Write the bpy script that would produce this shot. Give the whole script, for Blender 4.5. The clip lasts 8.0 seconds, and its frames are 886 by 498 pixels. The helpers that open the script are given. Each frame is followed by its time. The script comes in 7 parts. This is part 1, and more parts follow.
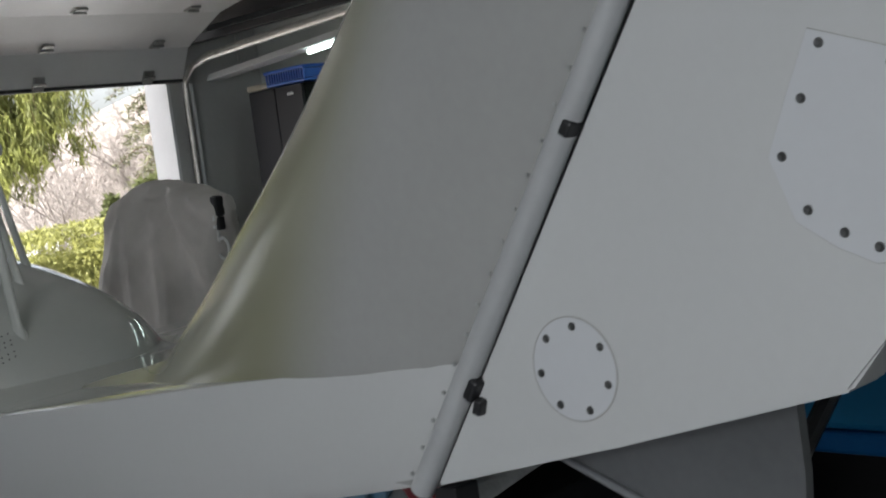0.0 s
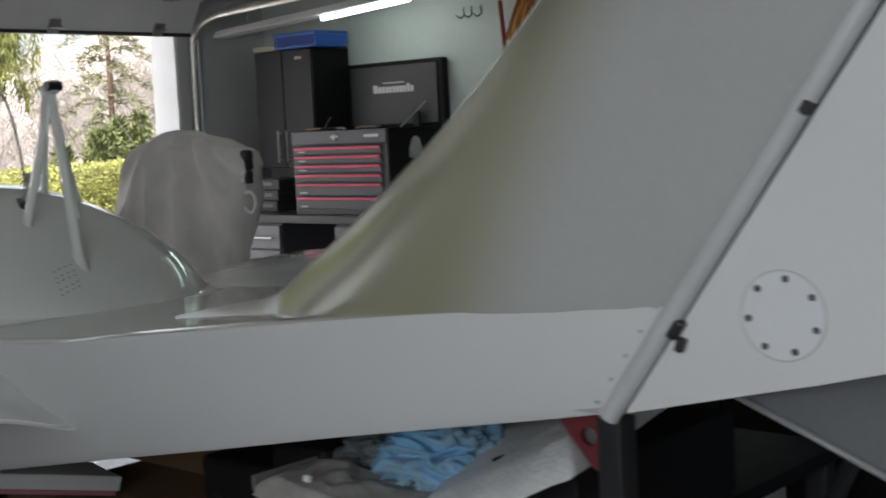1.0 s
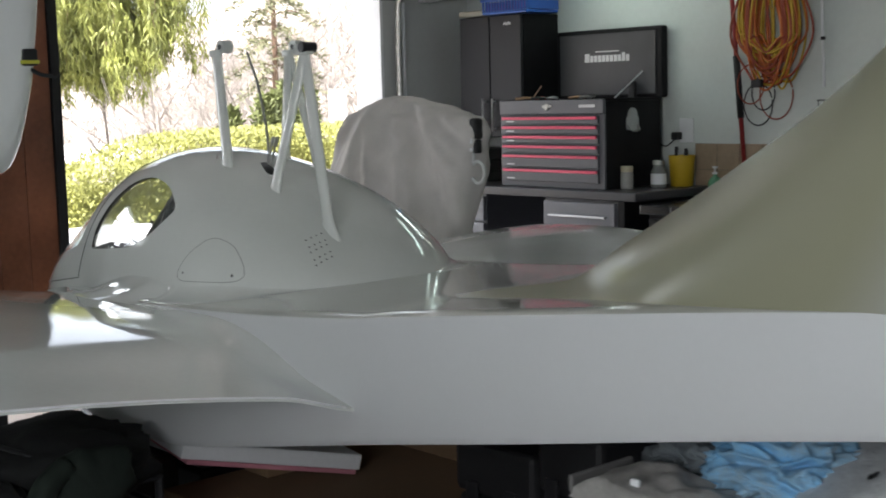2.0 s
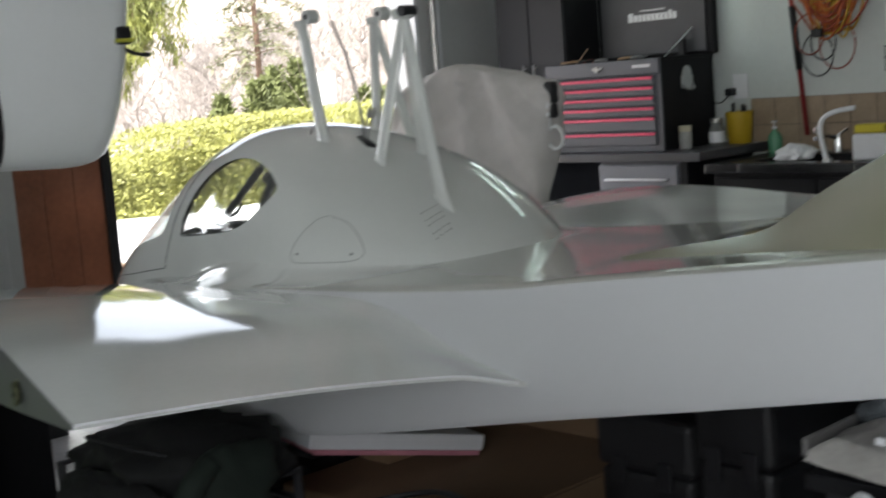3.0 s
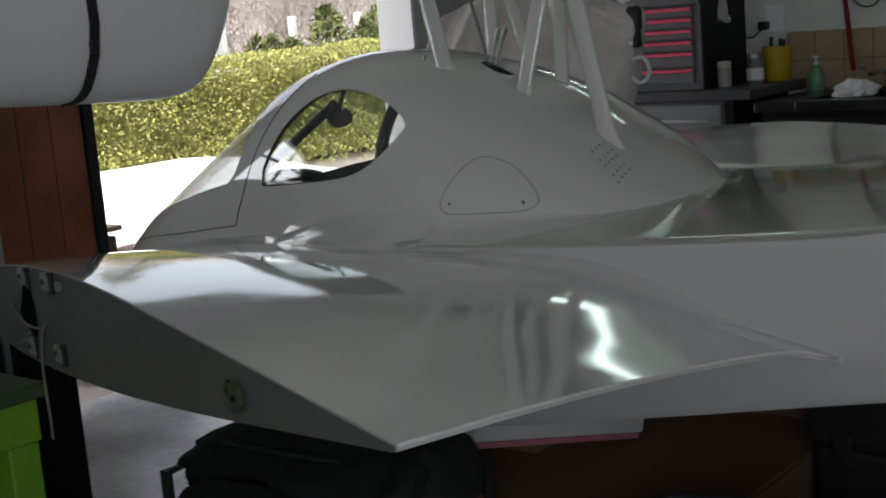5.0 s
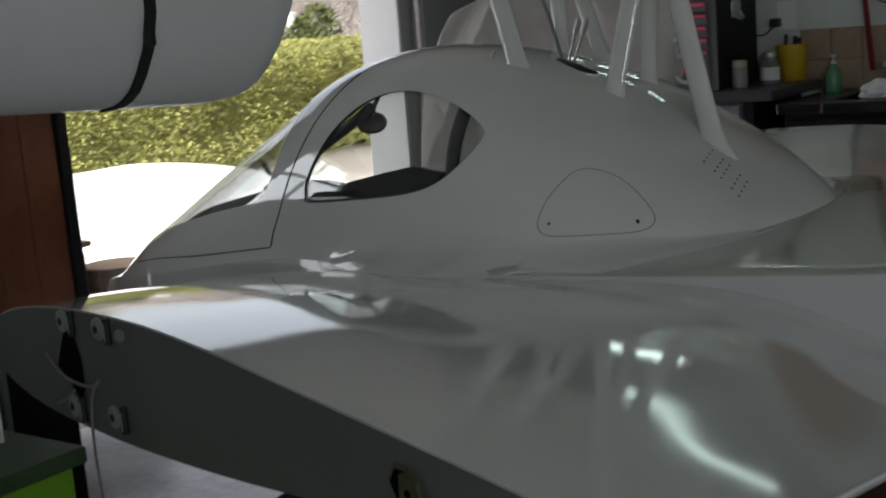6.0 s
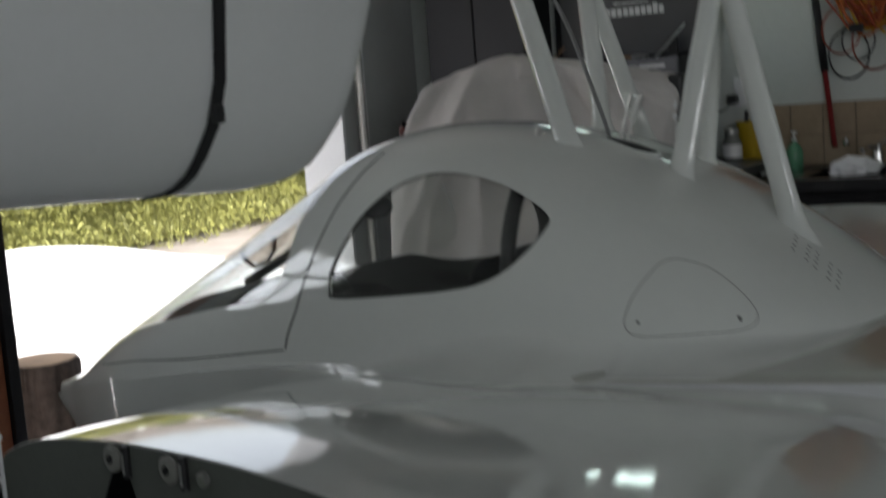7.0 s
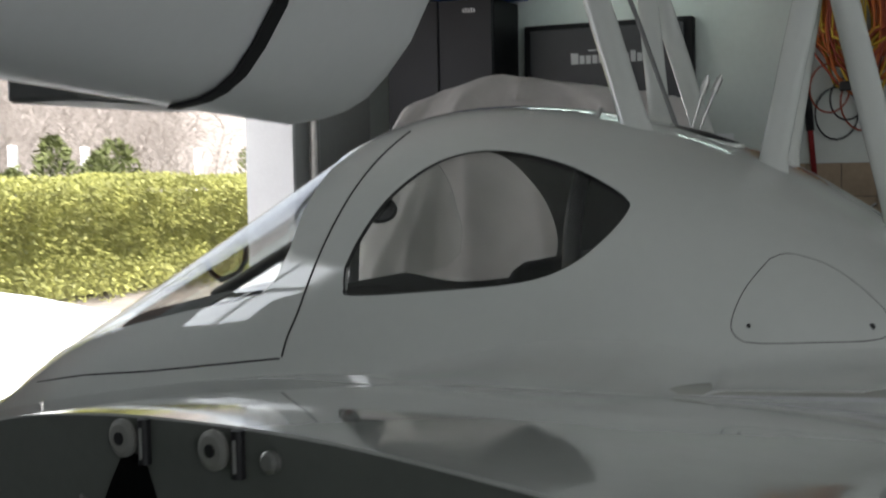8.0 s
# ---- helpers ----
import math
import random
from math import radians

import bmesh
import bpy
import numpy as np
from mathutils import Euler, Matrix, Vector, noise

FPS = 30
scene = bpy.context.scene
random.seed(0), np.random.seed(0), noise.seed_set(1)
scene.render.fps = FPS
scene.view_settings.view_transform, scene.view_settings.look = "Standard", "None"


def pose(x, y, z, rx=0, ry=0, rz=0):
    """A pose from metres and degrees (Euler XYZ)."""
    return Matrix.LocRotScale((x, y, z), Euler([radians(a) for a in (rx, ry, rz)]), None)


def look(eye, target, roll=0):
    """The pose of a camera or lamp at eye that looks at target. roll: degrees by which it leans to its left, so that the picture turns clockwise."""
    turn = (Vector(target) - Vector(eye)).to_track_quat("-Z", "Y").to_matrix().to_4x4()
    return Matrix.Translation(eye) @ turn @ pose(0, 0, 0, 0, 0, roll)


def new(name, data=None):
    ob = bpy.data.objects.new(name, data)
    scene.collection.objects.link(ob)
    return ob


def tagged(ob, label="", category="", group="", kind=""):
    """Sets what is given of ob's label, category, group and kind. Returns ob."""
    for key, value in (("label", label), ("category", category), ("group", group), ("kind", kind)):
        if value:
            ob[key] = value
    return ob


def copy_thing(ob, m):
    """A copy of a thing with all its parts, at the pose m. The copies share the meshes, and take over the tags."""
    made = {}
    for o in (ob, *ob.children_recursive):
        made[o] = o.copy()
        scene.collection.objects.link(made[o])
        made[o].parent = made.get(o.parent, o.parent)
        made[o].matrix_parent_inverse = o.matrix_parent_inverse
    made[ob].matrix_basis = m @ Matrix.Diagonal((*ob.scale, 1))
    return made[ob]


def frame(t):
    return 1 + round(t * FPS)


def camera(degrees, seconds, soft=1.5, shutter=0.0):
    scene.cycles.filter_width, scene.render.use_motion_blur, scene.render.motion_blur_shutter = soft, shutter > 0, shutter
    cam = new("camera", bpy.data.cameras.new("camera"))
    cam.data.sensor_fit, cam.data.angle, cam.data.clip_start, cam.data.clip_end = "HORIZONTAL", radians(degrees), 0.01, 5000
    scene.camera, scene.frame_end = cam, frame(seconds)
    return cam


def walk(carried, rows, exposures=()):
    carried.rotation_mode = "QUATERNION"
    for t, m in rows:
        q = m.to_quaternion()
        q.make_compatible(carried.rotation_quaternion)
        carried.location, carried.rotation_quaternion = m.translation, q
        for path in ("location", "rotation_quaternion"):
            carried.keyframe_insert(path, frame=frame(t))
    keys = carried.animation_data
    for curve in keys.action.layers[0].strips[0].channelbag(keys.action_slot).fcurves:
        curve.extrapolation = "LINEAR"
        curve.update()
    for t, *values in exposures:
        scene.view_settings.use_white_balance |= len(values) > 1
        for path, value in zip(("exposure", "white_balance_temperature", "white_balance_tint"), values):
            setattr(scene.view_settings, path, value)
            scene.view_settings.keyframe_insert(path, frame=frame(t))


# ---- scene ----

# ======================= camera and walk =======================
cam = camera(38.28, 8.0, soft=1.8, shutter=0.4)
PATH = [
    (0.0, 4.395, -3.955, 1.369, 85.57, 7.69, 45.02),
    (0.5, 4.355, -4.121, 1.371, 84.14, 5.39, 43.43),
    (1.0, 4.250, -4.366, 1.374, 84.45, 2.74, 41.66),
    (1.2, 4.187, -4.430, 1.380, 84.08, 2.59, 44.14),
    (1.5, 4.114, -4.462, 1.375, 82.55, 1.73, 47.48),
    (1.7, 4.001, -4.460, 1.387, 83.33, 1.34, 47.85),
    (2.8, 3.537, -4.583, 1.363, 83.20, 2.73, 46.46),
    (3.0, 3.451, -4.650, 1.354, 82.40, 4.49, 46.10),
    (3.2, 3.326, -4.676, 1.342, 81.70, 4.26, 47.23),
    (3.5, 3.191, -4.689, 1.344, 82.07, 3.34, 48.80),
    (4.0, 2.954, -4.660, 1.340, 81.30, 4.29, 45.23),
    (4.2, 2.874, -4.667, 1.342, 81.46, 3.52, 43.46),
    (5.3, 2.346, -4.740, 1.303, 79.10, 5.55, 38.21),
    (5.5, 2.228, -4.696, 1.303, 78.74, 6.18, 38.05),
    (6.0, 2.011, -4.627, 1.315, 79.72, 4.53, 35.29),
    (6.5, 1.783, -4.642, 1.333, 80.08, 5.80, 29.47),
    (7.0, 1.572, -4.558, 1.332, 82.67, 4.40, 29.37),
    (7.2, 1.484, -4.530, 1.279, 86.10, 3.09, 29.76),
    (7.5, 1.356, -4.427, 1.207, 88.31, 2.00, 28.78),
    (7.8, 1.255, -4.355, 1.162, 87.42, 1.10, 26.68),
    (8.0, 1.180, -4.337, 1.143, 86.56, 1.00, 24.95),
]
EXPOSURES = [(0.0, 0.88), (0.5, 0.88), (1.5, 1.44), (2.8, 1.62), (3.5, 1.36), (4.0, 0.90), (5.4, 0.60), (6.5, 0.42), (7.2, 0.87), (8.0, 0.99)]
walk(cam, [(r[0], pose(*r[1:])) for r in PATH], EXPOSURES)

# ======================= world and light =======================
SUN_EL, SUN_AZ = radians(52), radians(160)
world = bpy.data.worlds.new("world")
scene.world = world
world.use_nodes = True
wn = world.node_tree.nodes
sky = wn.new("ShaderNodeTexSky")
sky.sky_type = "NISHITA"
sky.sun_disc = False
sky.sun_elevation, sky.sun_rotation = SUN_EL, SUN_AZ
sky.air_density, sky.dust_density, sky.ozone_density = 0.9, 4.5, 0.6
haze = wn.new("ShaderNodeHueSaturation")      # thin white haze over the whole sky
haze.inputs["Saturation"].default_value, haze.inputs["Value"].default_value = 0.35, 1.5
world.node_tree.links.new(sky.outputs[0], haze.inputs["Color"])
world.node_tree.links.new(haze.outputs[0], wn["Background"].inputs[0])
wn["Background"].inputs[1].default_value = 0.15

sun = new("sun", bpy.data.lights.new("sun", "SUN"))
sun.data.energy, sun.data.angle, sun.data.color = 3.5, radians(0.6), (1.0, 0.95, 0.87)
sun.matrix_world = look((2.6, -7.0, 9.5), (0, 0, 0))


def area_lamp(name, eye, target, w, h, watts, colour):
    ob = new(name, bpy.data.lights.new(name, "AREA"))
    ob.data.shape, ob.data.size, ob.data.size_y = "RECTANGLE", w, h
    ob.data.energy, ob.data.color = watts, colour
    ob.matrix_world = look(eye, target)
    return ob


WX, WY = -1.40, 0.48              # inner faces of the front wall and of the bench wall
WIN_Y0, WIN_Y1, WIN_Z0, WIN_Z1 = -3.55, -2.87, 1.25, 1.86   # small window of the front wall
# daylight in the window of the side wall, and in the small window of the front wall
area_lamp("window_daylight", (4.2, -6.7, 1.8), (3.4, -3.6, 2.5), 2.4, 1.0, 24, (0.90, 0.94, 1.0))
area_lamp("small_window_daylight", (WX - 0.13, (WIN_Y0 + WIN_Y1) / 2, (WIN_Z0 + WIN_Z1) / 2), (2.0, (WIN_Y0 + WIN_Y1) / 2, (WIN_Z0 + WIN_Z1) / 2), WIN_Y1 - WIN_Y0, WIN_Z1 - WIN_Z0, 3.2, (0.92, 0.96, 1.0))


# ======================= materials =======================
def mat(name, colour, rough=0.5, metal=0.0, var=0.12, scale=6.0, fine=80.0, bump=0.05, coat=0.0, spec=0.5, tint=None):
    """Principled surface: a base colour varied at two scales, roughness broken up, fine relief."""
    m = bpy.data.materials.new(name)
    m.use_nodes = True
    nt = m.node_tree
    b = nt.nodes["Principled BSDF"]
    tc = nt.nodes.new("ShaderNodeTexCoord")
    n1, n2 = nt.nodes.new("ShaderNodeTexNoise"), nt.nodes.new("ShaderNodeTexNoise")
    n1.inputs["Scale"].default_value, n1.inputs["Detail"].default_value = scale, 5
    n2.inputs["Scale"].default_value, n2.inputs["Detail"].default_value = fine, 3
    add = nt.nodes.new("ShaderNodeMath")
    add.operation = "MULTIPLY_ADD"
    add.inputs[1].default_value = 0.35
    nt.links.new(tc.outputs["Object"], n1.inputs["Vector"])
    nt.links.new(tc.outputs["Object"], n2.inputs["Vector"])
    nt.links.new(n2.outputs[0], add.inputs[0])
    nt.links.new(n1.outputs[0], add.inputs[2])
    ramp = nt.nodes.new("ShaderNodeValToRGB")
    lo = [max(0.0, c * (1 - var)) for c in (tint or colour)]
    hi = [min(1.0, c * (1 + var)) for c in colour]
    ramp.color_ramp.elements[0].position, ramp.color_ramp.elements[1].position = 0.42, 0.92
    ramp.color_ramp.elements[0].color, ramp.color_ramp.elements[1].color = (*lo, 1), (*hi, 1)
    nt.links.new(add.outputs[0], ramp.inputs[0])
    nt.links.new(ramp.outputs[0], b.inputs["Base Color"])
    rr = nt.nodes.new("ShaderNodeMapRange")
    rr.inputs[3].default_value, rr.inputs[4].default_value = max(0.02, rough * 0.8), min(1, rough * 1.2)
    nt.links.new(n1.outputs[0], rr.inputs[0])
    nt.links.new(rr.outputs[0], b.inputs["Roughness"])
    b.inputs["Metallic"].default_value = metal
    b.inputs["Specular IOR Level"].default_value = spec
    b.inputs["Coat Weight"].default_value = coat
    b.inputs["Coat Roughness"].default_value = 0.06
    if bump:
        bp = nt.nodes.new("ShaderNodeBump")
        bp.inputs["Strength"].default_value, bp.inputs["Distance"].default_value = bump, 0.01
        nt.links.new(add.outputs[0], bp.inputs["Height"])
        nt.links.new(bp.outputs[0], b.inputs["Normal"])
    return m


def glass_mat(name, tint=(1, 1, 1), rough=0.02):
    """Thin clear pane: mostly seen through, with gloss that grows towards grazing."""
    m = bpy.data.materials.new(name)
    m.use_nodes = True
    nt = m.node_tree
    nt.nodes.remove(nt.nodes["Principled BSDF"])
    out = nt.nodes["Material Output"]
    tr, gl, mix, fr, pw = (nt.nodes.new(k) for k in ("ShaderNodeBsdfTransparent", "ShaderNodeBsdfGlossy", "ShaderNodeMixShader", "ShaderNodeLayerWeight", "ShaderNodeMath"))
    tr.inputs[0].default_value = (*tint, 1)
    gl.inputs["Roughness"].default_value = rough
    pw.operation, pw.inputs[1].default_value = "POWER", 3.0
    nt.links.new(fr.outputs["Facing"], pw.inputs[0])
    half = nt.nodes.new("ShaderNodeMath")
    half.operation, half.inputs[1].default_value, half.inputs[2].default_value = "MULTIPLY_ADD", 0.7, 0.04
    nt.links.new(pw.outputs[0], half.inputs[0])
    nt.links.new(half.outputs[0], mix.inputs[0])
    nt.links.new(tr.outputs[0], mix.inputs[1])
    nt.links.new(gl.outputs[0], mix.inputs[2])
    nt.links.new(mix.outputs[0], out.inputs[0])
    return m


def glow_mat(name, colour, strength):
    m = bpy.data.materials.new(name)
    m.use_nodes = True
    b = m.node_tree.nodes["Principled BSDF"]
    b.inputs["Base Color"].default_value = (*colour, 1)
    b.inputs["Emission Color"].default_value = (*colour, 1)
    b.inputs["Emission Strength"].default_value = strength
    return m


PAINT = mat("aircraft_paint", (0.69, 0.71, 0.675), 0.045, var=0.035, scale=2.5, fine=60, bump=0.010, coat=0.3)
WINGPAINT = mat("wing_paint", (0.66, 0.68, 0.645), 0.075, var=0.045, scale=2.5, fine=60, bump=0.010, coat=0.8)
WINGPAINT.node_tree.nodes["Principled BSDF"].inputs["Coat IOR"].default_value = 1.55
# hand-finished skin: shallow waves that ripple what it mirrors
nt = WINGPAINT.node_tree
tc, swell, wave = (nt.nodes.new(k) for k in ("ShaderNodeTexCoord", "ShaderNodeTexNoise", "ShaderNodeBump"))
swell.inputs["Scale"].default_value, swell.inputs["Detail"].default_value = 5.0, 2.0
wave.inputs["Strength"].default_value, wave.inputs["Distance"].default_value = 1.0, 0.0010
nt.links.new(tc.outputs["Object"], swell.inputs["Vector"])
nt.links.new(swell.outputs[0], wave.inputs["Height"])
for node in nt.nodes:
    if node.bl_idname == "ShaderNodeBump" and node != wave:
        nt.links.new(wave.outputs[0], node.inputs["Normal"])
DECK = mat("olive_grey_paint", (0.475, 0.48, 0.43), 0.10, var=0.04, scale=2.2, fine=70, bump=0.010, coat=0.3)
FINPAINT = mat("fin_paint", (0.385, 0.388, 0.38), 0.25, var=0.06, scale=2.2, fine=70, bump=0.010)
# the swept front of the fins is darker olive, blending to grey towards the rudder
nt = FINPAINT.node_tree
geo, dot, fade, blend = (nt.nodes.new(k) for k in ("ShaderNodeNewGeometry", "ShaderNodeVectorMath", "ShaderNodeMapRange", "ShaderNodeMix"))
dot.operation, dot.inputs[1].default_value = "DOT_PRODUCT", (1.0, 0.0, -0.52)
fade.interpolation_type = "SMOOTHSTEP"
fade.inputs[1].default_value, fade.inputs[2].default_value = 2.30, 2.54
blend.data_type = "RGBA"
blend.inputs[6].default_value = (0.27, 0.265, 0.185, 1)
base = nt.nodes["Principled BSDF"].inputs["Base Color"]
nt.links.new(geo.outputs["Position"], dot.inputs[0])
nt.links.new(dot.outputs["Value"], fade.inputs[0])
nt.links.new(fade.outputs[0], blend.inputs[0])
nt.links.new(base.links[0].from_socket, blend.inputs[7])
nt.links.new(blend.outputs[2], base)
PAINT_FLAT = mat("primer_side", (0.57, 0.58, 0.582), 0.42, var=0.03, scale=2.0, fine=90, bump=0.01, coat=0.15)
PAINT_IN = mat("cockpit_lining", (0.10, 0.10, 0.095), 0.8, var=0.2)
ALU = mat("aluminium_tube", (0.55, 0.56, 0.57), 0.32, metal=0.9, var=0.08, scale=12)
RIVET = mat("dull_rivets", (0.36, 0.37, 0.37), 0.3, metal=0.4)
STEEL = mat("steel_fittings", (0.42, 0.42, 0.40), 0.38, metal=0.8, var=0.2, scale=30)
TUBEGREY = mat("tube_paint", (0.47, 0.48, 0.49), 0.33, metal=0.1, var=0.06, scale=10)
PLATE = mat("plate_paint", (0.60, 0.615, 0.64), 0.4, var=0.03, scale=4, coat=0.1)
SCREW = mat("dark_screw", (0.12, 0.12, 0.12), 0.4, metal=0.7, var=0.3, scale=200)
SEAMGREY = mat("grey_seam", (0.42, 0.42, 0.41), 0.6)
HATCHSEAM = mat("hatch_gap", (0.13, 0.13, 0.125), 0.7)
BLACK = mat("black_plastic", (0.012, 0.012, 0.013), 0.5, var=0.3)
BLACKSTEEL = mat("black_painted_steel", (0.016, 0.016, 0.018), 0.42, var=0.25, scale=14)
SEAL = mat("dark_seal", (0.03, 0.03, 0.03), 0.7)
GLASS = glass_mat("acrylic_glass", (0.97, 0.98, 0.97))
WALLPAINT = mat("wall_paint", (0.62, 0.66, 0.63), 0.75, var=0.07, scale=1.5, fine=40, bump=0.06)
WALLGREY = mat("grey_wall_panel", (0.50, 0.51, 0.50), 0.7, var=0.08, scale=2, fine=30)
WHITETRIM = mat("white_trim_paint", (0.78, 0.79, 0.80), 0.5, var=0.05, scale=5)
DOORWHITE = mat("white_door_panel", (0.70, 0.70, 0.68), 0.45, var=0.06, scale=4)
CONCRETE = mat("worn_concrete", (0.52, 0.52, 0.53), 0.30, var=0.5, scale=2.6, fine=30, bump=0.25)
CEIL = mat("white_ceiling", (0.74, 0.75, 0.73), 0.85, var=0.2)
WOOD = mat("brown_stained_wood", (0.30, 0.105, 0.05), 0.42, var=0.35, scale=3, fine=45, coat=0.2)
GREYDOOR = mat("grey_cabinet_front", (0.038, 0.039, 0.043), 0.5, var=0.06, scale=6, spec=0.25)
DRAWER = mat("pale_steel_drawer", (0.21, 0.212, 0.235), 0.42, var=0.06)
GREYMETAL = mat("grey_steel_drawer", (0.125, 0.128, 0.142), 0.45, metal=0.0, var=0.06)
CHESTBLACK = mat("black_powder_coat", (0.010, 0.010, 0.011), 0.5, var=0.2, fine=200, spec=0.2)
RED = mat("red_handle_trim", (0.86, 0.10, 0.19), 0.3, var=0.1)
COVER = mat("grey_cover_fabric", (0.62, 0.59, 0.565), 0.85, var=0.12, scale=8, fine=260, bump=0.15)
HEDGE = mat("cedar_hedge_leaf", (0.30, 0.305, 0.09), 0.6, var=0.35, scale=4, fine=16, tint=(0.18, 0.19, 0.055))
SNOW = mat("snow", (0.86, 0.88, 0.91), 0.6, var=0.04, scale=3, fine=40, bump=0.2)
GREEN = mat("lime_green_paint", (0.19, 0.42, 0.03), 0.45, var=0.1, scale=10)
CARD = mat("cardboard", (0.19, 0.12, 0.065), 0.8, var=0.12, scale=5)
WINGWHITE = mat("white_wing_skin", (0.86, 0.87, 0.86), 0.45, var=0.03, scale=2, bump=0.01, coat=0.1)
STRAP = mat("black_webbing", (0.015, 0.015, 0.016), 0.8, fine=300)
BARK = mat("tree_bark", (0.13, 0.085, 0.06), 0.9, var=0.4, scale=14, fine=90, bump=0.6)
STUMPBARK = mat("stump_bark", (0.105, 0.08, 0.066), 0.95, var=0.5, scale=22, fine=120, bump=0.6)
CUTWOOD = mat("cut_wood", (0.33, 0.23, 0.15), 0.8, var=0.2, scale=20)
TWIG = mat("bare_twigs", (0.27, 0.243, 0.225), 0.9, var=0.35)
PALEBARK = mat("pale_bark", (0.24, 0.215, 0.195), 0.9, var=0.35, scale=6, fine=40, bump=0.3)
NEEDLE = mat("conifer_needles", (0.12, 0.14, 0.05), 0.7, var=0.45, scale=5)
GROUND = mat("dead_leaf_slope", (0.31, 0.275, 0.25), 0.9, var=0.45, scale=0.8, fine=5, bump=0.3)
COUNTER = mat("black_counter", (0.012, 0.012, 0.013), 0.25, var=0.3, coat=0.2)
TILE = mat("tan_tile", (0.33, 0.25, 0.17), 0.45, var=0.2, scale=7)



def blend_along_x(m, colour, x0, x1):
    """Blends a paint into a second base colour along the craft, from x0 to x1."""
    nt = m.node_tree
    b = nt.nodes["Principled BSDF"]
    old = b.inputs["Base Color"].links[0].from_socket
    tc, sep, mr, mix = (nt.nodes.new(k) for k in ("ShaderNodeTexCoord", "ShaderNodeSeparateXYZ", "ShaderNodeMapRange", "ShaderNodeMix"))
    mix.data_type = "RGBA"
    mr.interpolation_type = "SMOOTHSTEP"
    mr.inputs[1].default_value, mr.inputs[2].default_value = x0, x1
    nt.links.new(tc.outputs["Object"], sep.inputs[0])
    nt.links.new(sep.outputs[0], mr.inputs[0])
    nt.links.new(mr.outputs[0], mix.inputs[0])
    nt.links.new(old, mix.inputs[6])
    mix.inputs[7].default_value = (*colour, 1)
    nt.links.new(mix.outputs[2], b.inputs["Base Color"])


# the deck's olive blends into paler grey towards the hinge
blend_along_x(DECK, (0.59, 0.60, 0.60), 2.65, 3.15)


# ======================= mesh helpers =======================
def part(name, bm, material, parent=None, label="", smooth=False, angle=None):
    me = bpy.data.meshes.new(name)
    bmesh.ops.recalc_face_normals(bm, faces=bm.faces)
    bm.to_mesh(me)
    bm.free()
    me.materials.append(material)
    if smooth:
        me.shade_smooth()
        if angle:
            me.set_sharp_from_angle(angle=radians(angle))
    ob = new(name, me)
    if parent is not None:
        ob.parent = parent
        ob.matrix_parent_inverse = parent.matrix_world.inverted()
    if label:
        ob["label"] = label
    return ob


def thing(name, label, category, at=(0, 0, 0), group="", kind=""):
    ob = new(name)
    ob.empty_display_size = 0.1
    ob.matrix_world = Matrix.Translation(at)
    return tagged(ob, label, category, group, kind)


def box(bm, x0, x1, y0, y1, z0, z1, bevel=0.0, seg=2, m=None):
    r = bmesh.ops.create_cube(bm, size=1.0, matrix=Matrix.Translation(((x0 + x1) / 2, (y0 + y1) / 2, (z0 + z1) / 2)) @ Matrix.Diagonal((abs(x1 - x0), abs(y1 - y0), abs(z1 - z0), 1)))
    vs = r["verts"]
    if bevel:
        es = list({e for v in vs for e in v.link_edges})
        rb = bmesh.ops.bevel(bm, geom=es, offset=bevel, segments=seg, affect="EDGES", profile=0.5)
        vs = list({v for f in rb["faces"] for v in f.verts} | {v for v in vs if v.is_valid})
    if m is not None:
        bmesh.ops.transform(bm, matrix=m, verts=[v for v in vs if v.is_valid])
    return bm


def boxed(*a, **k):
    return box(bmesh.new(), *a, **k)


def tube(bm, pts, r, seg=10, cap=True, r_end=None, flat=1.0):
    """A tube along points; r may shrink to r_end; flat squashes it across."""
    pts = [Vector(p) for p in pts]
    rings = []
    n = len(pts)
    up = None
    for i, p in enumerate(pts):
        d = (pts[min(i + 1, n - 1)] - pts[max(i - 1, 0)]).normalized()
        if up is None:
            up = Vector((0, 0, 1)) if abs(d.z) < 0.9 else Vector((0, 1, 0))
        a = d.cross(up).normalized()
        b = a.cross(d).normalized()
        up = b
        rad = r if r_end is None else r + (r_end - r) * i / (n - 1)
        rings.append([bm.verts.new(p + a * rad * math.cos(2 * math.pi * k / seg) + b * rad * flat * math.sin(2 * math.pi * k / seg)) for k in range(seg)])
    for A, B in zip(rings, rings[1:]):
        for k in range(seg):
            bm.faces.new((A[k], A[(k + 1) % seg], B[(k + 1) % seg], B[k]))
    if cap:
        bm.faces.new(rings[0][::-1])
        bm.faces.new(rings[-1])
    return bm


def loft(bm, rings, closed=True, caps=True):
    vs = [[bm.verts.new(p) for p in r] for r in rings]
    n = len(vs[0])
    for A, B in zip(vs, vs[1:]):
        for k in range(n if closed else n - 1):
            bm.faces.new((A[k], A[(k + 1) % n], B[(k + 1) % n], B[k]))
    if caps and closed:
        bm.faces.new(vs[0][::-1])
        bm.faces.new(vs[-1])
    return bm


def prism(bm, poly, axis, lo, hi):
    """A polygon of two coordinates, drawn out along the third axis."""
    def at(p, c):
        return {"x": (c, p[0], p[1]), "y": (p[0], c, p[1]), "z": (p[0], p[1], c)}[axis]
    return loft(bm, [[at(p, lo) for p in poly], [at(p, hi) for p in poly]])


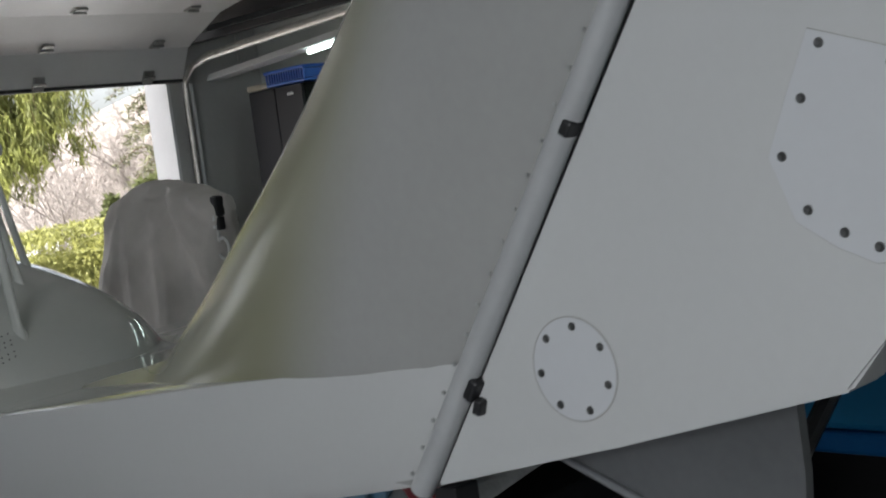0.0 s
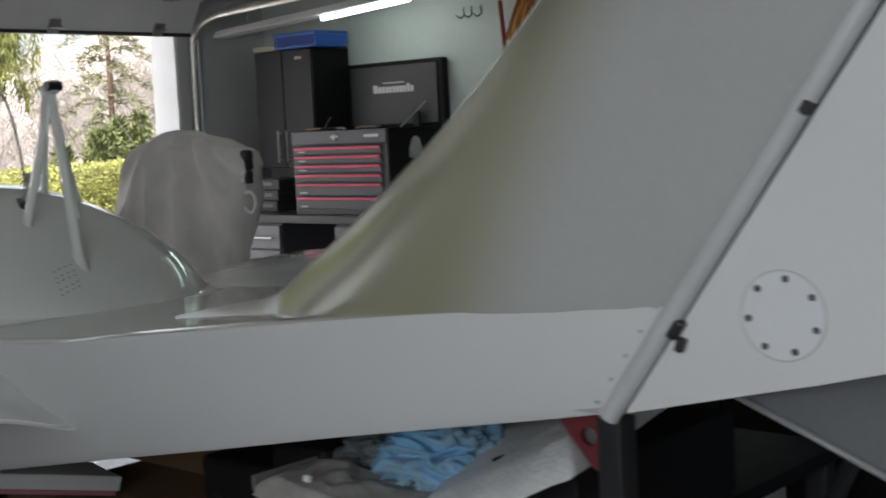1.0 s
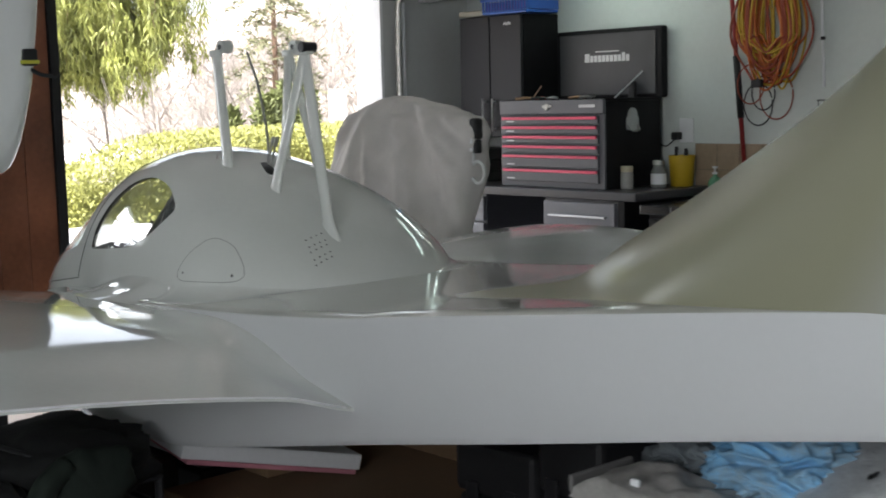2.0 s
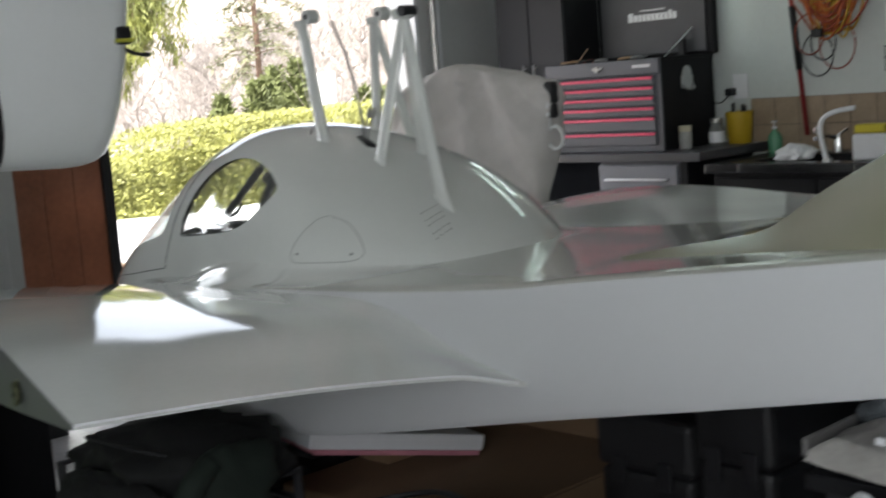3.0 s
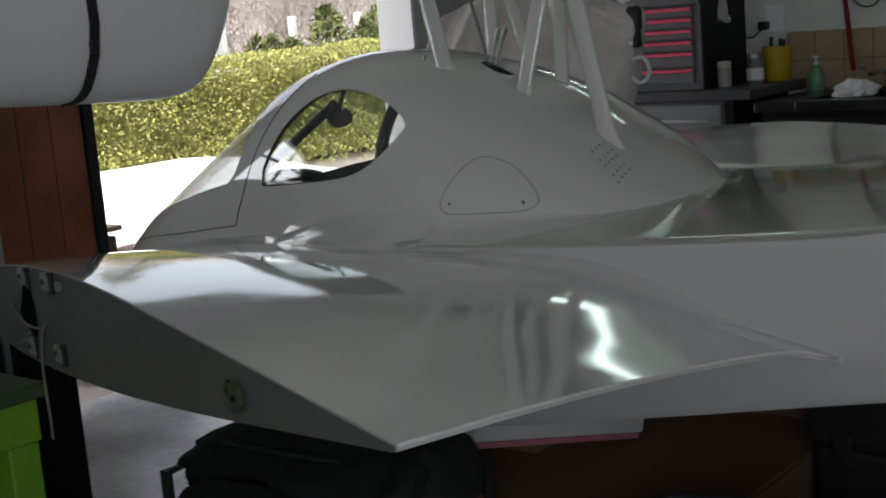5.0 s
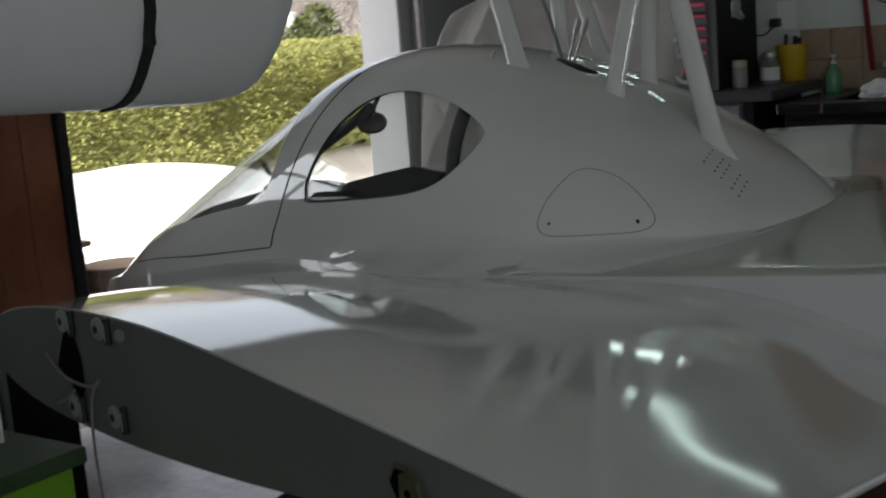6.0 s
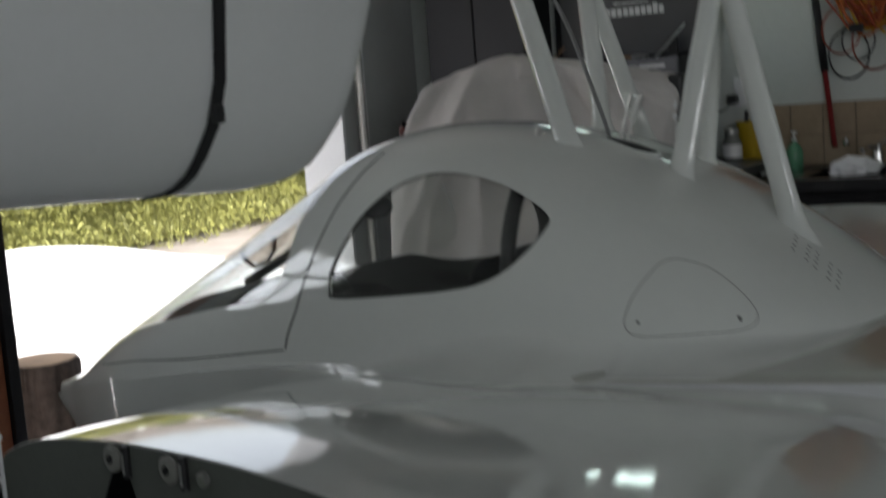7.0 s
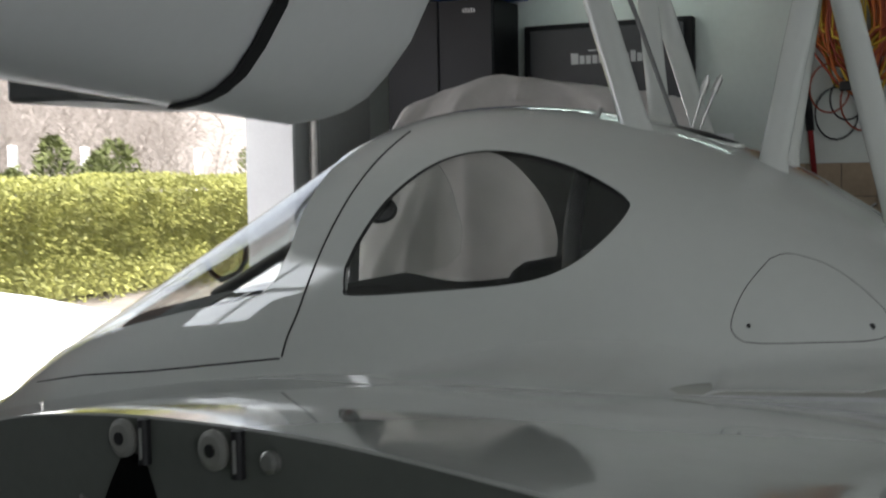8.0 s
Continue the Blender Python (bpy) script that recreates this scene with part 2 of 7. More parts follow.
def turned(bm, profile, at=(0, 0, 0), seg=20, m=None):
    """A solid of revolution about z from (radius, height) pairs."""
    rings = [[(at[0] + r * math.cos(2 * math.pi * k / seg), at[1] + r * math.sin(2 * math.pi * k / seg), at[2] + h) for k in range(seg)] for r, h in profile]
    if m is not None:
        rings = [[m @ Vector(p) for p in r] for r in rings]
    return loft(bm, rings)


def smooth_curve(points, n):
    """Catmull-Rom through points, n steps a span."""
    P = [Vector(p) for p in points]
    P = [P[0] * 2 - P[1]] + P + [P[-1] * 2 - P[-2]]
    out = []
    for i in range(1, len(P) - 2):
        for k in range(n):
            t = k / n
            a, b, c, d = P[i - 1:i + 3]
            out.append(0.5 * ((2 * b) + (c - a) * t + (2 * a - 5 * b + 4 * c - d) * t * t + (3 * b - a - 3 * c + d) * t ** 3))
    out.append(P[-2])
    return out


def curve1(table):
    """A smooth function through (x, value) pairs."""
    xs, ys = [p[0] for p in table], [p[1] for p in table]
    n = len(xs)
    ms = []
    for i in range(n):
        a, b = max(i - 1, 0), min(i + 1, n - 1)
        ms.append((ys[b] - ys[a]) / (xs[b] - xs[a]))

    def f(x):
        if x <= xs[0]:
            return ys[0]
        if x >= xs[-1]:
            return ys[-1]
        i = max(k for k in range(n - 1) if xs[k] <= x)
        h = xs[i + 1] - xs[i]
        t = (x - xs[i]) / h
        return ((2 * t ** 3 - 3 * t * t + 1) * ys[i] + (t ** 3 - 2 * t * t + t) * h * ms[i] + (-2 * t ** 3 + 3 * t * t) * ys[i + 1] + (t ** 3 - t * t) * h * ms[i + 1])
    return f


def carve(ob, cutter, operation="DIFFERENCE"):
    """Cuts one mesh with another for good and drops the cutter."""
    mod = ob.modifiers.new("cut", "BOOLEAN")
    mod.object, mod.operation, mod.solver = cutter, operation, "EXACT"
    dg = bpy.context.evaluated_depsgraph_get()
    dg.update()
    me = bpy.data.meshes.new_from_object(ob.evaluated_get(dg))
    ob.modifiers.clear()
    ob.data = me
    bpy.data.objects.remove(cutter)


def arange(a, b, n):
    return [a + (b - a) * i / (n - 1) for i in range(n)]


def smoothstep(a, b, x):
    t = min(1.0, max(0.0, (x - a) / (b - a)))
    return t * t * (3 - 2 * t)


# ======================= room =======================
DOOR_L, DOOR_R, DOOR_TOP = -2.39, -0.13, 2.25
WALL_T = 0.19
LEFT_Y, BACK_X, CEIL_Z = -6.6, 7.2, 2.62

floor = tagged(part("floor", boxed(WX - WALL_T, BACK_X + 0.2, LEFT_Y - 0.2, WY + 0.2, -0.15, 0.0), CONCRETE), "worn grey concrete garage floor with a dull sheen", "floor", kind="structure")
# slab runs past the side wall as an added eave against the sun
ceiling = tagged(part("ceiling", boxed(WX - WALL_T, BACK_X + 0.2, LEFT_Y - 2.2, WY + 0.2, CEIL_Z, CEIL_Z + 0.15), CEIL), "plain white painted garage ceiling, run out as an unseen added eave", "ceiling", kind="structure")
bm = bmesh.new()
box(bm, WX - WALL_T, WX, DOOR_R, WY, 0, CEIL_Z)
box(bm, WX - WALL_T, WX, LEFT_Y, WIN_Y0, 0, CEIL_Z)
box(bm, WX - WALL_T, WX, WIN_Y1, DOOR_L, 0, CEIL_Z)
box(bm, WX - WALL_T, WX, WIN_Y0, WIN_Y1, 0, WIN_Z0)
box(bm, WX - WALL_T, WX, WIN_Y0, WIN_Y1, WIN_Z1, CEIL_Z)
box(bm, WX - 0.10, WX - 0.06, (WIN_Y0 + WIN_Y1) / 2 - 0.015, (WIN_Y0 + WIN_Y1) / 2 + 0.015, WIN_Z0, WIN_Z1)
box(bm, WX - 0.10, WX - 0.06, WIN_Y0, WIN_Y1, 1.54, 1.57)
box(bm, WX - WALL_T, WX, DOOR_L, DOOR_R, DOOR_TOP, CEIL_Z)
wall_front = tagged(part("wall_front", bm, WALLGREY), "grey painted front wall with the garage door opening and a small window", "wall", kind="structure")
wall_bench = tagged(part("wall_bench", boxed(WX - WALL_T, BACK_X, WY, WY + 0.15, 0, CEIL_Z), WALLPAINT), "pale green-white painted wall behind the workbench", "wall", kind="structure")
wall_back = tagged(part("wall_back", boxed(BACK_X, BACK_X + 0.15, LEFT_Y, WY, 0, CEIL_Z), WALLPAINT), "plain painted back wall of the garage", "wall", kind="structure")
bm = bmesh.new()
box(bm, WX, 3.2, LEFT_Y - 0.15, LEFT_Y, 0, CEIL_Z)
box(bm, 5.6, BACK_X, LEFT_Y - 0.15, LEFT_Y, 0, CEIL_Z)
box(bm, 3.2, 5.6, LEFT_Y - 0.15, LEFT_Y, 0, 1.25)
box(bm, 3.2, 5.6, LEFT_Y - 0.15, LEFT_Y, 2.35, CEIL_Z)
wall_side = tagged(part("wall_side", bm, WALLPAINT), "plain painted side wall with a wide window", "wall", kind="structure")
# white return boards of the door opening
jamb = tagged(part("trim_door_jamb", boxed(WX - WALL_T - 0.02, WX + 0.004, DOOR_R - 0.022, DOOR_R - 0.002, 0, DOOR_TOP, 0.003), WHITETRIM), "white painted jamb board of the garage door opening", "door jamb", kind="structure")

# ======================= outdoors =======================
def bank(x, y):
    """How much of the wooded bank lies behind the hedge: none along the drive, all of it beyond the bench wall."""
    return smoothstep(0.42, 0.85, y / max(1.0, -x))


def slope(x, y):
    return 0.14 * max(0.0, -x - 13) * bank(x, y) + 0.08 * max(0.0, -x - 44)


bm = bmesh.new()
bmesh.ops.create_grid(bm, x_segments=60, y_segments=60, size=60, matrix=Matrix.Translation((-61.6, 10, -0.04)))
for v in bm.verts:
    far = max(0.0, -v.co.x - 13)
    v.co.z += slope(v.co.x, v.co.y) + 0.5 * noise.noise(v.co * 0.12) * min(1, far / 8) * bank(v.co.x, v.co.y)
ground = tagged(part("ground", bm, GROUND, smooth=True), "leaf-covered ground rising to a wooded slope", "ground", kind="structure")


def mound(bm, cx, cy, rx, ry, h, n=26, seed=0.0):
    bmesh.ops.create_grid(bm, x_segments=n, y_segments=n, size=1.0, matrix=Matrix.Translation((cx, cy, 0)) @ Matrix.Diagonal((rx, ry, 1, 1)))
    for v in bm.verts:
        if v.co.z == 0.0:
            d = math.hypot((v.co.x - cx) / rx, (v.co.y - cy) / ry)
            v.co.z = -0.08 + h * max(0.0, 1 - d ** 2.4) + 0.10 * noise.noise(v.co * 0.9 + Vector((seed, 0, 0)))
    return bm


snow = tagged(part("snow_bank", mound(bmesh.new(), -4.6, 0.2, 2.0, 3.0, 0.62), SNOW, smooth=True), "bank of old white snow in front of the hedge", "snow", kind="stuff")

rng = random.Random(7)


def leaf_cloud(bm, count, place, size, flat=0.35):
    """Many small leaf blades; place() gives a spot and an outward way."""
    for _ in range(count):
        p, out = place()
        s = size * rng.uniform(0.6, 1.5)
        a = Vector((rng.gauss(0, 1), rng.gauss(0, 1), rng.gauss(0, 1))).normalized()
        t = (a + out * 0.7 + Vector((0, 0, 0.5))).normalized()
        w = t.cross(Vector((rng.gauss(0, 1), rng.gauss(0, 1), rng.gauss(0, 1)))).normalized()
        v = [bm.verts.new(p - w * s * flat), bm.verts.new(p + t * s * 0.5 + w * s * flat * 0.4), bm.verts.new(p + t * s), bm.verts.new(p + t * s * 0.4 - w * s * flat * 1.3)]
        bm.faces.new(v)


HX, HY0, HY1, HDEPTH = -7.2, -3.0, 14.0, 1.3
HTOP = curve1([(-3.0, 0.66), (0.5, 0.70), (1.4, 0.78), (1.8, 0.89), (2.4, 1.04), (3.2, 1.07), (5.0, 1.09), (14.0, 1.08)])


def hedge_spot():
    y = rng.uniform(HY0, HY1)
    top = HTOP(y) + 0.07 * noise.noise(Vector((0, y * 0.8, 0))) + 0.05 * noise.noise(Vector((0, y * 3.1, 4)))
    if rng.random() < 0.72:
        z = rng.uniform(0, 1) ** 0.8 * top
        bulge = 0.13 * noise.noise(Vector((y * 1.6, z * 1.6, 2)))
        return Vector((HX + bulge + rng.uniform(-0.12, 0.05) + 0.55 * max(0.0, 1 - z / 0.4) * rng.random(), y, z)), Vector((1, 0, 0))
    return Vector((HX - rng.uniform(0, HDEPTH), y, top + rng.uniform(-0.06, 0.05))), Vector((0, 0, 1))


bm = bmesh.new()
leaf_cloud(bm, 130000, hedge_spot, 0.036)
for k in range(17):
    box(bm, HX - HDEPTH, HX - 0.16, HY0 + k, HY0 + k + 0.999, 0, HTOP(HY0 + k) - 0.12)
hedge = tagged(part("hedge", bm, HEDGE), "clipped yellow-green cedar hedge", "hedge", kind="stuff")

# ======================= aircraft =======================
YC = -2.27                                   # centre plane
craft = thing("aircraft", "unpainted-looking pale grey homebuilt aircraft with a domed cabin and stub wings", "aircraft", (1.2, YC, 0.5))

TOP = curve1([(-0.90, 0.655), (-0.84, 0.675), (-0.75, 0.718), (-0.67, 0.770), (-0.56, 0.836), (-0.39, 0.926), (-0.15, 1.058), (0.0, 1.144), (0.12, 1.212), (0.21, 1.242), (0.32, 1.258), (0.46, 1.252), (0.58, 1.232), (0.70, 1.20), (0.82, 1.153), (0.91, 1.10), (1.0, 1.042), (1.08, 0.986), (1.14, 0.940), (1.18, 0.908), (1.205, 0.885), (1.215, 0.872)])
BASE = curve1([(-0.90, 0.625), (-0.7, 0.680), (-0.4, 0.745), (-0.1, 0.800), (0.1, 0.828), (0.3, 0.845), (0.6, 0.858), (1.0, 0.868), (1.40, 0.872)])
WIDE = curve1([(-0.90, 0.012), (-0.84, 0.035), (-0.75, 0.085), (-0.62, 0.150), (-0.5, 0.206), (-0.3, 0.284), (-0.1, 0.340), (0.15, 0.388), (0.3, 0.418), (0.4, 0.435), (0.65, 0.452), (0.85, 0.452), (0.97, 0.415), (1.06, 0.345), (1.13, 0.255), (1.18, 0.155), (1.205, 0.08), (1.215, 0.02)])


def pod_at(x, a, inset=0.0):
    """A place on the cabin's skin: station x, angle a from the port sill (0) over the top (pi / 2) to starboard."""
    p = 2.2
    w, h, z0 = WIDE(x) - inset, max(0.002, TOP(x) - BASE(x) - inset), BASE(x)
    c, s = math.cos(a), math.sin(a)
    off = math.copysign(abs(c) ** (2 / p), c) * w
    up = abs(s) ** (2 / p) * h
    flare = (0.003 + 0.035 * smoothstep(0.15, 0.55, x)) * math.exp(-up / 0.022) * min(1.0, w / 0.3)
    return Vector((x, YC - off - math.copysign(flare, c), z0 + up - 0.004))


def pod_side(x, z, inset=0.0, side=-1):
    """The skin at station x and height z, on the port side (-1) or starboard (1)."""
    lo, hi = 0.0, math.pi / 2
    for _ in range(40):
        mid = (lo + hi) / 2
        if pod_at(x, mid, inset).z < z:
            lo = mid
        else:
            hi = mid
    v = pod_at(x, lo, inset)
    return v if side < 0 else Vector((v.x, 2 * YC - v.y, v.z))


def pod_mesh(inset, thick, nx=110, na=64):
    bm = bmesh.new()
    xs = [-0.895 + 2.108 * (0.5 - 0.5 * math.cos(math.pi * i / (nx - 1))) for i in range(nx)]
    outer = [[pod_at(x, math.pi * k / (na - 1), inset) for k in range(na)] for x in xs]
    inner = [[pod_at(x, math.pi * k / (na - 1), inset + thick) for k in range(na)] for x in xs]
    rings = [o + i[::-1] for o, i in zip(outer, inner)]
    return loft(bm, rings)


WINDOW = [(0.225, 1.00), (0.228, 0.972), (0.245, 0.960), (0.39, 0.972), (0.53, 0.988), (0.60, 1.012), (0.645, 1.050), (0.667, 1.085), (0.660, 1.102), (0.62, 1.125), (0.56, 1.150), (0.49, 1.168), (0.42, 1.175), (0.36, 1.165), (0.315, 1.140), (0.275, 1.100), (0.243, 1.045)]
SHIELD = [(-0.68, 0.755), (-0.58, 0.800), (-0.50, 0.826), (-0.42, 0.850), (-0.30, 0.877), (-0.22, 0.895), (-0.11, 0.919), (-0.01, 0.937), (0.055, 0.953), (0.088, 0.982), (0.102, 1.03), (0.104, 1.08), (0.110, 1.13), (0.125, 1.3), (-0.75, 1.3), (-0.75, 0.74)]
FAR_OPENING = [(-0.02, 0.935), (0.08, 0.915), (0.20, 0.925), (0.27, 0.945), (0.295, 0.99), (0.292, 1.06), (0.272, 1.12), (0.235, 1.175), (0.16, 1.185), (0.08, 1.13), (0.01, 1.03)]


def round_poly(poly, n=4):
    c = smooth_curve([(p[0], p[1], 0) for p in poly] + [(poly[0][0], poly[0][1], 0)], n)
    return [(v.x, v.y) for v in c[:-1]]


pod = part("cabin", pod_mesh(0.0, 0.012), PAINT, craft, "domed glossy pale grey cabin shell", smooth=True, angle=50)
carve(pod, part("cutter", prism(bmesh.new(), round_poly(WINDOW), "y", YC - 1, YC - 0.02), SEAL))
carve(pod, part("cutter", prism(bmesh.new(), round_poly(FAR_OPENING), "y", YC + 0.09, YC + 1), SEAL))
carve(pod, part("cutter", prism(bmesh.new(), SHIELD, "y", YC - 1, YC + 1), SEAL))
pod.data.shade_smooth()
pod.data.set_sharp_from_angle(angle=radians(50))
pod.data.materials.clear()
pod.data.materials.append(PAINT)
pod.data.materials.append(PAINT_IN)
for f in pod.data.polygons:
    c = f.center
    if f.normal.dot(c - Vector((c.x, YC, BASE(c.x) - 0.1))) < 0:
        f.material_index = 1
shield = part("windshield", pod_mesh(0.004, 0.003), GLASS, craft, "clear acrylic windshield", smooth=True)
carve(shield, part("cutter", prism(bmesh.new(), [(SHIELD[0][0] - 0.1, SHIELD[0][1] - 0.008)] + [(x + 0.006, z - 0.006) for x, z in SHIELD[1:13]] + SHIELD[13:], "y", YC - 1, YC + 1), SEAL), "INTERSECT")
shield.visible_shadow = False
for s in (-1,):
    pane = part("side_window", pod_mesh(0.004, 0.003), GLASS, craft, "clear almond-shaped side window")
    carve(pane, part("cutter", prism(bmesh.new(), [((x - 0.45) * 1.03 + 0.45, (z - 1.07) * 1.03 + 1.07) for x, z in round_poly(WINDOW if s < 0 else FAR_OPENING)], "y", YC + (-1 if s < 0 else 0.05), YC + (-0.05 if s < 0 else 1)), SEAL), "INTERSECT")
    pane.data.shade_smooth()
    pane.visible_shadow = False


# hull below the cabin: nose and belly
HB = curve1([(-0.90, 0.61), (-0.84, 0.53), (-0.7, 0.42), (-0.55, 0.335), (-0.42, 0.288), (-0.27, 0.264), (0.0, 0.256), (0.25, 0.264), (0.42, 0.295), (0.55, 0.36), (0.7, 0.425), (0.9, 0.475), (1.1, 0.53)])
bm = bmesh.new()
rings = []
for x in arange(-0.905, 1.1, 40):
    w = WIDE(min(x, 0.8)) + 0.014 * smoothstep(-0.9, -0.3, x) + 0.085 * smoothstep(-0.1, 0.5, x)
    zt, zb = BASE(x) + 0.002, HB(x)
    ring = []
    for k in range(33):
        a = math.pi * k / 32
        c, s = math.cos(a), math.sin(a)
        ring.append((x, YC - math.copysign(abs(c) ** 0.62, c) * w, zt - abs(s) ** 0.75 * (zt - zb)))
    rings.append(ring)
loft(bm, rings)
part("hull", bm, PAINT, craft, "rounded pale grey nose and belly", smooth=True, angle=60)

def hinge_x(z):
    """The slanted hinge line of the rudder."""
    return 3.245 + (z - 0.95) * 0.712


# centre body with its flat sides
EDGE = curve1([(0.2, 0.832), (0.5, 0.860), (0.8, 0.872), (1.3, 0.898), (1.69, 0.93), (1.85, 0.952), (2.25, 1.002), (2.62, 1.048), (3.0, 1.088), (3.25, 1.112), (3.4, 1.125)])
BOT = curve1([(0.2, 0.47), (0.9, 0.495), (1.29, 0.560), (1.83, 0.668), (2.24, 0.750), (2.62, 0.829), (3.1, 0.924), (3.25, 0.955), (3.4, 0.985)])
HALF = curve1([(0.2, 0.455), (0.45, 0.515), (0.8, 0.545), (1.3, 0.552), (1.7, 0.556), (2.6, 0.60), (3.25, 0.638), (3.4, 0.641)])
bm = bmesh.new()
rings = []
for x in arange(0.2, 3.40, 66):
    e, b, h = EDGE(x), BOT(x), HALF(x)
    q = 1 - 0.85 * smoothstep(2.5, 2.95, x)
    ring = [(YC - h + 0.05, b), (YC - h + 0.011, b + 0.006), (YC - h, b + 0.024), (YC - h, b * 0.5 + e * 0.5), (YC - h, e - 0.014 * q), (YC - h + 0.003 * q, e - 0.005 * q), (YC - h + 0.012 * q, e)]
    deck = [(YC - h * k, e + 0.012 * (1 - k * k)) for k in (0.9, 0.7, 0.5, 0.3, 0.1, 0.0)]
    half = ring + deck
    full = half + [(2 * YC - y, z) for y, z in half[-2::-1]]
    rings.append([(min(x, hinge_x(z) - 0.012), y, z) for y, z in full])
loft(bm, rings)
body = part("centre_body", bm, PAINT_FLAT, craft, "flat-sided pale grey centre body", smooth=True, angle=35)
body.data.materials.append(DECK)
for f in body.data.polygons:
    if f.normal.z > 0.6:
        f.material_index = 1

# stub wings, port and starboard
TIP_TOP = curve1([(0.0, 0.0), (0.02, 0.033), (0.06, 0.058), (0.12, 0.076), (0.22, 0.090), (0.36, 0.094), (0.48, 0.084), (0.60, 0.066), (0.79, 0.037), (0.9, 0.019), (1.0, 0.0035)])
TIP_BOT = curve1([(0.0, 0.0), (0.02, -0.035), (0.06, -0.058), (0.14, -0.078), (0.28, -0.086), (0.45, -0.080), (0.62, -0.062), (0.80, -0.036), (1.0, -0.004)])

ROOT_TOP = curve1([(0.0, 0.0), (0.02, 0.028), (0.06, 0.044), (0.16, 0.063), (0.3, 0.077), (0.45, 0.083), (0.58, 0.083), (0.68, 0.080), (0.79, 0.062), (0.9, 0.028), (1.0, 0.0035)])


def wing_section(off, n=56):
    """Chordwise section of the stub wing, by its distance from the centre plane along the tip's sweep (0 root, 1 tip)."""
    le = Vector((0.16, -0.44, 0.795)).lerp(Vector((0.19, -1.143, 0.855)), off)
    te = Vector((1.735, -0.52, 0.748)).lerp(Vector((1.590, -1.463, 0.850)), off) + Vector((0, 0, -0.022 * (1 - smoothstep(0.03, 0.22, off)) + 0.005 * math.sin(math.pi * off)))
    droop = 0.012 * math.sin(math.pi * off)
    pts = []
    for k in range(n):
        u = (0.5 - 0.5 * math.cos(math.pi * k / (n - 1)))
        p = le.lerp(te, u)
        z = p.z + ROOT_TOP(u) + (TIP_TOP(u) - ROOT_TOP(u)) * smoothstep(0.0, 0.9, off) + droop * u
        d = abs(p.y)
        lift = max(0.0, 1 - max(0.0, d - 0.55) / 0.17) ** 2.4 * (1 - smoothstep(0.62, 0.9, u)) * 0.8 * smoothstep(0.0, 0.25, u)
        z += max(0.0, EDGE(p.x) - 0.006 - z) * lift
        # slight hand-sanded waviness of the skin
        z += 0.0011 * noise.noise(Vector((p.x * 6.5, p.y * 6.5, 3.0))) * min(1.0, 8 * u * (1 - u))
        pts.append(Vector((p.x, p.y, z)))
    for k in range(1, n - 1):
        u = (0.5 - 0.5 * math.cos(math.pi * (n - 1 - k) / (n - 1)))
        p = le.lerp(te, u)
        pts.append(Vector((p.x, p.y, p.z + TIP_BOT(u) + droop * u)))
    return pts


for s in (1, -1):
    rings = [[(p.x + (0.13 * o if s < 0 else 0), YC + s * p.y, p.z - (0.022 * o if s < 0 else 0)) for p in wing_section(o)] for o in [-0.25, 0, 0.04, 0.08, 0.12, 0.16, 0.2, 0.25, 0.3, 0.36, 0.44, 0.5, 0.56, 0.62, 0.68, 0.74, 0.80, 0.86, 0.93, 1.0]]
    bm = loft(bmesh.new(), rings)
    part("stub_wing", bm, WINGPAINT, craft, "glossy pale grey stub wing with an open root rib", smooth=True, angle=40)


def wing_top(x, d):
    """Height of the wing's upper skin at station x, at a distance d from the centre plane."""
    lo, hi = -0.3, 1.0
    for _ in range(30):
        mid = (lo + hi) / 2
        le, te = Vector((0.16, -0.44)).lerp(Vector((0.19, -1.143)), mid), Vector((1.735, -0.52)).lerp(Vector((1.590, -1.463)), mid)
        u = (x - le.x) / (te.x - le.x)
        if -le.lerp(te, u).y < d:
            lo = mid
        else:
            hi = mid
    sec = wing_section(lo)[:56]
    for p, q in zip(sec, sec[1:]):
        if p.x <= x <= q.x:
            return p.z + (q.z - p.z) * (x - p.x) / max(1e-6, q.x - p.x)
    return sec[0].z


def skin_top(x, d):
    """Height of the deck or of the wing, whichever lies higher."""
    z = wing_top(x, d)
    return max(z, EDGE(x) + 0.012 * (1 - (d / HALF(x)) ** 2)) if d < HALF(x) else z


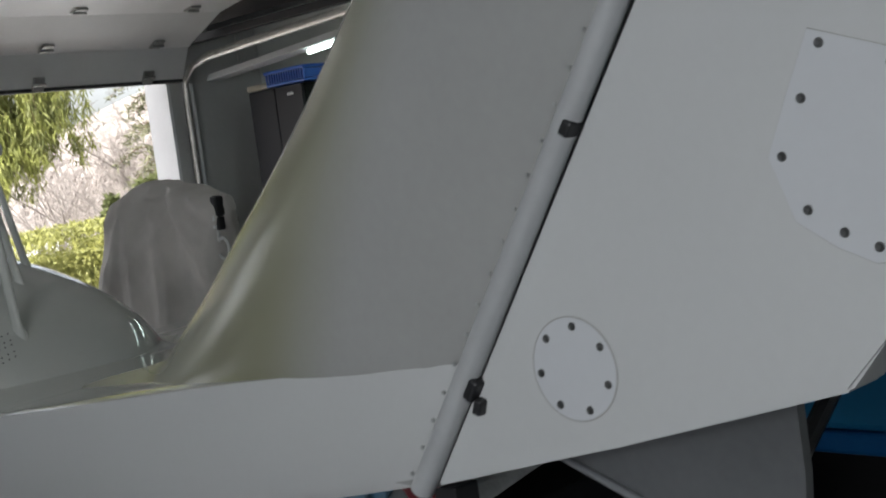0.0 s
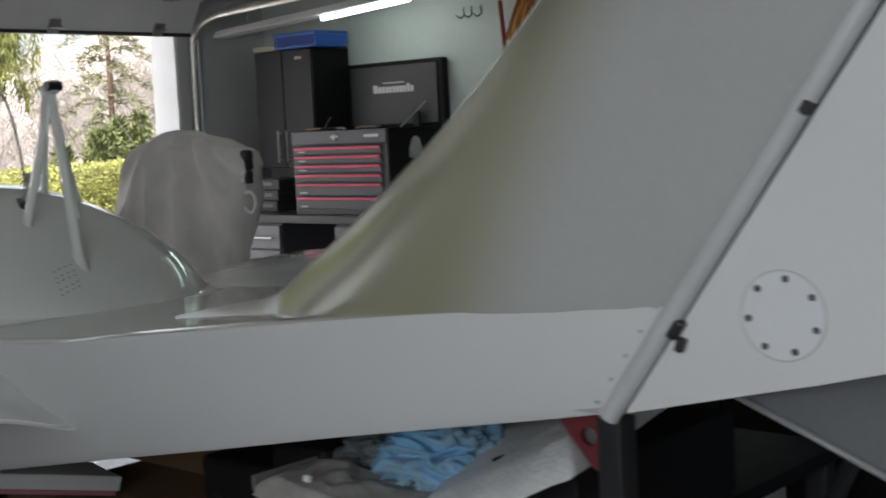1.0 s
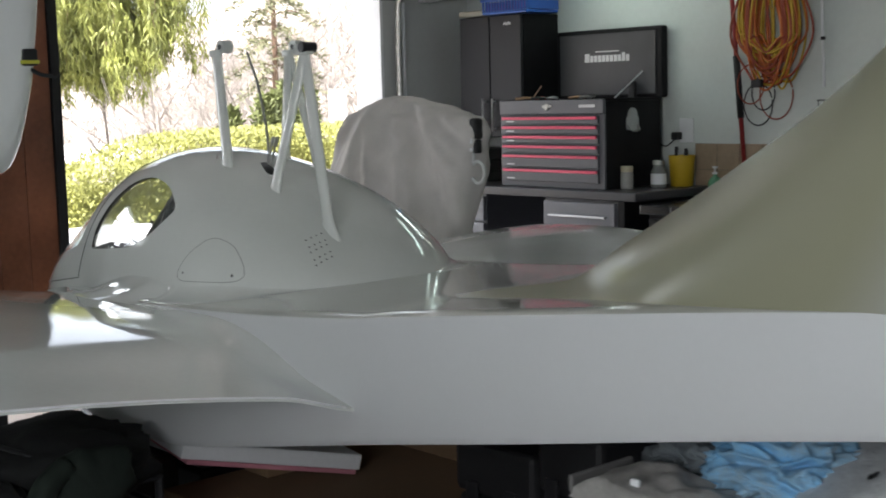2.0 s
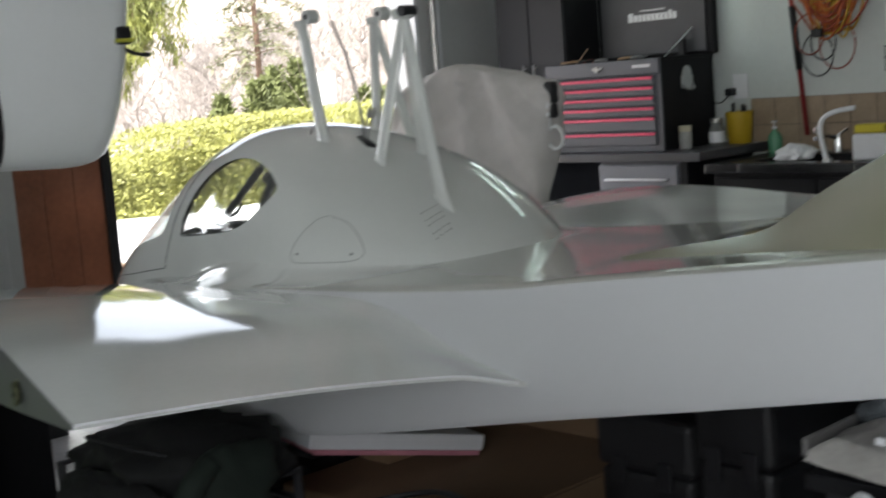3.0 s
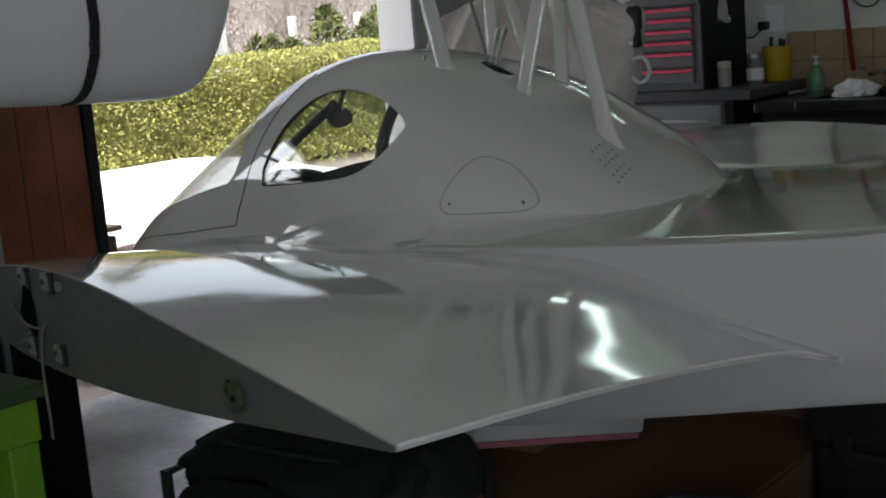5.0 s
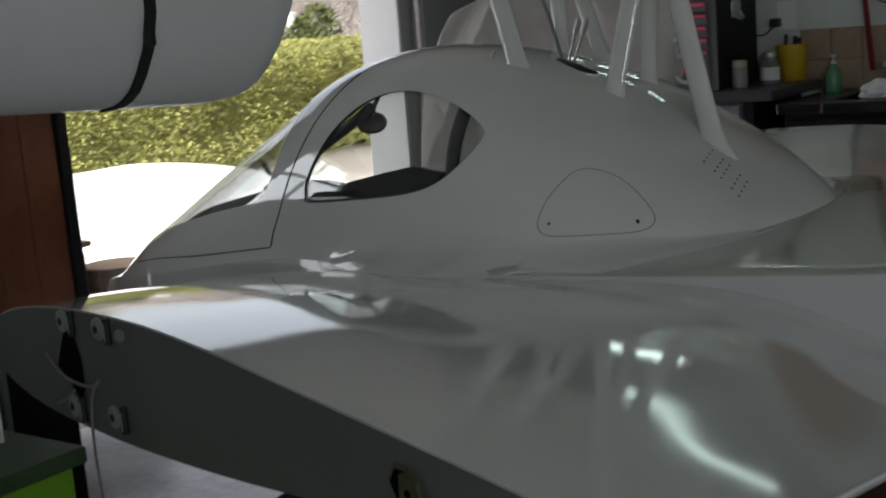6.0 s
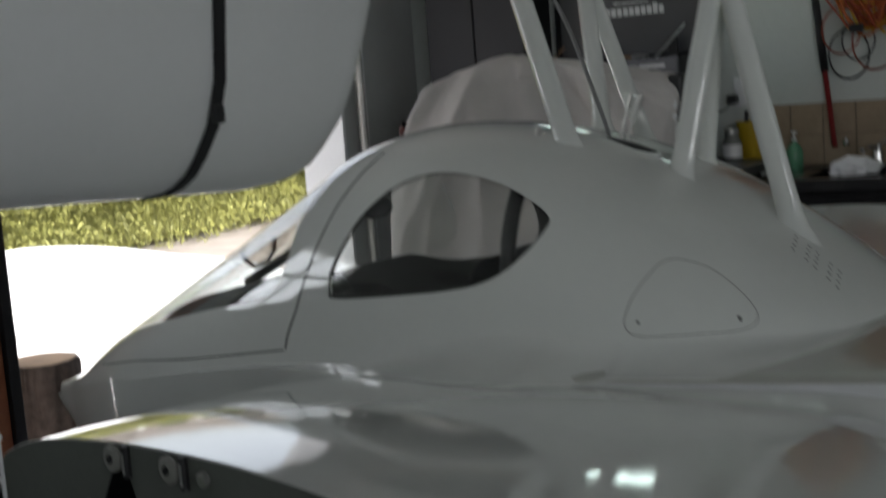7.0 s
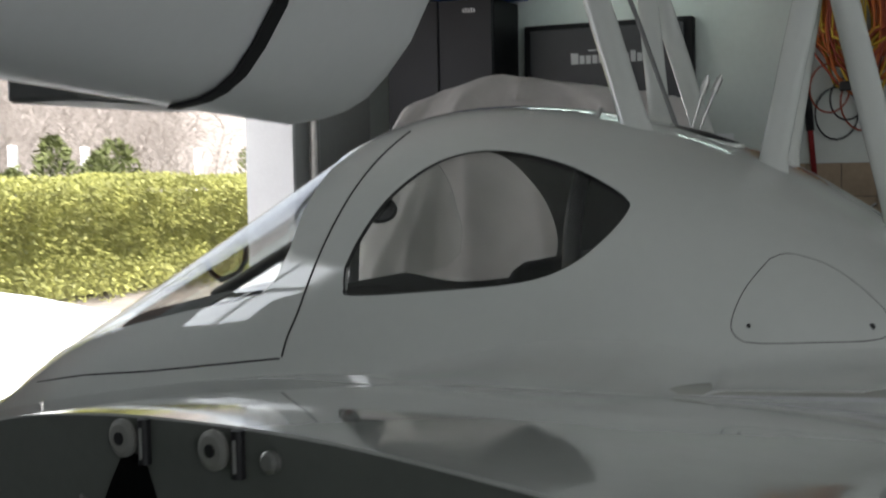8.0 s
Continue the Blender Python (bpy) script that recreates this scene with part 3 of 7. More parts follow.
# faired fillet from the cabin's foot out to the deck and the wing
for s in (1, -1):
    rings = []
    for x in arange(0.27, 1.19, 64):
        k = smoothstep(0.22, 0.62, x) * (1 - 0.55 * smoothstep(0.92, 1.18, x))
        foot = pod_side(x, BASE(x) + 0.004 + 0.055 * k)
        d0 = YC - foot.y
        d1 = min(d0 + 0.015 + 0.17 * k, HALF(x) - 0.010 + 0.3 * (1 - smoothstep(0.50, 0.85, x)))
        z1 = skin_top(x, d1)
        dm = d0 + 0.16 * (d1 - d0)
        zm = z1 - (skin_top(x, d1 + 0.008) - z1) / 0.008 * (d1 - dm) * 0.6
        ring = []
        for i in range(17):
            t = i / 16
            d = (1 - t) ** 2 * (d0 - 0.002) + 2 * t * (1 - t) * dm + t * t * d1
            z = (1 - t) ** 2 * foot.z + 2 * t * (1 - t) * min(max(zm, z1), z1 + 0.010) + t * t * (z1 + 0.0003)
            ring.append((x, YC - s * d, z))
        ring += [(x, YC - s * d1, z1 - 0.02), (x, YC - s * (d0 - 0.01), z1 - 0.02)]
        rings.append(ring)
    part("wing_fillet", loft(bmesh.new(), rings), PAINT, craft, "smooth fillet between cabin and wing", smooth=True, angle=60)

# pale strip put in for the bright line along the wings' trailing edge
for s in (1, -1):
    line = [max(wing_section(o), key=lambda p: p.x) for o in arange(0.06, 1.0, 24)]
    bm = tube(bmesh.new(), [(p.x + (0.13 * o if s < 0 else 0), YC + s * p.y, p.z - (0.022 * o if s < 0 else 0)) for p, o in zip(line, arange(0.06, 1.0, 24))], 0.0023, 8)
    part("trailing_edge", bm, WHITETRIM, craft, "pale strip put in for the bright line of the trailing edge", smooth=True)

# tail fins: side profile, blunt leading edge, flat outer face
FIN_LE = curve1([(0.95, 1.75), (0.98, 1.90), (1.0, 2.02), (1.015, 2.10), (1.04, 2.155), (1.07, 2.20), (1.11, 2.27), (1.19, 2.435), (1.27, 2.60), (1.35, 2.75), (1.45, 2.89), (1.55, 3.0), (2.05, 3.55)])
FIN_MID = curve1([(0.95, 0.30), (1.04, 0.28), (1.12, 0.295), (1.20, 0.345), (1.28, 0.405), (1.36, 0.445), (1.5, 0.465), (2.05, 0.475)])


for s in (-1, 1):
    bm = bmesh.new()
    rings = []
    for z in [0.955 + 0.012 * i for i in range(16)] + arange(1.15, 2.05, 34):
        a, b = FIN_LE(z), hinge_x(z)
        mid = YC + s * FIN_MID(z)
        outer = YC + s * 0.641
        inner = YC + s * min(0.46, FIN_MID(z) + 0.03)
        n = 22
        po, pi_ = [], []
        for k in range(n):
            u = 0.5 - 0.5 * math.cos(math.pi * k / (n - 1))
            x = a + (b - a) * u
            f = 1 - (1 - min(1.0, u / 0.75)) ** 3.0
            skin = YC + s * (HALF(x) + 0.0015 - 0.014 * (1 - smoothstep(2.5, 3.1, x)) - 0.006 * (1 - smoothstep(EDGE(x) - 0.016, EDGE(x) + 0.004, z)))
            skin += (outer - skin) * smoothstep(1.0, 1.45, z)
            po.append((x, mid + (skin - mid) * f, z))
            pi_.append((x, mid + (inner - mid) * f, z))
        rings.append(po + pi_[:0:-1])
    loft(bm, rings)
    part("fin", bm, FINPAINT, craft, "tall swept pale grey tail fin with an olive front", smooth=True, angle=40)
    # rudder behind the hinge line
    bm = bmesh.new()
    oy = YC + s * 0.650
    prof = [(hinge_x(0.968) + 0.012, 0.965), (3.56, 1.035), (3.83, 1.105), (3.875, 1.16), (4.48, 2.05), (hinge_x(2.05) + 0.022, 2.05)]
    inner_y = YC + s * 0.585
    prism(bm, prof, "y", min(oy, inner_y), max(oy, inner_y))
    bmesh.ops.bevel(bm, geom=list(bm.edges), offset=0.004, segments=2, affect="EDGES")
    rudder = part("rudder", bm, PAINT_FLAT, craft, "flat pale grey rudder")
    # hinge tube with its clamps
    bm = bmesh.new()
    ty = YC + s * 0.654
    tube(bm, [(hinge_x(0.960) - 0.003, ty, 0.960), (hinge_x(2.0) - 0.003, ty, 2.0)], 0.0150, 18)
    part("hinge_tube", bm, TUBEGREY, craft, "round grey-painted hinge tube", smooth=True, angle=40)
    for z in (1.095, 1.375, 1.67):
        bm = bmesh.new()
        hx = hinge_x(z) - 0.002
        if z < 1.2:
            box(bm, -0.010, 0.010, -0.010, 0.010, -0.018, 0.012, 0.004, m=pose(hx + 0.016, ty, z, 0, 35, 0))
            box(bm, -0.004, 0.008, -0.008, 0.008, -0.016, 0.004, 0.003, m=pose(hx + 0.022, ty, z - 0.018, 0, 20, 0))
        else:
            box(bm, -0.005, 0.008, -0.012, 0.012, -0.009, 0.009, 0.003, m=pose(hx + 0.009, ty + s * 0.004, z, 0, 35, 0))
        part("hinge_clamp", bm, BLACKSTEEL, craft, "dark hinge clamp")
    for k in range(22):
        z = 0.975 + k * 0.0355
        bm = bmesh.new()
        turned(bm, [(0.0030, 0), (0.0026, 0.0016), (0.0010, 0.0024)], seg=8, m=pose(hinge_x(z) - 0.041, YC + s * 0.6430, z, -90 * s * -1, 0, 0))
        part("rivet", bm, RIVET, craft)
    # round inspection plate and the six-sided panel, each with its screws
    def screw(bm_at, r=0.0036):
        b2 = bmesh.new()
        turned(b2, [(r, 0), (r, 0.0016), (r * 0.7, 0.003)], seg=10, m=Matrix.Translation(bm_at) @ pose(0, 0, 0, 90 if s < 0 else -90, 0, 0))
        turned(b2, [(r * 1.35, 0), (r * 1.3, 0.0006)], seg=12, m=Matrix.Translation(bm_at) @ pose(0, 0, 0, 90 if s < 0 else -90, 0, 0))
        return b2
    cx, cz = 3.513, 1.118
    plate = part("round_plate", turned(bmesh.new(), [(0.0565, 0), (0.0565, 0.0012), (0.0555, 0.0018)], seg=40, m=pose(cx, oy, cz, 90 if s < 0 else -90, 0, 0)), PLATE, rudder, "round inspection plate")
    for k in range(7):
        a = radians(84 + k * 51.4)
        part("screw", screw((cx + 0.047 * math.cos(a), oy + s * 0.0018, cz + 0.047 * math.sin(a))), SCREW, plate, "small dark screw")
    poly = [(3.828, 1.432), (3.915, 1.400), (3.975, 1.32), (3.93, 1.225), (3.87, 1.222), (3.835, 1.237), (3.797, 1.262), (3.776, 1.322), (3.80, 1.375)]
    bm = bmesh.new()
    tube(bm, [(cx + 0.0572 * math.cos(a), oy + s * 0.0004, cz + 0.0572 * math.sin(a)) for a in arange(0, 2 * math.pi, 49)], 0.0011, 5)
    part("plate_seam", bm, SEAMGREY, plate, "fine grey seam")
    bm = bmesh.new()
    tube(bm, [(x, oy + s * 0.0002, z) for x, z in poly + poly[:1]], 0.0010, 5)
    part("plate_seam", bm, SEAMGREY, rudder, "fine grey seam")
    panel = part("angled_plate", prism(bmesh.new(), poly, "y", min(oy, oy + s * 0.0018), max(oy, oy + s * 0.0018)), PLATE, rudder, "many-sided inspection plate")
    for x, z in [(3.838, 1.418), (3.902, 1.392), (3.815, 1.372), (3.790, 1.322), (3.810, 1.272), (3.843, 1.250), (3.874, 1.236), (3.925, 1.242), (3.958, 1.32)]:
        part("screw", screw((x, oy + s * 0.0018, z)), SCREW, panel, "small dark screw")

# grey plate below the port rudder, with a paler strip along its slanted edge
VPLATE = mat("dark_grey_plate", (0.12, 0.125, 0.13), 0.35, var=0.15, scale=6)
PLATE_EDGE = mat("worn_plate_edge", (0.24, 0.25, 0.26), 0.4, var=0.15, scale=9)
bm = prism(bmesh.new(), [(3.365, 0.987), (3.50, 0.935), (3.66, 0.868), (3.690, 0.862), (3.704, 0.885), (3.713, 0.99), (3.712, 1.075), (3.50, 1.03)], "y", -2.815, -2.800)
vplate = part("lower_plate", bm, VPLATE, craft, "dark grey plate below the rudder")
bm = bmesh.new()
tube(bm, [(3.368, -2.818, 0.992), (3.50, -2.818, 0.941), (3.655, -2.818, 0.878)], 0.005, 8)
part("edge_strip", bm, PLATE_EDGE, vplate, "paler strip along the slanted edge", smooth=True)

# engine struts: front pair and two V pairs
def strut(name, a, b, r=0.0145, parent=craft, flat=2.0):
    """A streamlined leg: deep along the craft, thin across, flared at its foot."""
    a, b = Vector(a), Vector(b)
    bm = bmesh.new()
    rings = []
    for u, k in ((-0.11, 2.0), (-0.05, 1.62), (-0.015, 1.28), (0.02, 1.12), (0.05, 1.03), (0.12, 1.0), (0.5, 1.0), (1.0, 0.92)):
        c = a.lerp(b, u)
        rings.append([(c.x + flat * r * k * math.cos(2 * math.pi * j / 18), c.y + r * k * math.sin(2 * math.pi * j / 18), c.z) for j in range(18)])
    loft(bm, rings)
    return part(name, bm, PAINT, parent, "slim streamlined engine strut", smooth=True, angle=60)


def boss(leg):
    At = (leg[0] + 0.012, leg[1] + 0.018, leg[2] + 0.006)
    bm = bmesh.new()
    box(bm, leg[0] - 0.022, leg[0] + 0.020, leg[1] - 0.012, leg[1] + 0.012, leg[2] - 0.016, leg[2] + 0.006, 0.005)
    part("strut_cap", bm, PAINT, craft, "flat cap of the strut")
    bm = bmesh.new()
    tube(bm, [(At[0] + 0.01, At[1] - 0.018, At[2] + 0.008), (At[0] + 0.01, At[1] + 0.018, At[2] + 0.008)], 0.020, 18)
    lug = part("engine_mount", bm, PAINT, craft, "round engine mount boss", smooth=True, angle=40)
    bm = bmesh.new()
    tube(bm, [(At[0] + 0.01, At[1] - 0.021, At[2] + 0.008), (At[0] + 0.01, At[1] + 0.021, At[2] + 0.008)], 0.008, 12)
    part("bolt_bush", bm, BLACK, lug, "dark bolt hole")


PORT_TOP, STAR_TOP, HEAD = (0.494, -2.352, 1.545), (0.542, -2.120, 1.545), (0.880, -2.305, 1.525)
strut("strut", (0.612, -2.400, 1.205), PORT_TOP, 0.0118)
strut("strut", (0.590, -2.180, 1.226), STAR_TOP, 0.0095)
strut("strut", (0.650, -2.100, 1.190), STAR_TOP, 0.0095)
boss(PORT_TOP)
boss(STAR_TOP)
strut("strut", (0.815, -2.378, 1.140), HEAD, 0.0105)
strut("strut", (0.998, -2.328, 1.044), HEAD, 0.0112)
strut("strut", (0.806, -2.206, 1.146), HEAD, 0.0095)
bm = bmesh.new()
box(bm, HEAD[0] - 0.032, HEAD[0] + 0.026, HEAD[1] - 0.018, HEAD[1] + 0.018, 1.520, 1.550, 0.007)
head_part = part("strut_head", bm, PAINT, craft, "joined head of three struts")
bm = bmesh.new()
tube(bm, [(HEAD[0] + 0.016, HEAD[1] - 0.024, 1.541), (HEAD[0] + 0.016, HEAD[1] + 0.024, 1.541)], 0.015, 14)
part("bolt", bm, BLACKSTEEL, head_part, "dark steel bolt")


# ---- skin details on the cabin ----
def on_skin(points, lift, r, name, material, label="", side=-1):
    """A thin line laid on the cabin's skin through (x, z) points."""
    pts = [pod_side(x, z, -lift, side) for x, z in points]
    bm = bmesh.new()
    tube(bm, pts, r, 6)
    return part(name, bm, material, pod, label)


def dense(points, n=8, closed=False):
    pts = [(p[0], p[1], 0) for p in points]
    if closed:
        pts.append(pts[0])
    return [(v.x, v.y) for v in smooth_curve(pts, n)]


for sd in (-1,):
    on_skin(dense([(0.112, 0.860), (0.122, 0.89), (0.143, 0.935), (0.164, 1.0), (0.190, 1.08), (0.206, 1.125), (0.226, 1.17), (0.248, 1.21)]), -0.0006, 0.0022, "canopy_seam", SEAL, "dark seam of the opening canopy", sd)
    on_skin(dense([(-0.60, 0.745), (-0.42, 0.780), (-0.30, 0.798), (-0.19, 0.813), (-0.03, 0.837), (0.108, 0.857)]), -0.0008, 0.0018, "canopy_seam", SEAL, "dark lower seam of the opening canopy", sd)
    on_skin(dense(round_poly(WINDOW if sd < 0 else FAR_OPENING, 3), 2, True), -0.003, 0.0022, "window_seal", SEAL, "thin dark window seal", sd)
HATCH = [(0.862, 1.022), (0.838, 0.985), (0.826, 0.945), (0.835, 0.926), (0.86, 0.920), (0.93, 0.921), (0.995, 0.922), (1.014, 0.932), (1.006, 0.952), (0.975, 0.982), (0.935, 1.010), (0.90, 1.024), (0.878, 1.028)]
on_skin(dense(HATCH, 5, True), -0.0006, 0.0009, "hatch_seam", HATCHSEAM, "fine seam of a triangular hatch")
for x, z, r in ((0.848, 0.941, 0.0028), (0.991, 0.938, 0.0042)):
    p = pod_side(x, z)
    part("screw", turned(bmesh.new(), [(r, -0.001), (r, 0.0012), (r * 0.5, 0.0016)], seg=10, m=Matrix.Translation(p) @ pose(0, 0, 0, 75, 0, 0)), SEAL, pod, "small dark screw")
# drilled vents behind the rear strut
def pod_off(x, off):
    """The skin at station x, at a given distance to port of the centre plane."""
    lo, hi = 0.0, math.pi / 2
    for _ in range(40):
        mid = (lo + hi) / 2
        if YC - pod_at(x, mid).y > off:
            lo = mid
        else:
            hi = mid
    return pod_at(x, lo)


for row in range(4):
    for col in range(5):
        x, off = 1.012 + col * 0.019 + row * 0.003 + 0.004 * (col % 2), 0.095 + row * 0.020 + col * 0.006
        p = pod_off(x, off)
        nrm = (pod_off(x + 0.006, off) - p).cross(pod_off(x, off + 0.006) - p).normalized()
        nrm = nrm if nrm.z > 0 else -nrm
        part("vent_hole", turned(bmesh.new(), [(0.0026, -0.002), (0.0026, 0.0006)], seg=8, m=Matrix.Translation(p) @ nrm.to_track_quat("Z", "Y").to_matrix().to_4x4()), SEAL, pod)
# slot in the cabin roof with two levers and the whip aerial
bm = bmesh.new()
tube(bm, [(0.648, -2.300, 1.207), (0.70, -2.318, 1.194), (0.752, -2.335, 1.176)], 0.016, 12, flat=0.4)
slot = part("roof_slot", bm, BLACK, craft, "dark slot in the cabin roof", smooth=True)
bm = bmesh.new()
ringp = [Vector((0.648, -2.300, 1.207)).lerp(Vector((0.756, -2.336, 1.175)), 0.5 + 0.56 * math.cos(a)) + Vector((0.006, 0.020, 0.0)) * math.sin(a) + Vector((0, 0, 0.003 - 0.004 * abs(math.sin(a)))) for a in arange(0, 2 * math.pi, 29)]
tube(bm, ringp, 0.0042, 8)
part("slot_rim", bm, PAINT, slot, "raised pale lip round the slot", smooth=True)
for k in range(2):
    bm = bmesh.new()
    tube(bm, [(0.672 + 0.012 * k, -2.303, 1.195), (0.70 + 0.022 * k, -2.298, 1.29)], 0.0028, 8)
    tube(bm, [(0.692 + 0.018 * k, -2.299, 1.262), (0.700 + 0.02 * k, -2.298, 1.285)], 0.006, 8)
    part("lever", bm, STEEL, slot, "thin control lever")
bm = bmesh.new()
tube(bm, smooth_curve([(0.655, -2.300, 1.190), (0.640, -2.275, 1.22), (0.604, -2.255, 1.305), (0.552, -2.243, 1.437), (0.492, -2.240, 1.545)], 6), 0.0042, 8)
part("aerial", bm, mat("grey_cable", (0.2, 0.2, 0.2), 0.4), slot, "limp grey cable aerial", smooth=True)
bm = bmesh.new()
tube(bm, [(0.548, -2.398, 1.226), (0.556, -2.398, 1.240)], 0.004, 8)
part("stud", bm, STEEL, craft)

# ---- cabin interior ----
bm = bmesh.new()
rings = []
for x, w, z0 in ((-0.35, 0.22, 0.765), (0.0, 0.31, 0.795), (0.4, 0.36, 0.81), (0.8, 0.38, 0.815)):
    rings.append([(x, YC - w, z0), (x, YC + w, z0), (x, YC + w * 0.9, z0 - 0.03), (x, YC - w * 0.9, z0 - 0.03)])
part("cockpit_floor", loft(bmesh.new(), rings), PAINT_IN, craft, "dark cockpit lining")
bm = bmesh.new()
box(bm, 0.40, 0.62, YC - 0.20, YC + 0.20, 0.85, 1.00, 0.05, 4)
part("seat_back", bm, mat("dark_seat_cloth", (0.025, 0.026, 0.028), 0.85), craft, "dark padded seat back")
bm = bmesh.new()
tube(bm, smooth_curve([(0.58, YC - 0.34, 0.88), (0.575, YC - 0.33, 1.05), (0.565, YC - 0.20, 1.18), (0.56, YC, 1.215), (0.565, YC + 0.20, 1.18), (0.575, YC + 0.33, 1.05), (0.58, YC + 0.34, 0.88)], 6), 0.014, 10)
part("roll_hoop", bm, BLACKSTEEL, craft, "dark roll hoop", smooth=True)
bm = bmesh.new()
tube(bm, smooth_curve([(0.11, -2.205, 1.185), (0.08, -2.195, 1.14), (0.05, -2.18, 1.11), (0.035, -2.17, 1.085)], 6), 0.006, 8)
turned(bm, [(0.004, -0.016), (0.024, -0.012), (0.028, 0.0), (0.024, 0.012), (0.004, 0.016)], seg=18, m=pose(0.032, -2.168, 1.074, 75, 0, 35) @ Matrix.Diagonal((1.35, 1, 1, 1)))
part("mirror", bm, BLACK, craft, "black round mirror on a stalk", smooth=True, angle=50)
bm = bmesh.new()
rings = []
for k in range(15):
    a = math.pi * k / 14
    rings.append([(-0.16 + dx, YC - (0.26 + 0.3 * dx) * math.cos(a), 0.825 + 0.105 * math.sin(a) ** 0.7 + dz) for dx, dz in ((-0.24, -0.045), (0.0, 0.008), (0.01, -0.004), (-0.23, -0.055))])
part("instrument_coaming", loft(bmesh.new(), rings), PAINT_IN, craft, "dark instrument coaming")

bm = bmesh.new()
tube(bm, [(-0.37, -2.14, 0.895), (0.0, -2.24, 1.065), (0.12, -2.275, 1.12)], 0.013, 10)
part("cabin_tube", bm, BLACKSTEEL, craft, "dark diagonal tube inside the cabin", smooth=True)

bm = bmesh.new()
tube(bm, [(-0.395 + dx, -2.053 + dy, 0.932 + dz) for dx, dy, dz in ((-0.035, -0.03, 0.030), (-0.030, -0.02, 0.004), (-0.012, -0.01, -0.012), (0.018, 0.01, 0.004), (0.030, 0.02, 0.026), (0.032, 0.022, 0.060))], 0.006, 8)
part("canopy_handle", bm, BLACK, craft, "black bent grab handle behind the windshield", smooth=True, angle=40)

# ---- open rib of the stub wing: fittings, slot and wires ----
def rib_at(u, dz, out=0.0):
    le, te = Vector((0.19, YC - 1.143, 0.855)), Vector((1.590, YC - 1.463, 0.850))
    n = Vector((-0.216, -0.976, 0))
    return le.lerp(te, u) + Vector((0, 0, dz)) + n * out


RIB_TURN = Matrix.Rotation(math.atan2(-0.32, 1.40), 4, "Z")
bm = bmesh.new()
ring = [rib_at(u, TIP_TOP(u) - 0.002, 0.002) for u in arange(0.004, 0.998, 50)] + [rib_at(u, TIP_BOT(u) - 0.001, 0.002) for u in arange(0.998, 0.01, 48)]
bm.faces.new([bm.verts.new(p) for p in ring])
rib = part("end_rib", bm, mat("bare_rib_laminate", (0.13, 0.14, 0.125), 0.55, var=0.12, scale=5), craft, "bare dark grey end rib")
for x, z in ((0.483, 0.924), (0.593, 0.927), (0.488, 0.796), (0.611, 0.802)):
    u = (x - 0.19) / 1.40
    m = Matrix.Translation(rib_at(u, z - 0.855 + 0.005 * u, 0.004)) @ RIB_TURN
    bm = bmesh.new()
    turned(bm, [(0.0165, 0.0), (0.0165, 0.004), (0.012, 0.006), (0.006, 0.006)], seg=18, m=m @ pose(0, 0, 0, 90, 0, 0))
    fit_ = part("wing_fitting", bm, mat("dull_fitting", (0.36, 0.36, 0.33), 0.5, metal=0.4), rib, "round bolted wing fitting")
    bm = bmesh.new()
    turned(bm, [(0.0055, 0.005), (0.0055, 0.0075)], seg=10, m=m @ pose(0, 0, 0, 90, 0, 0))
    part("hole", bm, BLACK, fit_)
    bm = bmesh.new()
    tube(bm, [m @ Vector(q) for q in ((0.028, -0.002, 0.019), (0.028, -0.002, -0.019))], 0.0055, 10)
    part("keyhole", bm, BLACK, fit_, "dark upright keyhole beside the fitting", smooth=True, angle=50)
    bm = bmesh.new()
    tube(bm, [m @ Vector(q) for q in ((0.0285, -0.0055, 0.012), (0.0285, -0.0055, -0.014))], 0.0024, 8)
    part("pin", bm, STEEL, fit_, "bright locking pin")
m = Matrix.Translation(rib_at(0.742, -0.003, 0.003)) @ RIB_TURN
OLIVE = mat("olive_fitting", (0.10, 0.105, 0.055), 0.5, metal=0.3, var=0.3, scale=40)
VOID = mat("unlit_hollow", (0.004, 0.004, 0.004), 0.9, spec=0.05)
bm = bmesh.new()
turned(bm, [(0.024, 0.0), (0.023, 0.003), (0.019, 0.004)], seg=6, m=m @ pose(0, 0, 0, 90, 0, 0))
rear = part("rear_fitting", bm, OLIVE, rib, "olive rear spar fitting")
part("recess", turned(bmesh.new(), [(0.0185, 0.0042), (0.0185, 0.0048), (0.002, 0.0050)], seg=6, m=m @ pose(0, 0, 0, 90, 0, 0)), VOID, rear, "dark open recess")
bm = bmesh.new()
prism(bm, [(0.006, -0.024), (0.028, -0.022), (0.040, -0.008), (0.034, 0.014), (0.022, 0.022), (0.008, 0.016)], "y", -0.014, -0.008)
bmesh.ops.transform(bm, matrix=m, verts=bm.verts)
part("lug", bm, OLIVE, rear, "drilled olive lug")
part("hole", turned(bmesh.new(), [(0.0048, 0.0142), (0.0045, 0.0152), (0.001, 0.0154)], seg=12, m=m @ pose(0.021, 0, -0.002, 90, 0, 0)), VOID, rear)
m = Matrix.Translation(rib_at((0.655 - 0.19) / 1.4, 0.072, 0.003)) @ RIB_TURN
part("bolt_cap", turned(bmesh.new(), [(0.009, 0.0), (0.009, 0.006), (0.006, 0.008)], seg=14, m=m @ pose(0, 0, 0, 90, 0, 0)), STEEL, rib)
bm = bmesh.new()
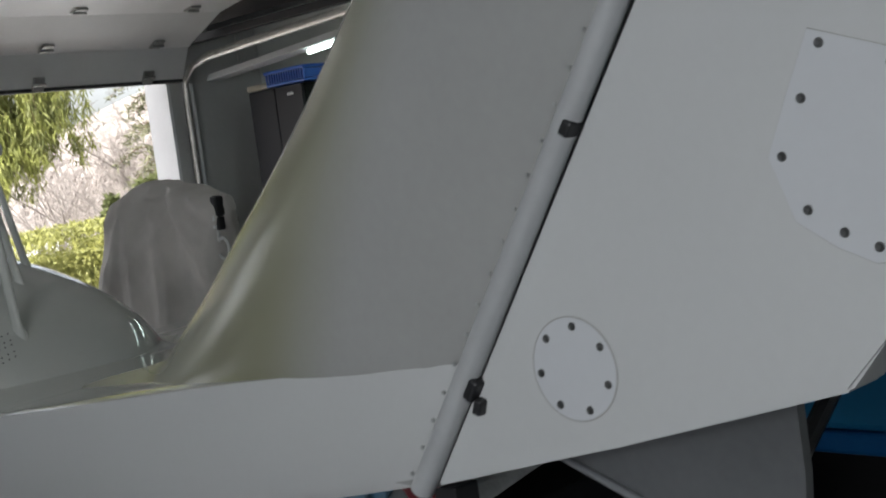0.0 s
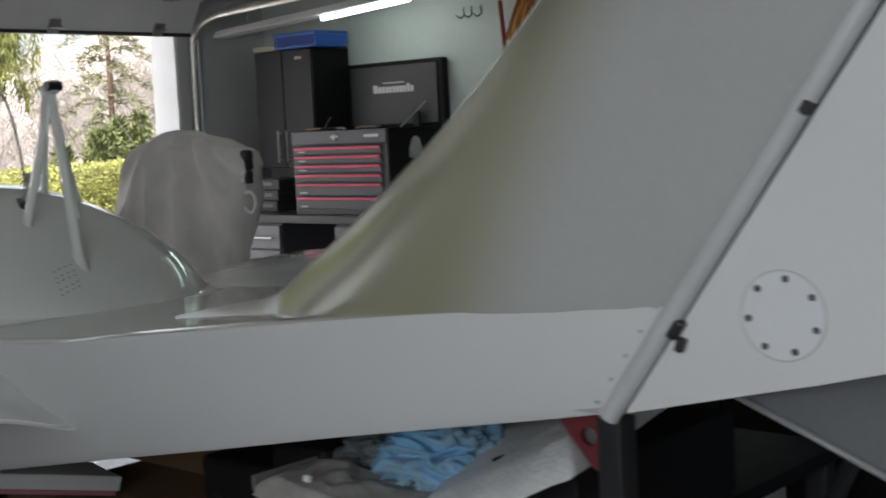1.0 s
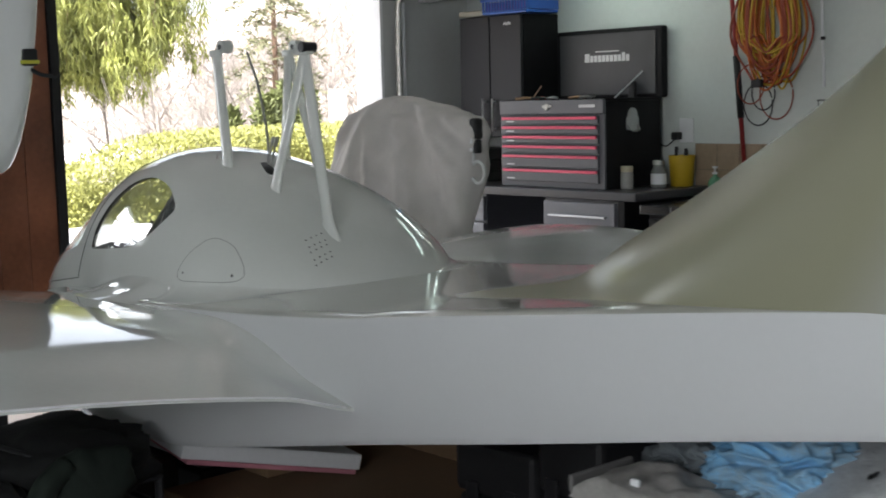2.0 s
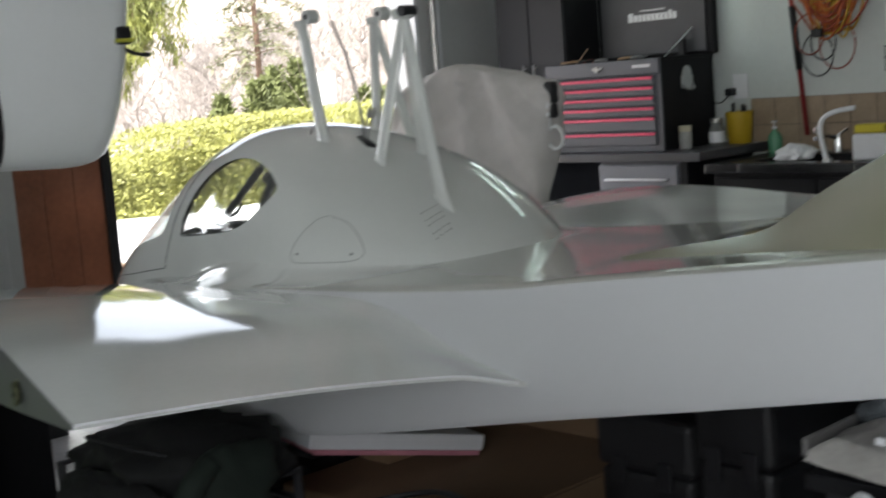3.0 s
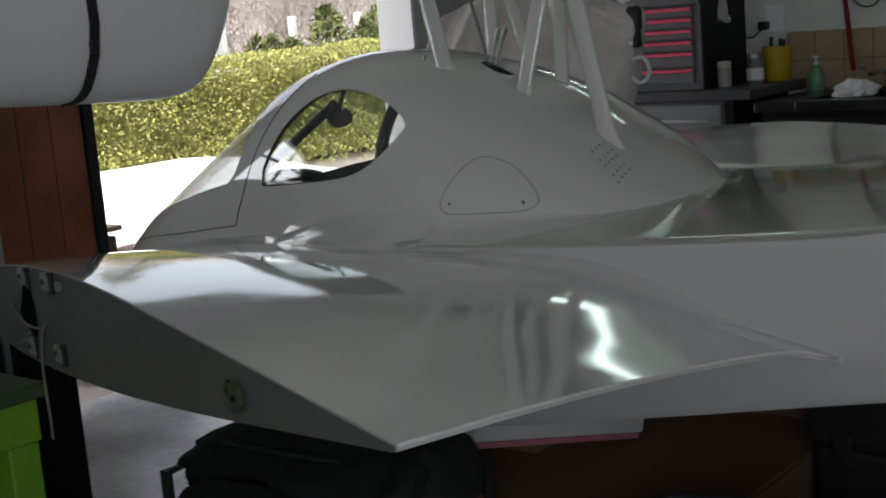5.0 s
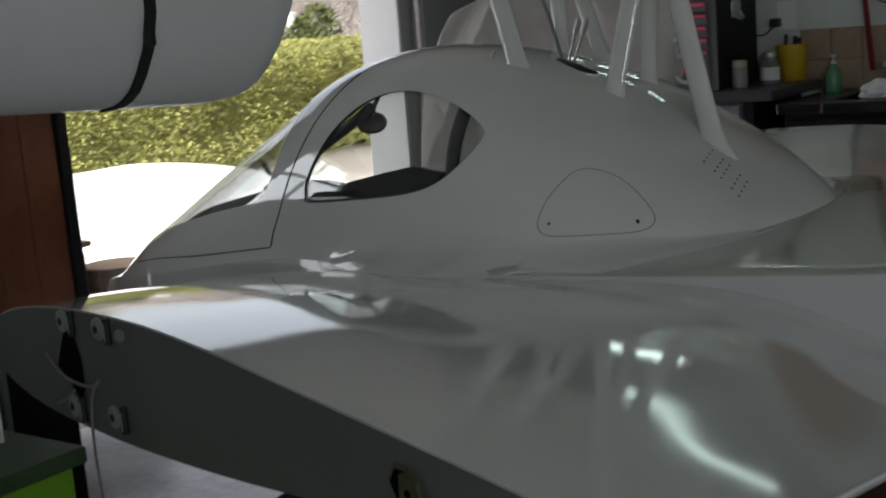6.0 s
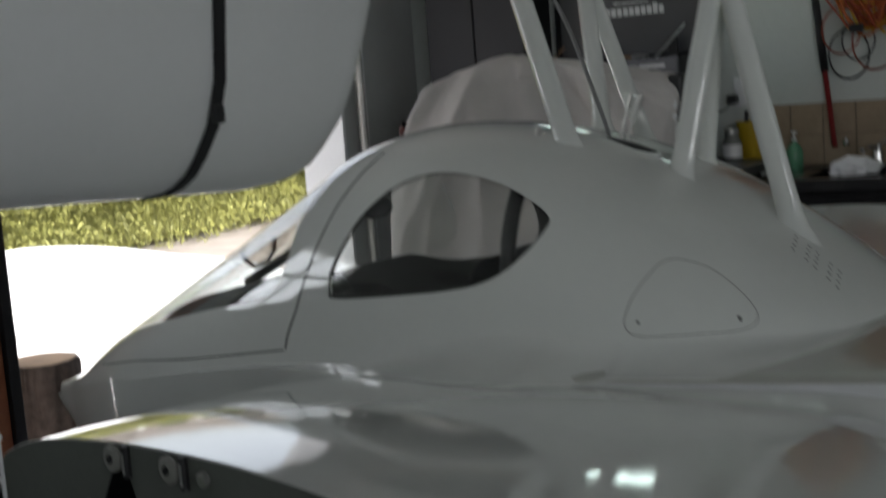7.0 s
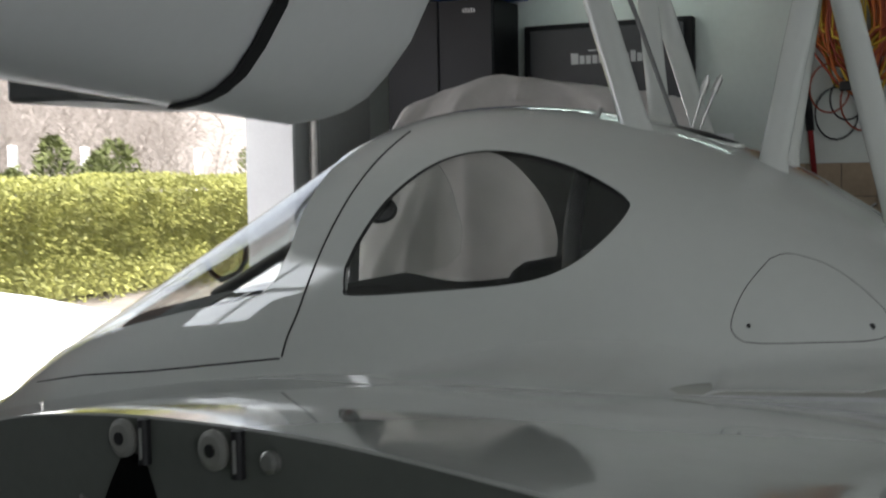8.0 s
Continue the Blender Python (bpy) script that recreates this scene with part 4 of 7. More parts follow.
bm.faces.new([bm.verts.new(rib_at((x - 0.19) / 1.4, z - 0.855, 0.0035)) for x, z in ((0.482, 0.916), (0.508, 0.910), (0.524, 0.872), (0.524, 0.828), (0.510, 0.806), (0.478, 0.830), (0.444, 0.852), (0.462, 0.884))])
part("slot", bm, VOID, rib, "black diamond-shaped slot")
PALEWIRE = mat("pale_wire", (0.20, 0.20, 0.185), 0.5)
for pts in ([(0.44, 0.872), (0.48, 0.850), (0.53, 0.842), (0.585, 0.846), (0.60, 0.858)], [(0.605, 0.86), (0.58, 0.84), (0.565, 0.80), (0.56, 0.74), (0.565, 0.68), (0.562, 0.64)], [(0.46, 0.80), (0.49, 0.812), (0.52, 0.83)]):
    bm = bmesh.new()
    tube(bm, smooth_curve([rib_at((x - 0.19) / 1.4, z - 0.855, 0.018) for x, z in pts], 5), 0.0024, 6)
    part("wire", bm, PALEWIRE, rib, "loose pale wire", smooth=True)

# ======================= trees and posts outdoors =======================
def branch(bm, a, d, length, r, depth, rnd, bend=0.35, seg=5):
    """A bent, tapering limb that splits into thinner ones."""
    pts, p, v = [a.copy()], a.copy(), d.normalized()
    n = 4
    for _ in range(n):
        v = (v + Vector((rnd.gauss(0, bend), rnd.gauss(0, bend), rnd.gauss(0.06, bend))) * 0.35).normalized()
        p = p + v * (length / n)
        pts.append(p.copy())
    tube(bm, pts, r, seg, cap=False, r_end=r * 0.45)
    if depth > 0:
        for _ in range(rnd.choice((3, 4, 4))):
            k = rnd.randint(1, n)
            w = (v * 0.6 + Vector((rnd.gauss(0, 0.7), rnd.gauss(0, 0.7), rnd.gauss(0.1, 0.5)))).normalized()
            branch(bm, pts[k], w, length * rnd.uniform(0.42, 0.65), max(0.004, r * 0.42), depth - 1, rnd, bend, 4)


def bare_tree(seed, height):
    rnd = random.Random(seed)
    bm = bmesh.new()
    base = Vector((0, 0, -0.3))
    pts = [base + Vector((0.05 * rnd.gauss(0, 1) * i, 0.05 * rnd.gauss(0, 1) * i, height * i / 6)) for i in range(7)]
    tube(bm, pts, 0.009 * height, 7, cap=False, r_end=0.003 * height)
    trunk = bm
    bm2 = bmesh.new()
    for i in range(24):
        k = rnd.uniform(0.15, 1.0)
        i0 = min(5, int(k * 6))
        p = pts[i0].lerp(pts[i0 + 1], k * 6 - i0)
        a = rnd.uniform(0, 2 * math.pi)
        branch(bm2, p, Vector((math.cos(a), math.sin(a), 0.5)), height * (0.42 - 0.24 * k), 0.0036 * height * (1.2 - 0.6 * k), 2, rnd)
    return trunk, bm2


tree_kinds = []
for i in range(3):
    tk, br = bare_tree(20 + i, 2.5 + 0.35 * i)
    t_ob = thing("bare_tree", "leafless grey-brown tree on the far slope", "tree", (0, 0, 0), "bare trees on the slope")
    part("trunk", tk, PALEBARK, t_ob)
    part("crown", br, TWIG, t_ob, "fine bare twigs")
    tree_kinds.append(t_ob)
trnd = random.Random(5)


def slope_z(x, y):
    return slope(x, y) - 0.05


first = [True, True, True]
for k in range(66):
    x = trnd.uniform(-32, -16)
    y = trnd.uniform(-2, 1) + (-x) * (trnd.uniform(0.25, 0.6) if k % 4 == 0 else trnd.uniform(0.6, 1.3))
    kind = k % 3
    m = Matrix.Translation((x, y, slope_z(x, y))) @ Matrix.Rotation(trnd.uniform(0, 6.28), 4, "Z") @ Matrix.Diagonal((1, 1, trnd.uniform(0.85, 1.2), 1))
    if first[kind]:
        tree_kinds[kind].matrix_world = m
        first[kind] = False
    else:
        copy_thing(tree_kinds[kind], m)

# far woods: many thin stems, joined
bm = bmesh.new()
for _ in range(1000):
    x = trnd.uniform(-55, -22)
    y = (-x) * (trnd.uniform(0.15, 0.55) if trnd.random() < 0.16 else trnd.uniform(0.55, 1.3)) - 2
    h = trnd.uniform(1.9, 3.4)
    z = slope_z(x, y) - 0.8
    tube(bm, [(x, y, z), (x + trnd.gauss(0, 0.4), y + trnd.gauss(0, 0.4), z + h * 0.5), (x + trnd.gauss(0, 0.9), y + trnd.gauss(0, 0.9), z + h)], trnd.uniform(0.03, 0.065), 4, cap=False, r_end=0.012)
    for _ in range(9):
        k = trnd.uniform(0.1, 0.95)
        a = trnd.uniform(0, 6.28)
        s_ = h * 0.22 * (1.2 - k)
        tube(bm, [(x, y, z + h * k), (x + s_ * math.cos(a), y + s_ * math.sin(a), z + h * k + s_ * 0.9)], 0.03, 3, cap=False, r_end=0.008)
tagged(part("far_woods", bm, TWIG), "pale leafless woods far up the slope", "woods", kind="stuff")

# old snow lying beyond the drive
tagged(part("far_snow", mound(bmesh.new(), -33.0, 12.0, 7.0, 7.0, 0.35, 20, 5.0), SNOW, smooth=True), "sheet of old snow at the foot of the far woods", "snow", kind="stuff")

# brush behind the hedge
bm = bmesh.new()
for _ in range(500):
    x, y = trnd.uniform(-14, -9.5), trnd.uniform(4.5, 16)
    p = Vector((x, y, 0))
    d = Vector((trnd.gauss(0, 0.5), trnd.gauss(0, 0.5), 1))
    tube(bm, [p, p + d * 0.5, p + d * trnd.uniform(0.9, 1.9) + Vector((trnd.gauss(0, 0.3), trnd.gauss(0, 0.3), 0))], 0.012, 3, cap=False, r_end=0.004)
tagged(part("brush", bm, TWIG), "tangle of pale dry brush behind the hedge", "brush", kind="stuff")


def bush(x, y, rx, ry, h, n, tufts):
    """A low spreading evergreen: several leafy mounds that run into one another."""
    ob = thing("evergreen_bush", "low spreading dark green evergreen bush behind the hedge", "bush", (x, y, 0), "evergreen bushes behind the hedge")
    rnd = random.Random(int(100 * y))
    heads = [(x + rx * rnd.uniform(-0.5, 0.5), y + ry * (2 * (i + 0.5) / tufts - 1) * 0.8, h * rnd.uniform(0.72, 1.05), ry / tufts * rnd.uniform(1.2, 1.9)) for i in range(tufts)]
    bm = bmesh.new()

    def spot():
        hx, hy, hh, hr = rng.choice(heads)
        a, k = rng.uniform(0, 6.283), rng.random() ** 0.7
        rr = hr * (1 - k * k) ** 0.5 * rng.uniform(0.55, 1.12) * (1 + 0.35 * noise.noise(Vector((3 * math.cos(a), 3 * math.sin(a), k * 5 + hy))))
        return Vector((hx + rr * math.cos(a), hy + rr * math.sin(a), 0.1 + k * hh + 0.08 * noise.noise(Vector((hx + rr * 5, a * 3, k * 4))))), Vector((math.cos(a), math.sin(a), 0.3))
    leaf_cloud(bm, n, spot, 0.085, 0.25)
    part("foliage", bm, NEEDLE, ob)
    bm = bmesh.new()
    for hx, hy, hh, hr in heads:
        tube(bm, [(hx, hy, -0.1), (hx + 0.05, hy, hh * 0.8)], 0.03, 6, r_end=0.008)
    part("stem", bm, BARK, ob)


bush(-9.8, 4.70, 0.5, 0.42, 1.46, 4500, 3)
bush(-9.8, 5.45, 0.5, 0.36, 1.52, 4000, 3)
bush(-10.0, 7.1, 0.6, 0.45, 1.32, 3500, 3)
bush(-9.6, 8.3, 0.5, 0.72, 1.58, 5000, 3)
bush(-9.3, 12.0, 0.9, 1.0, 1.75, 5000, 4)

# thin open conifer in the yard behind the bushes
pine = thing("conifer_tree", "thin open grey-green conifer with drooping limbs behind the hedge", "tree", (-13.0, 7.2, 0))
bm, bl = bmesh.new(), bmesh.new()
tube(bm, [(-13.0, 7.2, -0.1), (-12.97, 7.22, 2.4), (-13.0, 7.2, 5.6)], 0.07, 8, r_end=0.012)
prnd = random.Random(21)
for k in range(46):
    z = 1.45 + 3.6 * k / 45 + prnd.uniform(-0.05, 0.05)
    a, reach = k * 2.4 + prnd.uniform(-0.4, 0.4), (0.95 - 0.17 * (z - 1.45)) * prnd.uniform(0.6, 1.1)
    out = Vector((math.cos(a), math.sin(a), 0))
    start = Vector((-13.0, 7.2, z))
    limb = smooth_curve([start, start + out * reach * 0.5 + Vector((0, 0, 0.05)), start + out * reach + Vector((0, 0, -0.16))], 5)
    tube(bm, limb, 0.012, 4, cap=False, r_end=0.004)
    for _ in range(95):
        q = limb[prnd.randint(2, len(limb) - 1)] + Vector((prnd.gauss(0, 0.05), prnd.gauss(0, 0.05), prnd.gauss(-0.02, 0.03)))
        t = (out * prnd.uniform(0.2, 1) + Vector((prnd.gauss(0, 0.6), prnd.gauss(0, 0.6), prnd.gauss(-0.1, 0.35)))).normalized()
        w = t.cross(Vector((prnd.gauss(0, 1), prnd.gauss(0, 1), prnd.gauss(0, 1)))).normalized() * 0.014
        bl.faces.new([bl.verts.new(q - w), bl.verts.new(q + w), bl.verts.new(q + t * prnd.uniform(0.08, 0.17))])
part("trunk", bm, BARK, pine)
part("needles", bl, mat("grey_green_needles", (0.20, 0.205, 0.12), 0.7, var=0.4, scale=4, tint=(0.10, 0.11, 0.06)), pine, "sparse grey-green needles")

# white marker posts behind the hedge
for x, y in ((-10.2, 6.22), (-10.25, 6.42), (-10.2, 7.65), (-10.2, 8.96), (-10.3, 11.6)):
    bm = bmesh.new()
    box(bm, x - 0.045, x + 0.045, y - 0.045, y + 0.045, 0, 1.56, 0.01)
    ob = part("marker_post", bm, WHITETRIM)
    tagged(ob, "white painted wooden post behind the hedge", "post", "white posts")

# old spruce with hanging sprays beside the drive
spruce = thing("spruce_tree", "tall spruce with long drooping olive-green sprays", "tree", (-15.5, 3.0, 0))
bm = bmesh.new()
tube(bm, [(-15.5, 3.0, -0.1), (-15.48, 3.0, 4.5), (-15.4, 3.1, 10.0)], 0.3, 10, r_end=0.08)
part("trunk", bm, BARK, spruce)
bm, bl = bmesh.new(), bmesh.new()
srnd = random.Random(3)
for _ in range(40):
    z = srnd.uniform(2.7, 5.2)
    tip = Vector((-14.6 + srnd.uniform(-1.4, 1.2), srnd.uniform(3.2, 6.7), z - 0.5))
    start = Vector((-15.45, 3.02, z + 0.2))
    limb = smooth_curve([start, start.lerp(tip, 0.5) + Vector((0, 0, 0.15)), tip], 5)
    tube(bm, limb, 0.012, 4, cap=False, r_end=0.003)
    for k in range(14):
        p = limb[srnd.randint(3, len(limb) - 1)] + Vector((srnd.gauss(0, 0.22), srnd.gauss(0, 0.22), 0))
        low = 1.33 + 1.1 * max(0.0, p.y - 5.75) + srnd.uniform(0, 1.0)
        ln = max(0.3, min(2.4, p.z - low)) * srnd.uniform(0.65, 1.0)
        end = p + Vector((srnd.gauss(0, 0.08), srnd.gauss(0, 0.08), -ln))
        tube(bm, [p, p.lerp(end, 0.5) + Vector((srnd.gauss(0, 0.03), srnd.gauss(0, 0.03), 0)), end], 0.006, 3, cap=False, r_end=0.002)
        for _ in range(int(150 * ln) + 8):
            q = p.lerp(end, srnd.random()) + Vector((srnd.gauss(0, 0.06), srnd.gauss(0, 0.06), 0))
            t = Vector((srnd.gauss(0, 0.45), srnd.gauss(0, 0.45), -1)).normalized()
            w = t.cross(Vector((srnd.gauss(0, 1), srnd.gauss(0, 1), 0))).normalized() * 0.013
            L = srnd.uniform(0.10, 0.22)
            bl.faces.new([bl.verts.new(q - w), bl.verts.new(q + w), bl.verts.new(q + t * L)])
part("bough", bm, BARK, spruce)
part("crown", bl, mat("spruce_spray", (0.24, 0.26, 0.065), 0.6, var=0.4, scale=3, tint=(0.11, 0.13, 0.035)), spruce, "hanging needle sprays")

# sawn stump and low box by the opening
stump = thing("tree_stump", "sawn tree stump standing on the ground outside the door", "stump", (-1.92, -1.415, 0))
rings = []
for z, r_ in [(0.012 * i - 0.02, 0.146 - 0.016 * smoothstep(0.0, 0.35, 0.012 * i)) for i in range(41)] + [(0.474, 0.126)]:
    rings.append([(-1.92 + (r_ + 0.009 * w) * math.cos(a), -1.415 + (r_ + 0.009 * w) * math.sin(a), z) for a, w in ((2 * math.pi * k / 96, 1 - 2.6 * abs(noise.noise(Vector((3.4 * math.cos(2 * math.pi * k / 96), 3.4 * math.sin(2 * math.pi * k / 96), z * 2.2))))) for k in range(96))])
part("bark", loft(bmesh.new(), rings), STUMPBARK, stump, "rough ridged bark", smooth=True, angle=60)
part("cut_face", turned(bmesh.new(), [(0.125, 0.468), (0.123, 0.476)], (-1.92, -1.415, 0), 28), CUTWOOD, stump, "sawn pale top")
crate = thing("wooden_crate", "small weathered wooden crate outside the door", "crate", (-1.95, -1.66, 0))
part("lid", boxed(-2.10, -1.86, -1.86, -1.56, 0.575, 0.597, 0.004), CUTWOOD, crate)
for k in range(4):
    part("board", boxed(-2.08, -1.88, -1.84, -1.58, 0.02 + 0.135 * k, 0.148 + 0.135 * k, 0.005), BARK, crate)

# ======================= front wall =======================
door = thing("garage_door", "white sectional garage door, raised and folding back under the ceiling", "garage door", (WX + 0.06, -1.05, 1.92), kind="structure")
corners = [(WX + 0.07, 1.925), (WX + 0.17, 2.09), (WX + 0.50, 2.22), (WX + 0.98, 2.29), (WX + 1.47, 2.32), (WX + 1.96, 2.34)]
dpath = [Vector((a[0] + (b[0] - a[0]) * k / 6, 0, a[1] + (b[1] - a[1]) * k / 6)) for a, b in zip(corners, corners[1:]) for k in range(6)] + [Vector((corners[-1][0], 0, corners[-1][1]))]
for i in range(0, len(dpath) - 1, 6):
    seg = dpath[i:i + 7]
    bm = bmesh.new()
    rings = []
    for p, q in zip(seg, seg[1:] + [seg[-1] * 2 - seg[-2]]):
        d = (q - p).normalized()
        n = Vector((d.z, 0, -d.x)) * 0.018
        inset = 0.003 if p in (seg[0], seg[-1]) else 0.0
        rings.append([(p.x - n.x, DOOR_L - 0.03, p.z - n.z), (p.x - n.x, DOOR_R + 0.03, p.z - n.z), (p.x + n.x, DOOR_R + 0.03, p.z + n.z), (p.x + n.x, DOOR_L - 0.03, p.z + n.z)])
    loft(bm, rings)
    sec = part("door_section", bm, DOORWHITE, door)
    for y in (-0.32, -0.93, -1.55):
        p, q = seg[1], seg[3]
        d = (q - p).normalized()
        nn = Vector((d.z, 0, -d.x))
        bm = bmesh.new()
        box(bm, -0.03, 0.03, -0.035, 0.035, 0.0, 0.012, 0.003, m=Matrix.Translation(Vector((p.x, y, p.z)) + nn * 0.019) @ nn.to_track_quat("Z", "Y").to_matrix().to_4x4())
        tube(bm, [Vector((p.x, y - 0.035, p.z)) + nn * 0.034, Vector((p.x, y + 0.035, p.z)) + nn * 0.034], 0.007, 8)
        part("hinge", bm, STEEL, sec, "galvanised door hinge")
part("bottom_seal", boxed(WX + 0.052, WX + 0.09, DOOR_L - 0.03, DOOR_R + 0.03, 1.905, 1.927, 0.004), SEAL, door, "dark rubber bottom seal")
tracks = thing("door_track", "galvanised steel track of the garage door", "door track", (WX + 0.05, -0.09, 1.0), kind="structure")
tpath = smooth_curve([(WX + 0.045, -0.065, 0.02), (WX + 0.045, -0.065, 1.0), (WX + 0.045, -0.065, 1.78), (WX + 0.08, -0.065, 1.93), (WX + 0.22, -0.065, 2.0), (WX + 0.5, -0.065, 2.02), (WX + 1.6, -0.065, 2.06), (WX + 2.3, -0.065, 2.08)], 6)
bm = bmesh.new()
tube(bm, tpath, 0.024, 8, flat=0.5)
part("rail", bm, STEEL, tracks, smooth=True)
bm = bmesh.new()
tube(bm, [(WX + 0.03, -0.015, 0.02), (WX + 0.03, -0.015, 1.9)], 0.011, 8)
part("cable_conduit", bm, WHITETRIM, tracks, "pale conduit beside the track")
bm = bmesh.new()
box(bm, WX + 0.01, WX + 1.9, -0.03, 0.02, 2.10, 2.14, 0.003)
part("hanger_angle", bm, BLACKSTEEL, tracks, "dark hanger angle")
torsion = tagged(part("torsion_beam", boxed(WX + 0.02, WX + 2.2, 0.03, 0.16, 2.18, 2.30, 0.005), BLACKSTEEL), "dark beam under the ceiling beside the door track", "beam", kind="structure")

brown = thing("timber_panel", "dark red-brown stained timber door panel standing by the opening", "timber panel", (-1.49, -2.13, 0))
for k in range(3):
    y0 = -2.370 + k * 0.134
    part("board", boxed(-1.52, -1.46, y0, y0 + 0.132, 0.20, 1.97, 0.003), WOOD, brown)
part("edge_strip", boxed(-1.525, -1.445, -1.967, -1.925, 0.19, 1.98, 0.004), BLACK, brown, "dark edge strip")
part("foot_block", boxed(-1.52, -1.46, -2.36, -2.25, 0.0, 0.199, 0.004), BLACK, brown, "dark foot block")
door_post = tagged(part("trim_door_post", boxed(-1.39, -1.33, -2.63, -2.475, 0.0, 2.05, 0.004), WALLGREY), "grey painted post beside the timber panel", "post", kind="structure")
dark_cab = thing("dark_cabinet", "tall dark flat-fronted cabinet behind the green table", "cabinet", (-0.5, -3.25, 0))
part("carcass", boxed(-0.85, -0.262, -3.405, -3.10, 0.0, 1.24, 0.006), CHESTBLACK, dark_cab)
part("door", boxed(-0.260, -0.244, -3.40, -3.118, 0.02, 1.23, 0.004), mat("charcoal_door", (0.022, 0.025, 0.028), 0.35), dark_cab, "charcoal cabinet door")
part("door_edge", boxed(-0.261, -0.240, -3.115, -3.10, 0.02, 1.23, 0.003), mat("grey_door_edge", (0.2, 0.21, 0.22), 0.5), dark_cab, "grey door edge")

# ======================= bench wall =======================
cab = thing("tall_cabinet", "grey double-door wall cabinet with black sides", "cabinet", (-0.94, 0.33, 1.19))
part("carcass", boxed(-1.165, -0.715, 0.221, WY - 0.002, 1.185, 1.808, 0.003), CHESTBLACK, cab, "black cabinet carcass")
for x0, x1, hx in ((-1.165, -0.943, -0.975), (-0.939, -0.715, -0.905)):
    d = part("cabinet_door", boxed(x0 + 0.001, x1 - 0.001, 0.200, 0.219, 1.187, 1.806, 0.004), GREYDOOR, cab, "flat grey cabinet door")
    bm = bmesh.new()
    tube(bm, [(hx, 0.176, 1.215), (hx, 0.176, 1.385)], 0.006, 8)
    tube(bm, [(hx, 0.202, 1.23), (hx, 0.176, 1.23)], 0.004, 6)
    tube(bm, [(hx, 0.202, 1.37), (hx, 0.176, 1.37)], 0.004, 6)
    part("handle", bm, ALU, d, "slim bar handle", smooth=True, angle=40)
for k in range(5):
    part("label_bar", boxed(-0.835 + k * 0.011, -0.828 + k * 0.011, 0.1975, 0.1995, 1.755, 1.768 + 0.004 * (k % 2)), WHITETRIM, cab, "small pale badge")
bbox = thing("blue_crate", "blue plastic crate with a purple lining on the cabinet", "crate", (-0.8, 0.24, 1.81))
CRATE = mat("blue_plastic", (0.02, 0.10, 0.42), 0.4, var=0.1)
part("body", boxed(-0.955, -0.64, 0.165, 0.40, 1.8095, 1.826, 0.004), CRATE, bbox)
part("rim", boxed(-0.962, -0.633, 0.158, 0.172, 1.874, 1.892, 0.004), CRATE, bbox)
part("rim_side", boxed(-0.646, -0.633, 0.173, 0.40, 1.874, 1.892, 0.004), CRATE, bbox)
part("side", boxed(-0.642, -0.636, 0.173, 0.40, 1.827, 1.873, 0.002), CRATE, bbox)
part("lining", boxed(-0.945, -0.650, 0.180, 0.39, 1.827, 1.872, 0.004), mat("purple_stuff", (0.16, 0.05, 0.30), 0.7, var=0.3, scale=20), bbox, "purple contents")
for k in range(16):
    part("slat", boxed(-0.952 + k * 0.0205, -0.943 + k * 0.0205, 0.164, 0.171, 1.826, 1.874), CRATE, bbox)
paper = tagged(part("paper_stack", boxed(-1.15, -0.97, 0.18, 0.42, 1.810, 1.840, 0.008), mat("old_paper", (0.42, 0.40, 0.33), 0.8)), "stack of yellowed papers on the cabinet", "papers")

LIT = glow_mat("lit_tube", (0.82, 1.0, 0.94), 4.0)
lamp = thing("fluorescent_lamp", "long white fluorescent batten hung below the ceiling", "lamp", (-0.7, 0.12, 1.95))
bm = bmesh.new()
rings = [[(x, 0.12 + y, 1.905 + (x + 1.34) * 0.06 + z) for y, z in ((-0.055, 0.0), (-0.03, 0.035), (0.03, 0.035), (0.055, 0.0), (0.05, -0.003), (-0.05, -0.003))] for x in (-1.34, 0.12)]
part("housing", loft(bm, rings), WHITETRIM, lamp)
bm = bmesh.new()
tube(bm, [(-0.52, 0.12, 1.905 + 0.82 * 0.06 - 0.016), (0.08, 0.12, 1.905 + 1.42 * 0.06 - 0.016)], 0.013, 10)
part("tube", bm, LIT, lamp, "lit fluorescent tube")
for x in (-1.1, -0.1):
    bm = bmesh.new()
    tube(bm, [(x, 0.12, 1.95 + (x + 1.1) * 0.06), (x, 0.12, CEIL_Z)], 0.004, 6)
    part("chain", bm, STEEL, lamp)

# second batten, above the door track
lamp_high = thing("fluorescent_lamp", "lit white fluorescent batten hung above the door track", "lamp", (0.24, -0.04, 2.24))
bm = bmesh.new()
rings = [[(x, -0.04 + y, 2.235 + z) for y, z in ((-0.055, 0.0), (-0.03, 0.035), (0.03, 0.035), (0.055, 0.0), (0.05, -0.003), (-0.05, -0.003))] for x in (-0.15, 0.62)]
part("housing", loft(bm, rings), WHITETRIM, lamp_high)
bm = bmesh.new()
tube(bm, [(-0.10, -0.04, 2.217), (0.58, -0.04, 2.217)], 0.016, 10)
part("tube", bm, glow_mat("aged_lit_tube", (0.80, 1.0, 0.93), 2.0), lamp_high, "lit fluorescent tube", smooth=True)
for x in (0.0, 0.5):
    bm = bmesh.new()
    tube(bm, [(x, -0.04, 2.27), (x, -0.04, CEIL_Z)], 0.004, 6)
    part("chain", bm, STEEL, lamp_high)

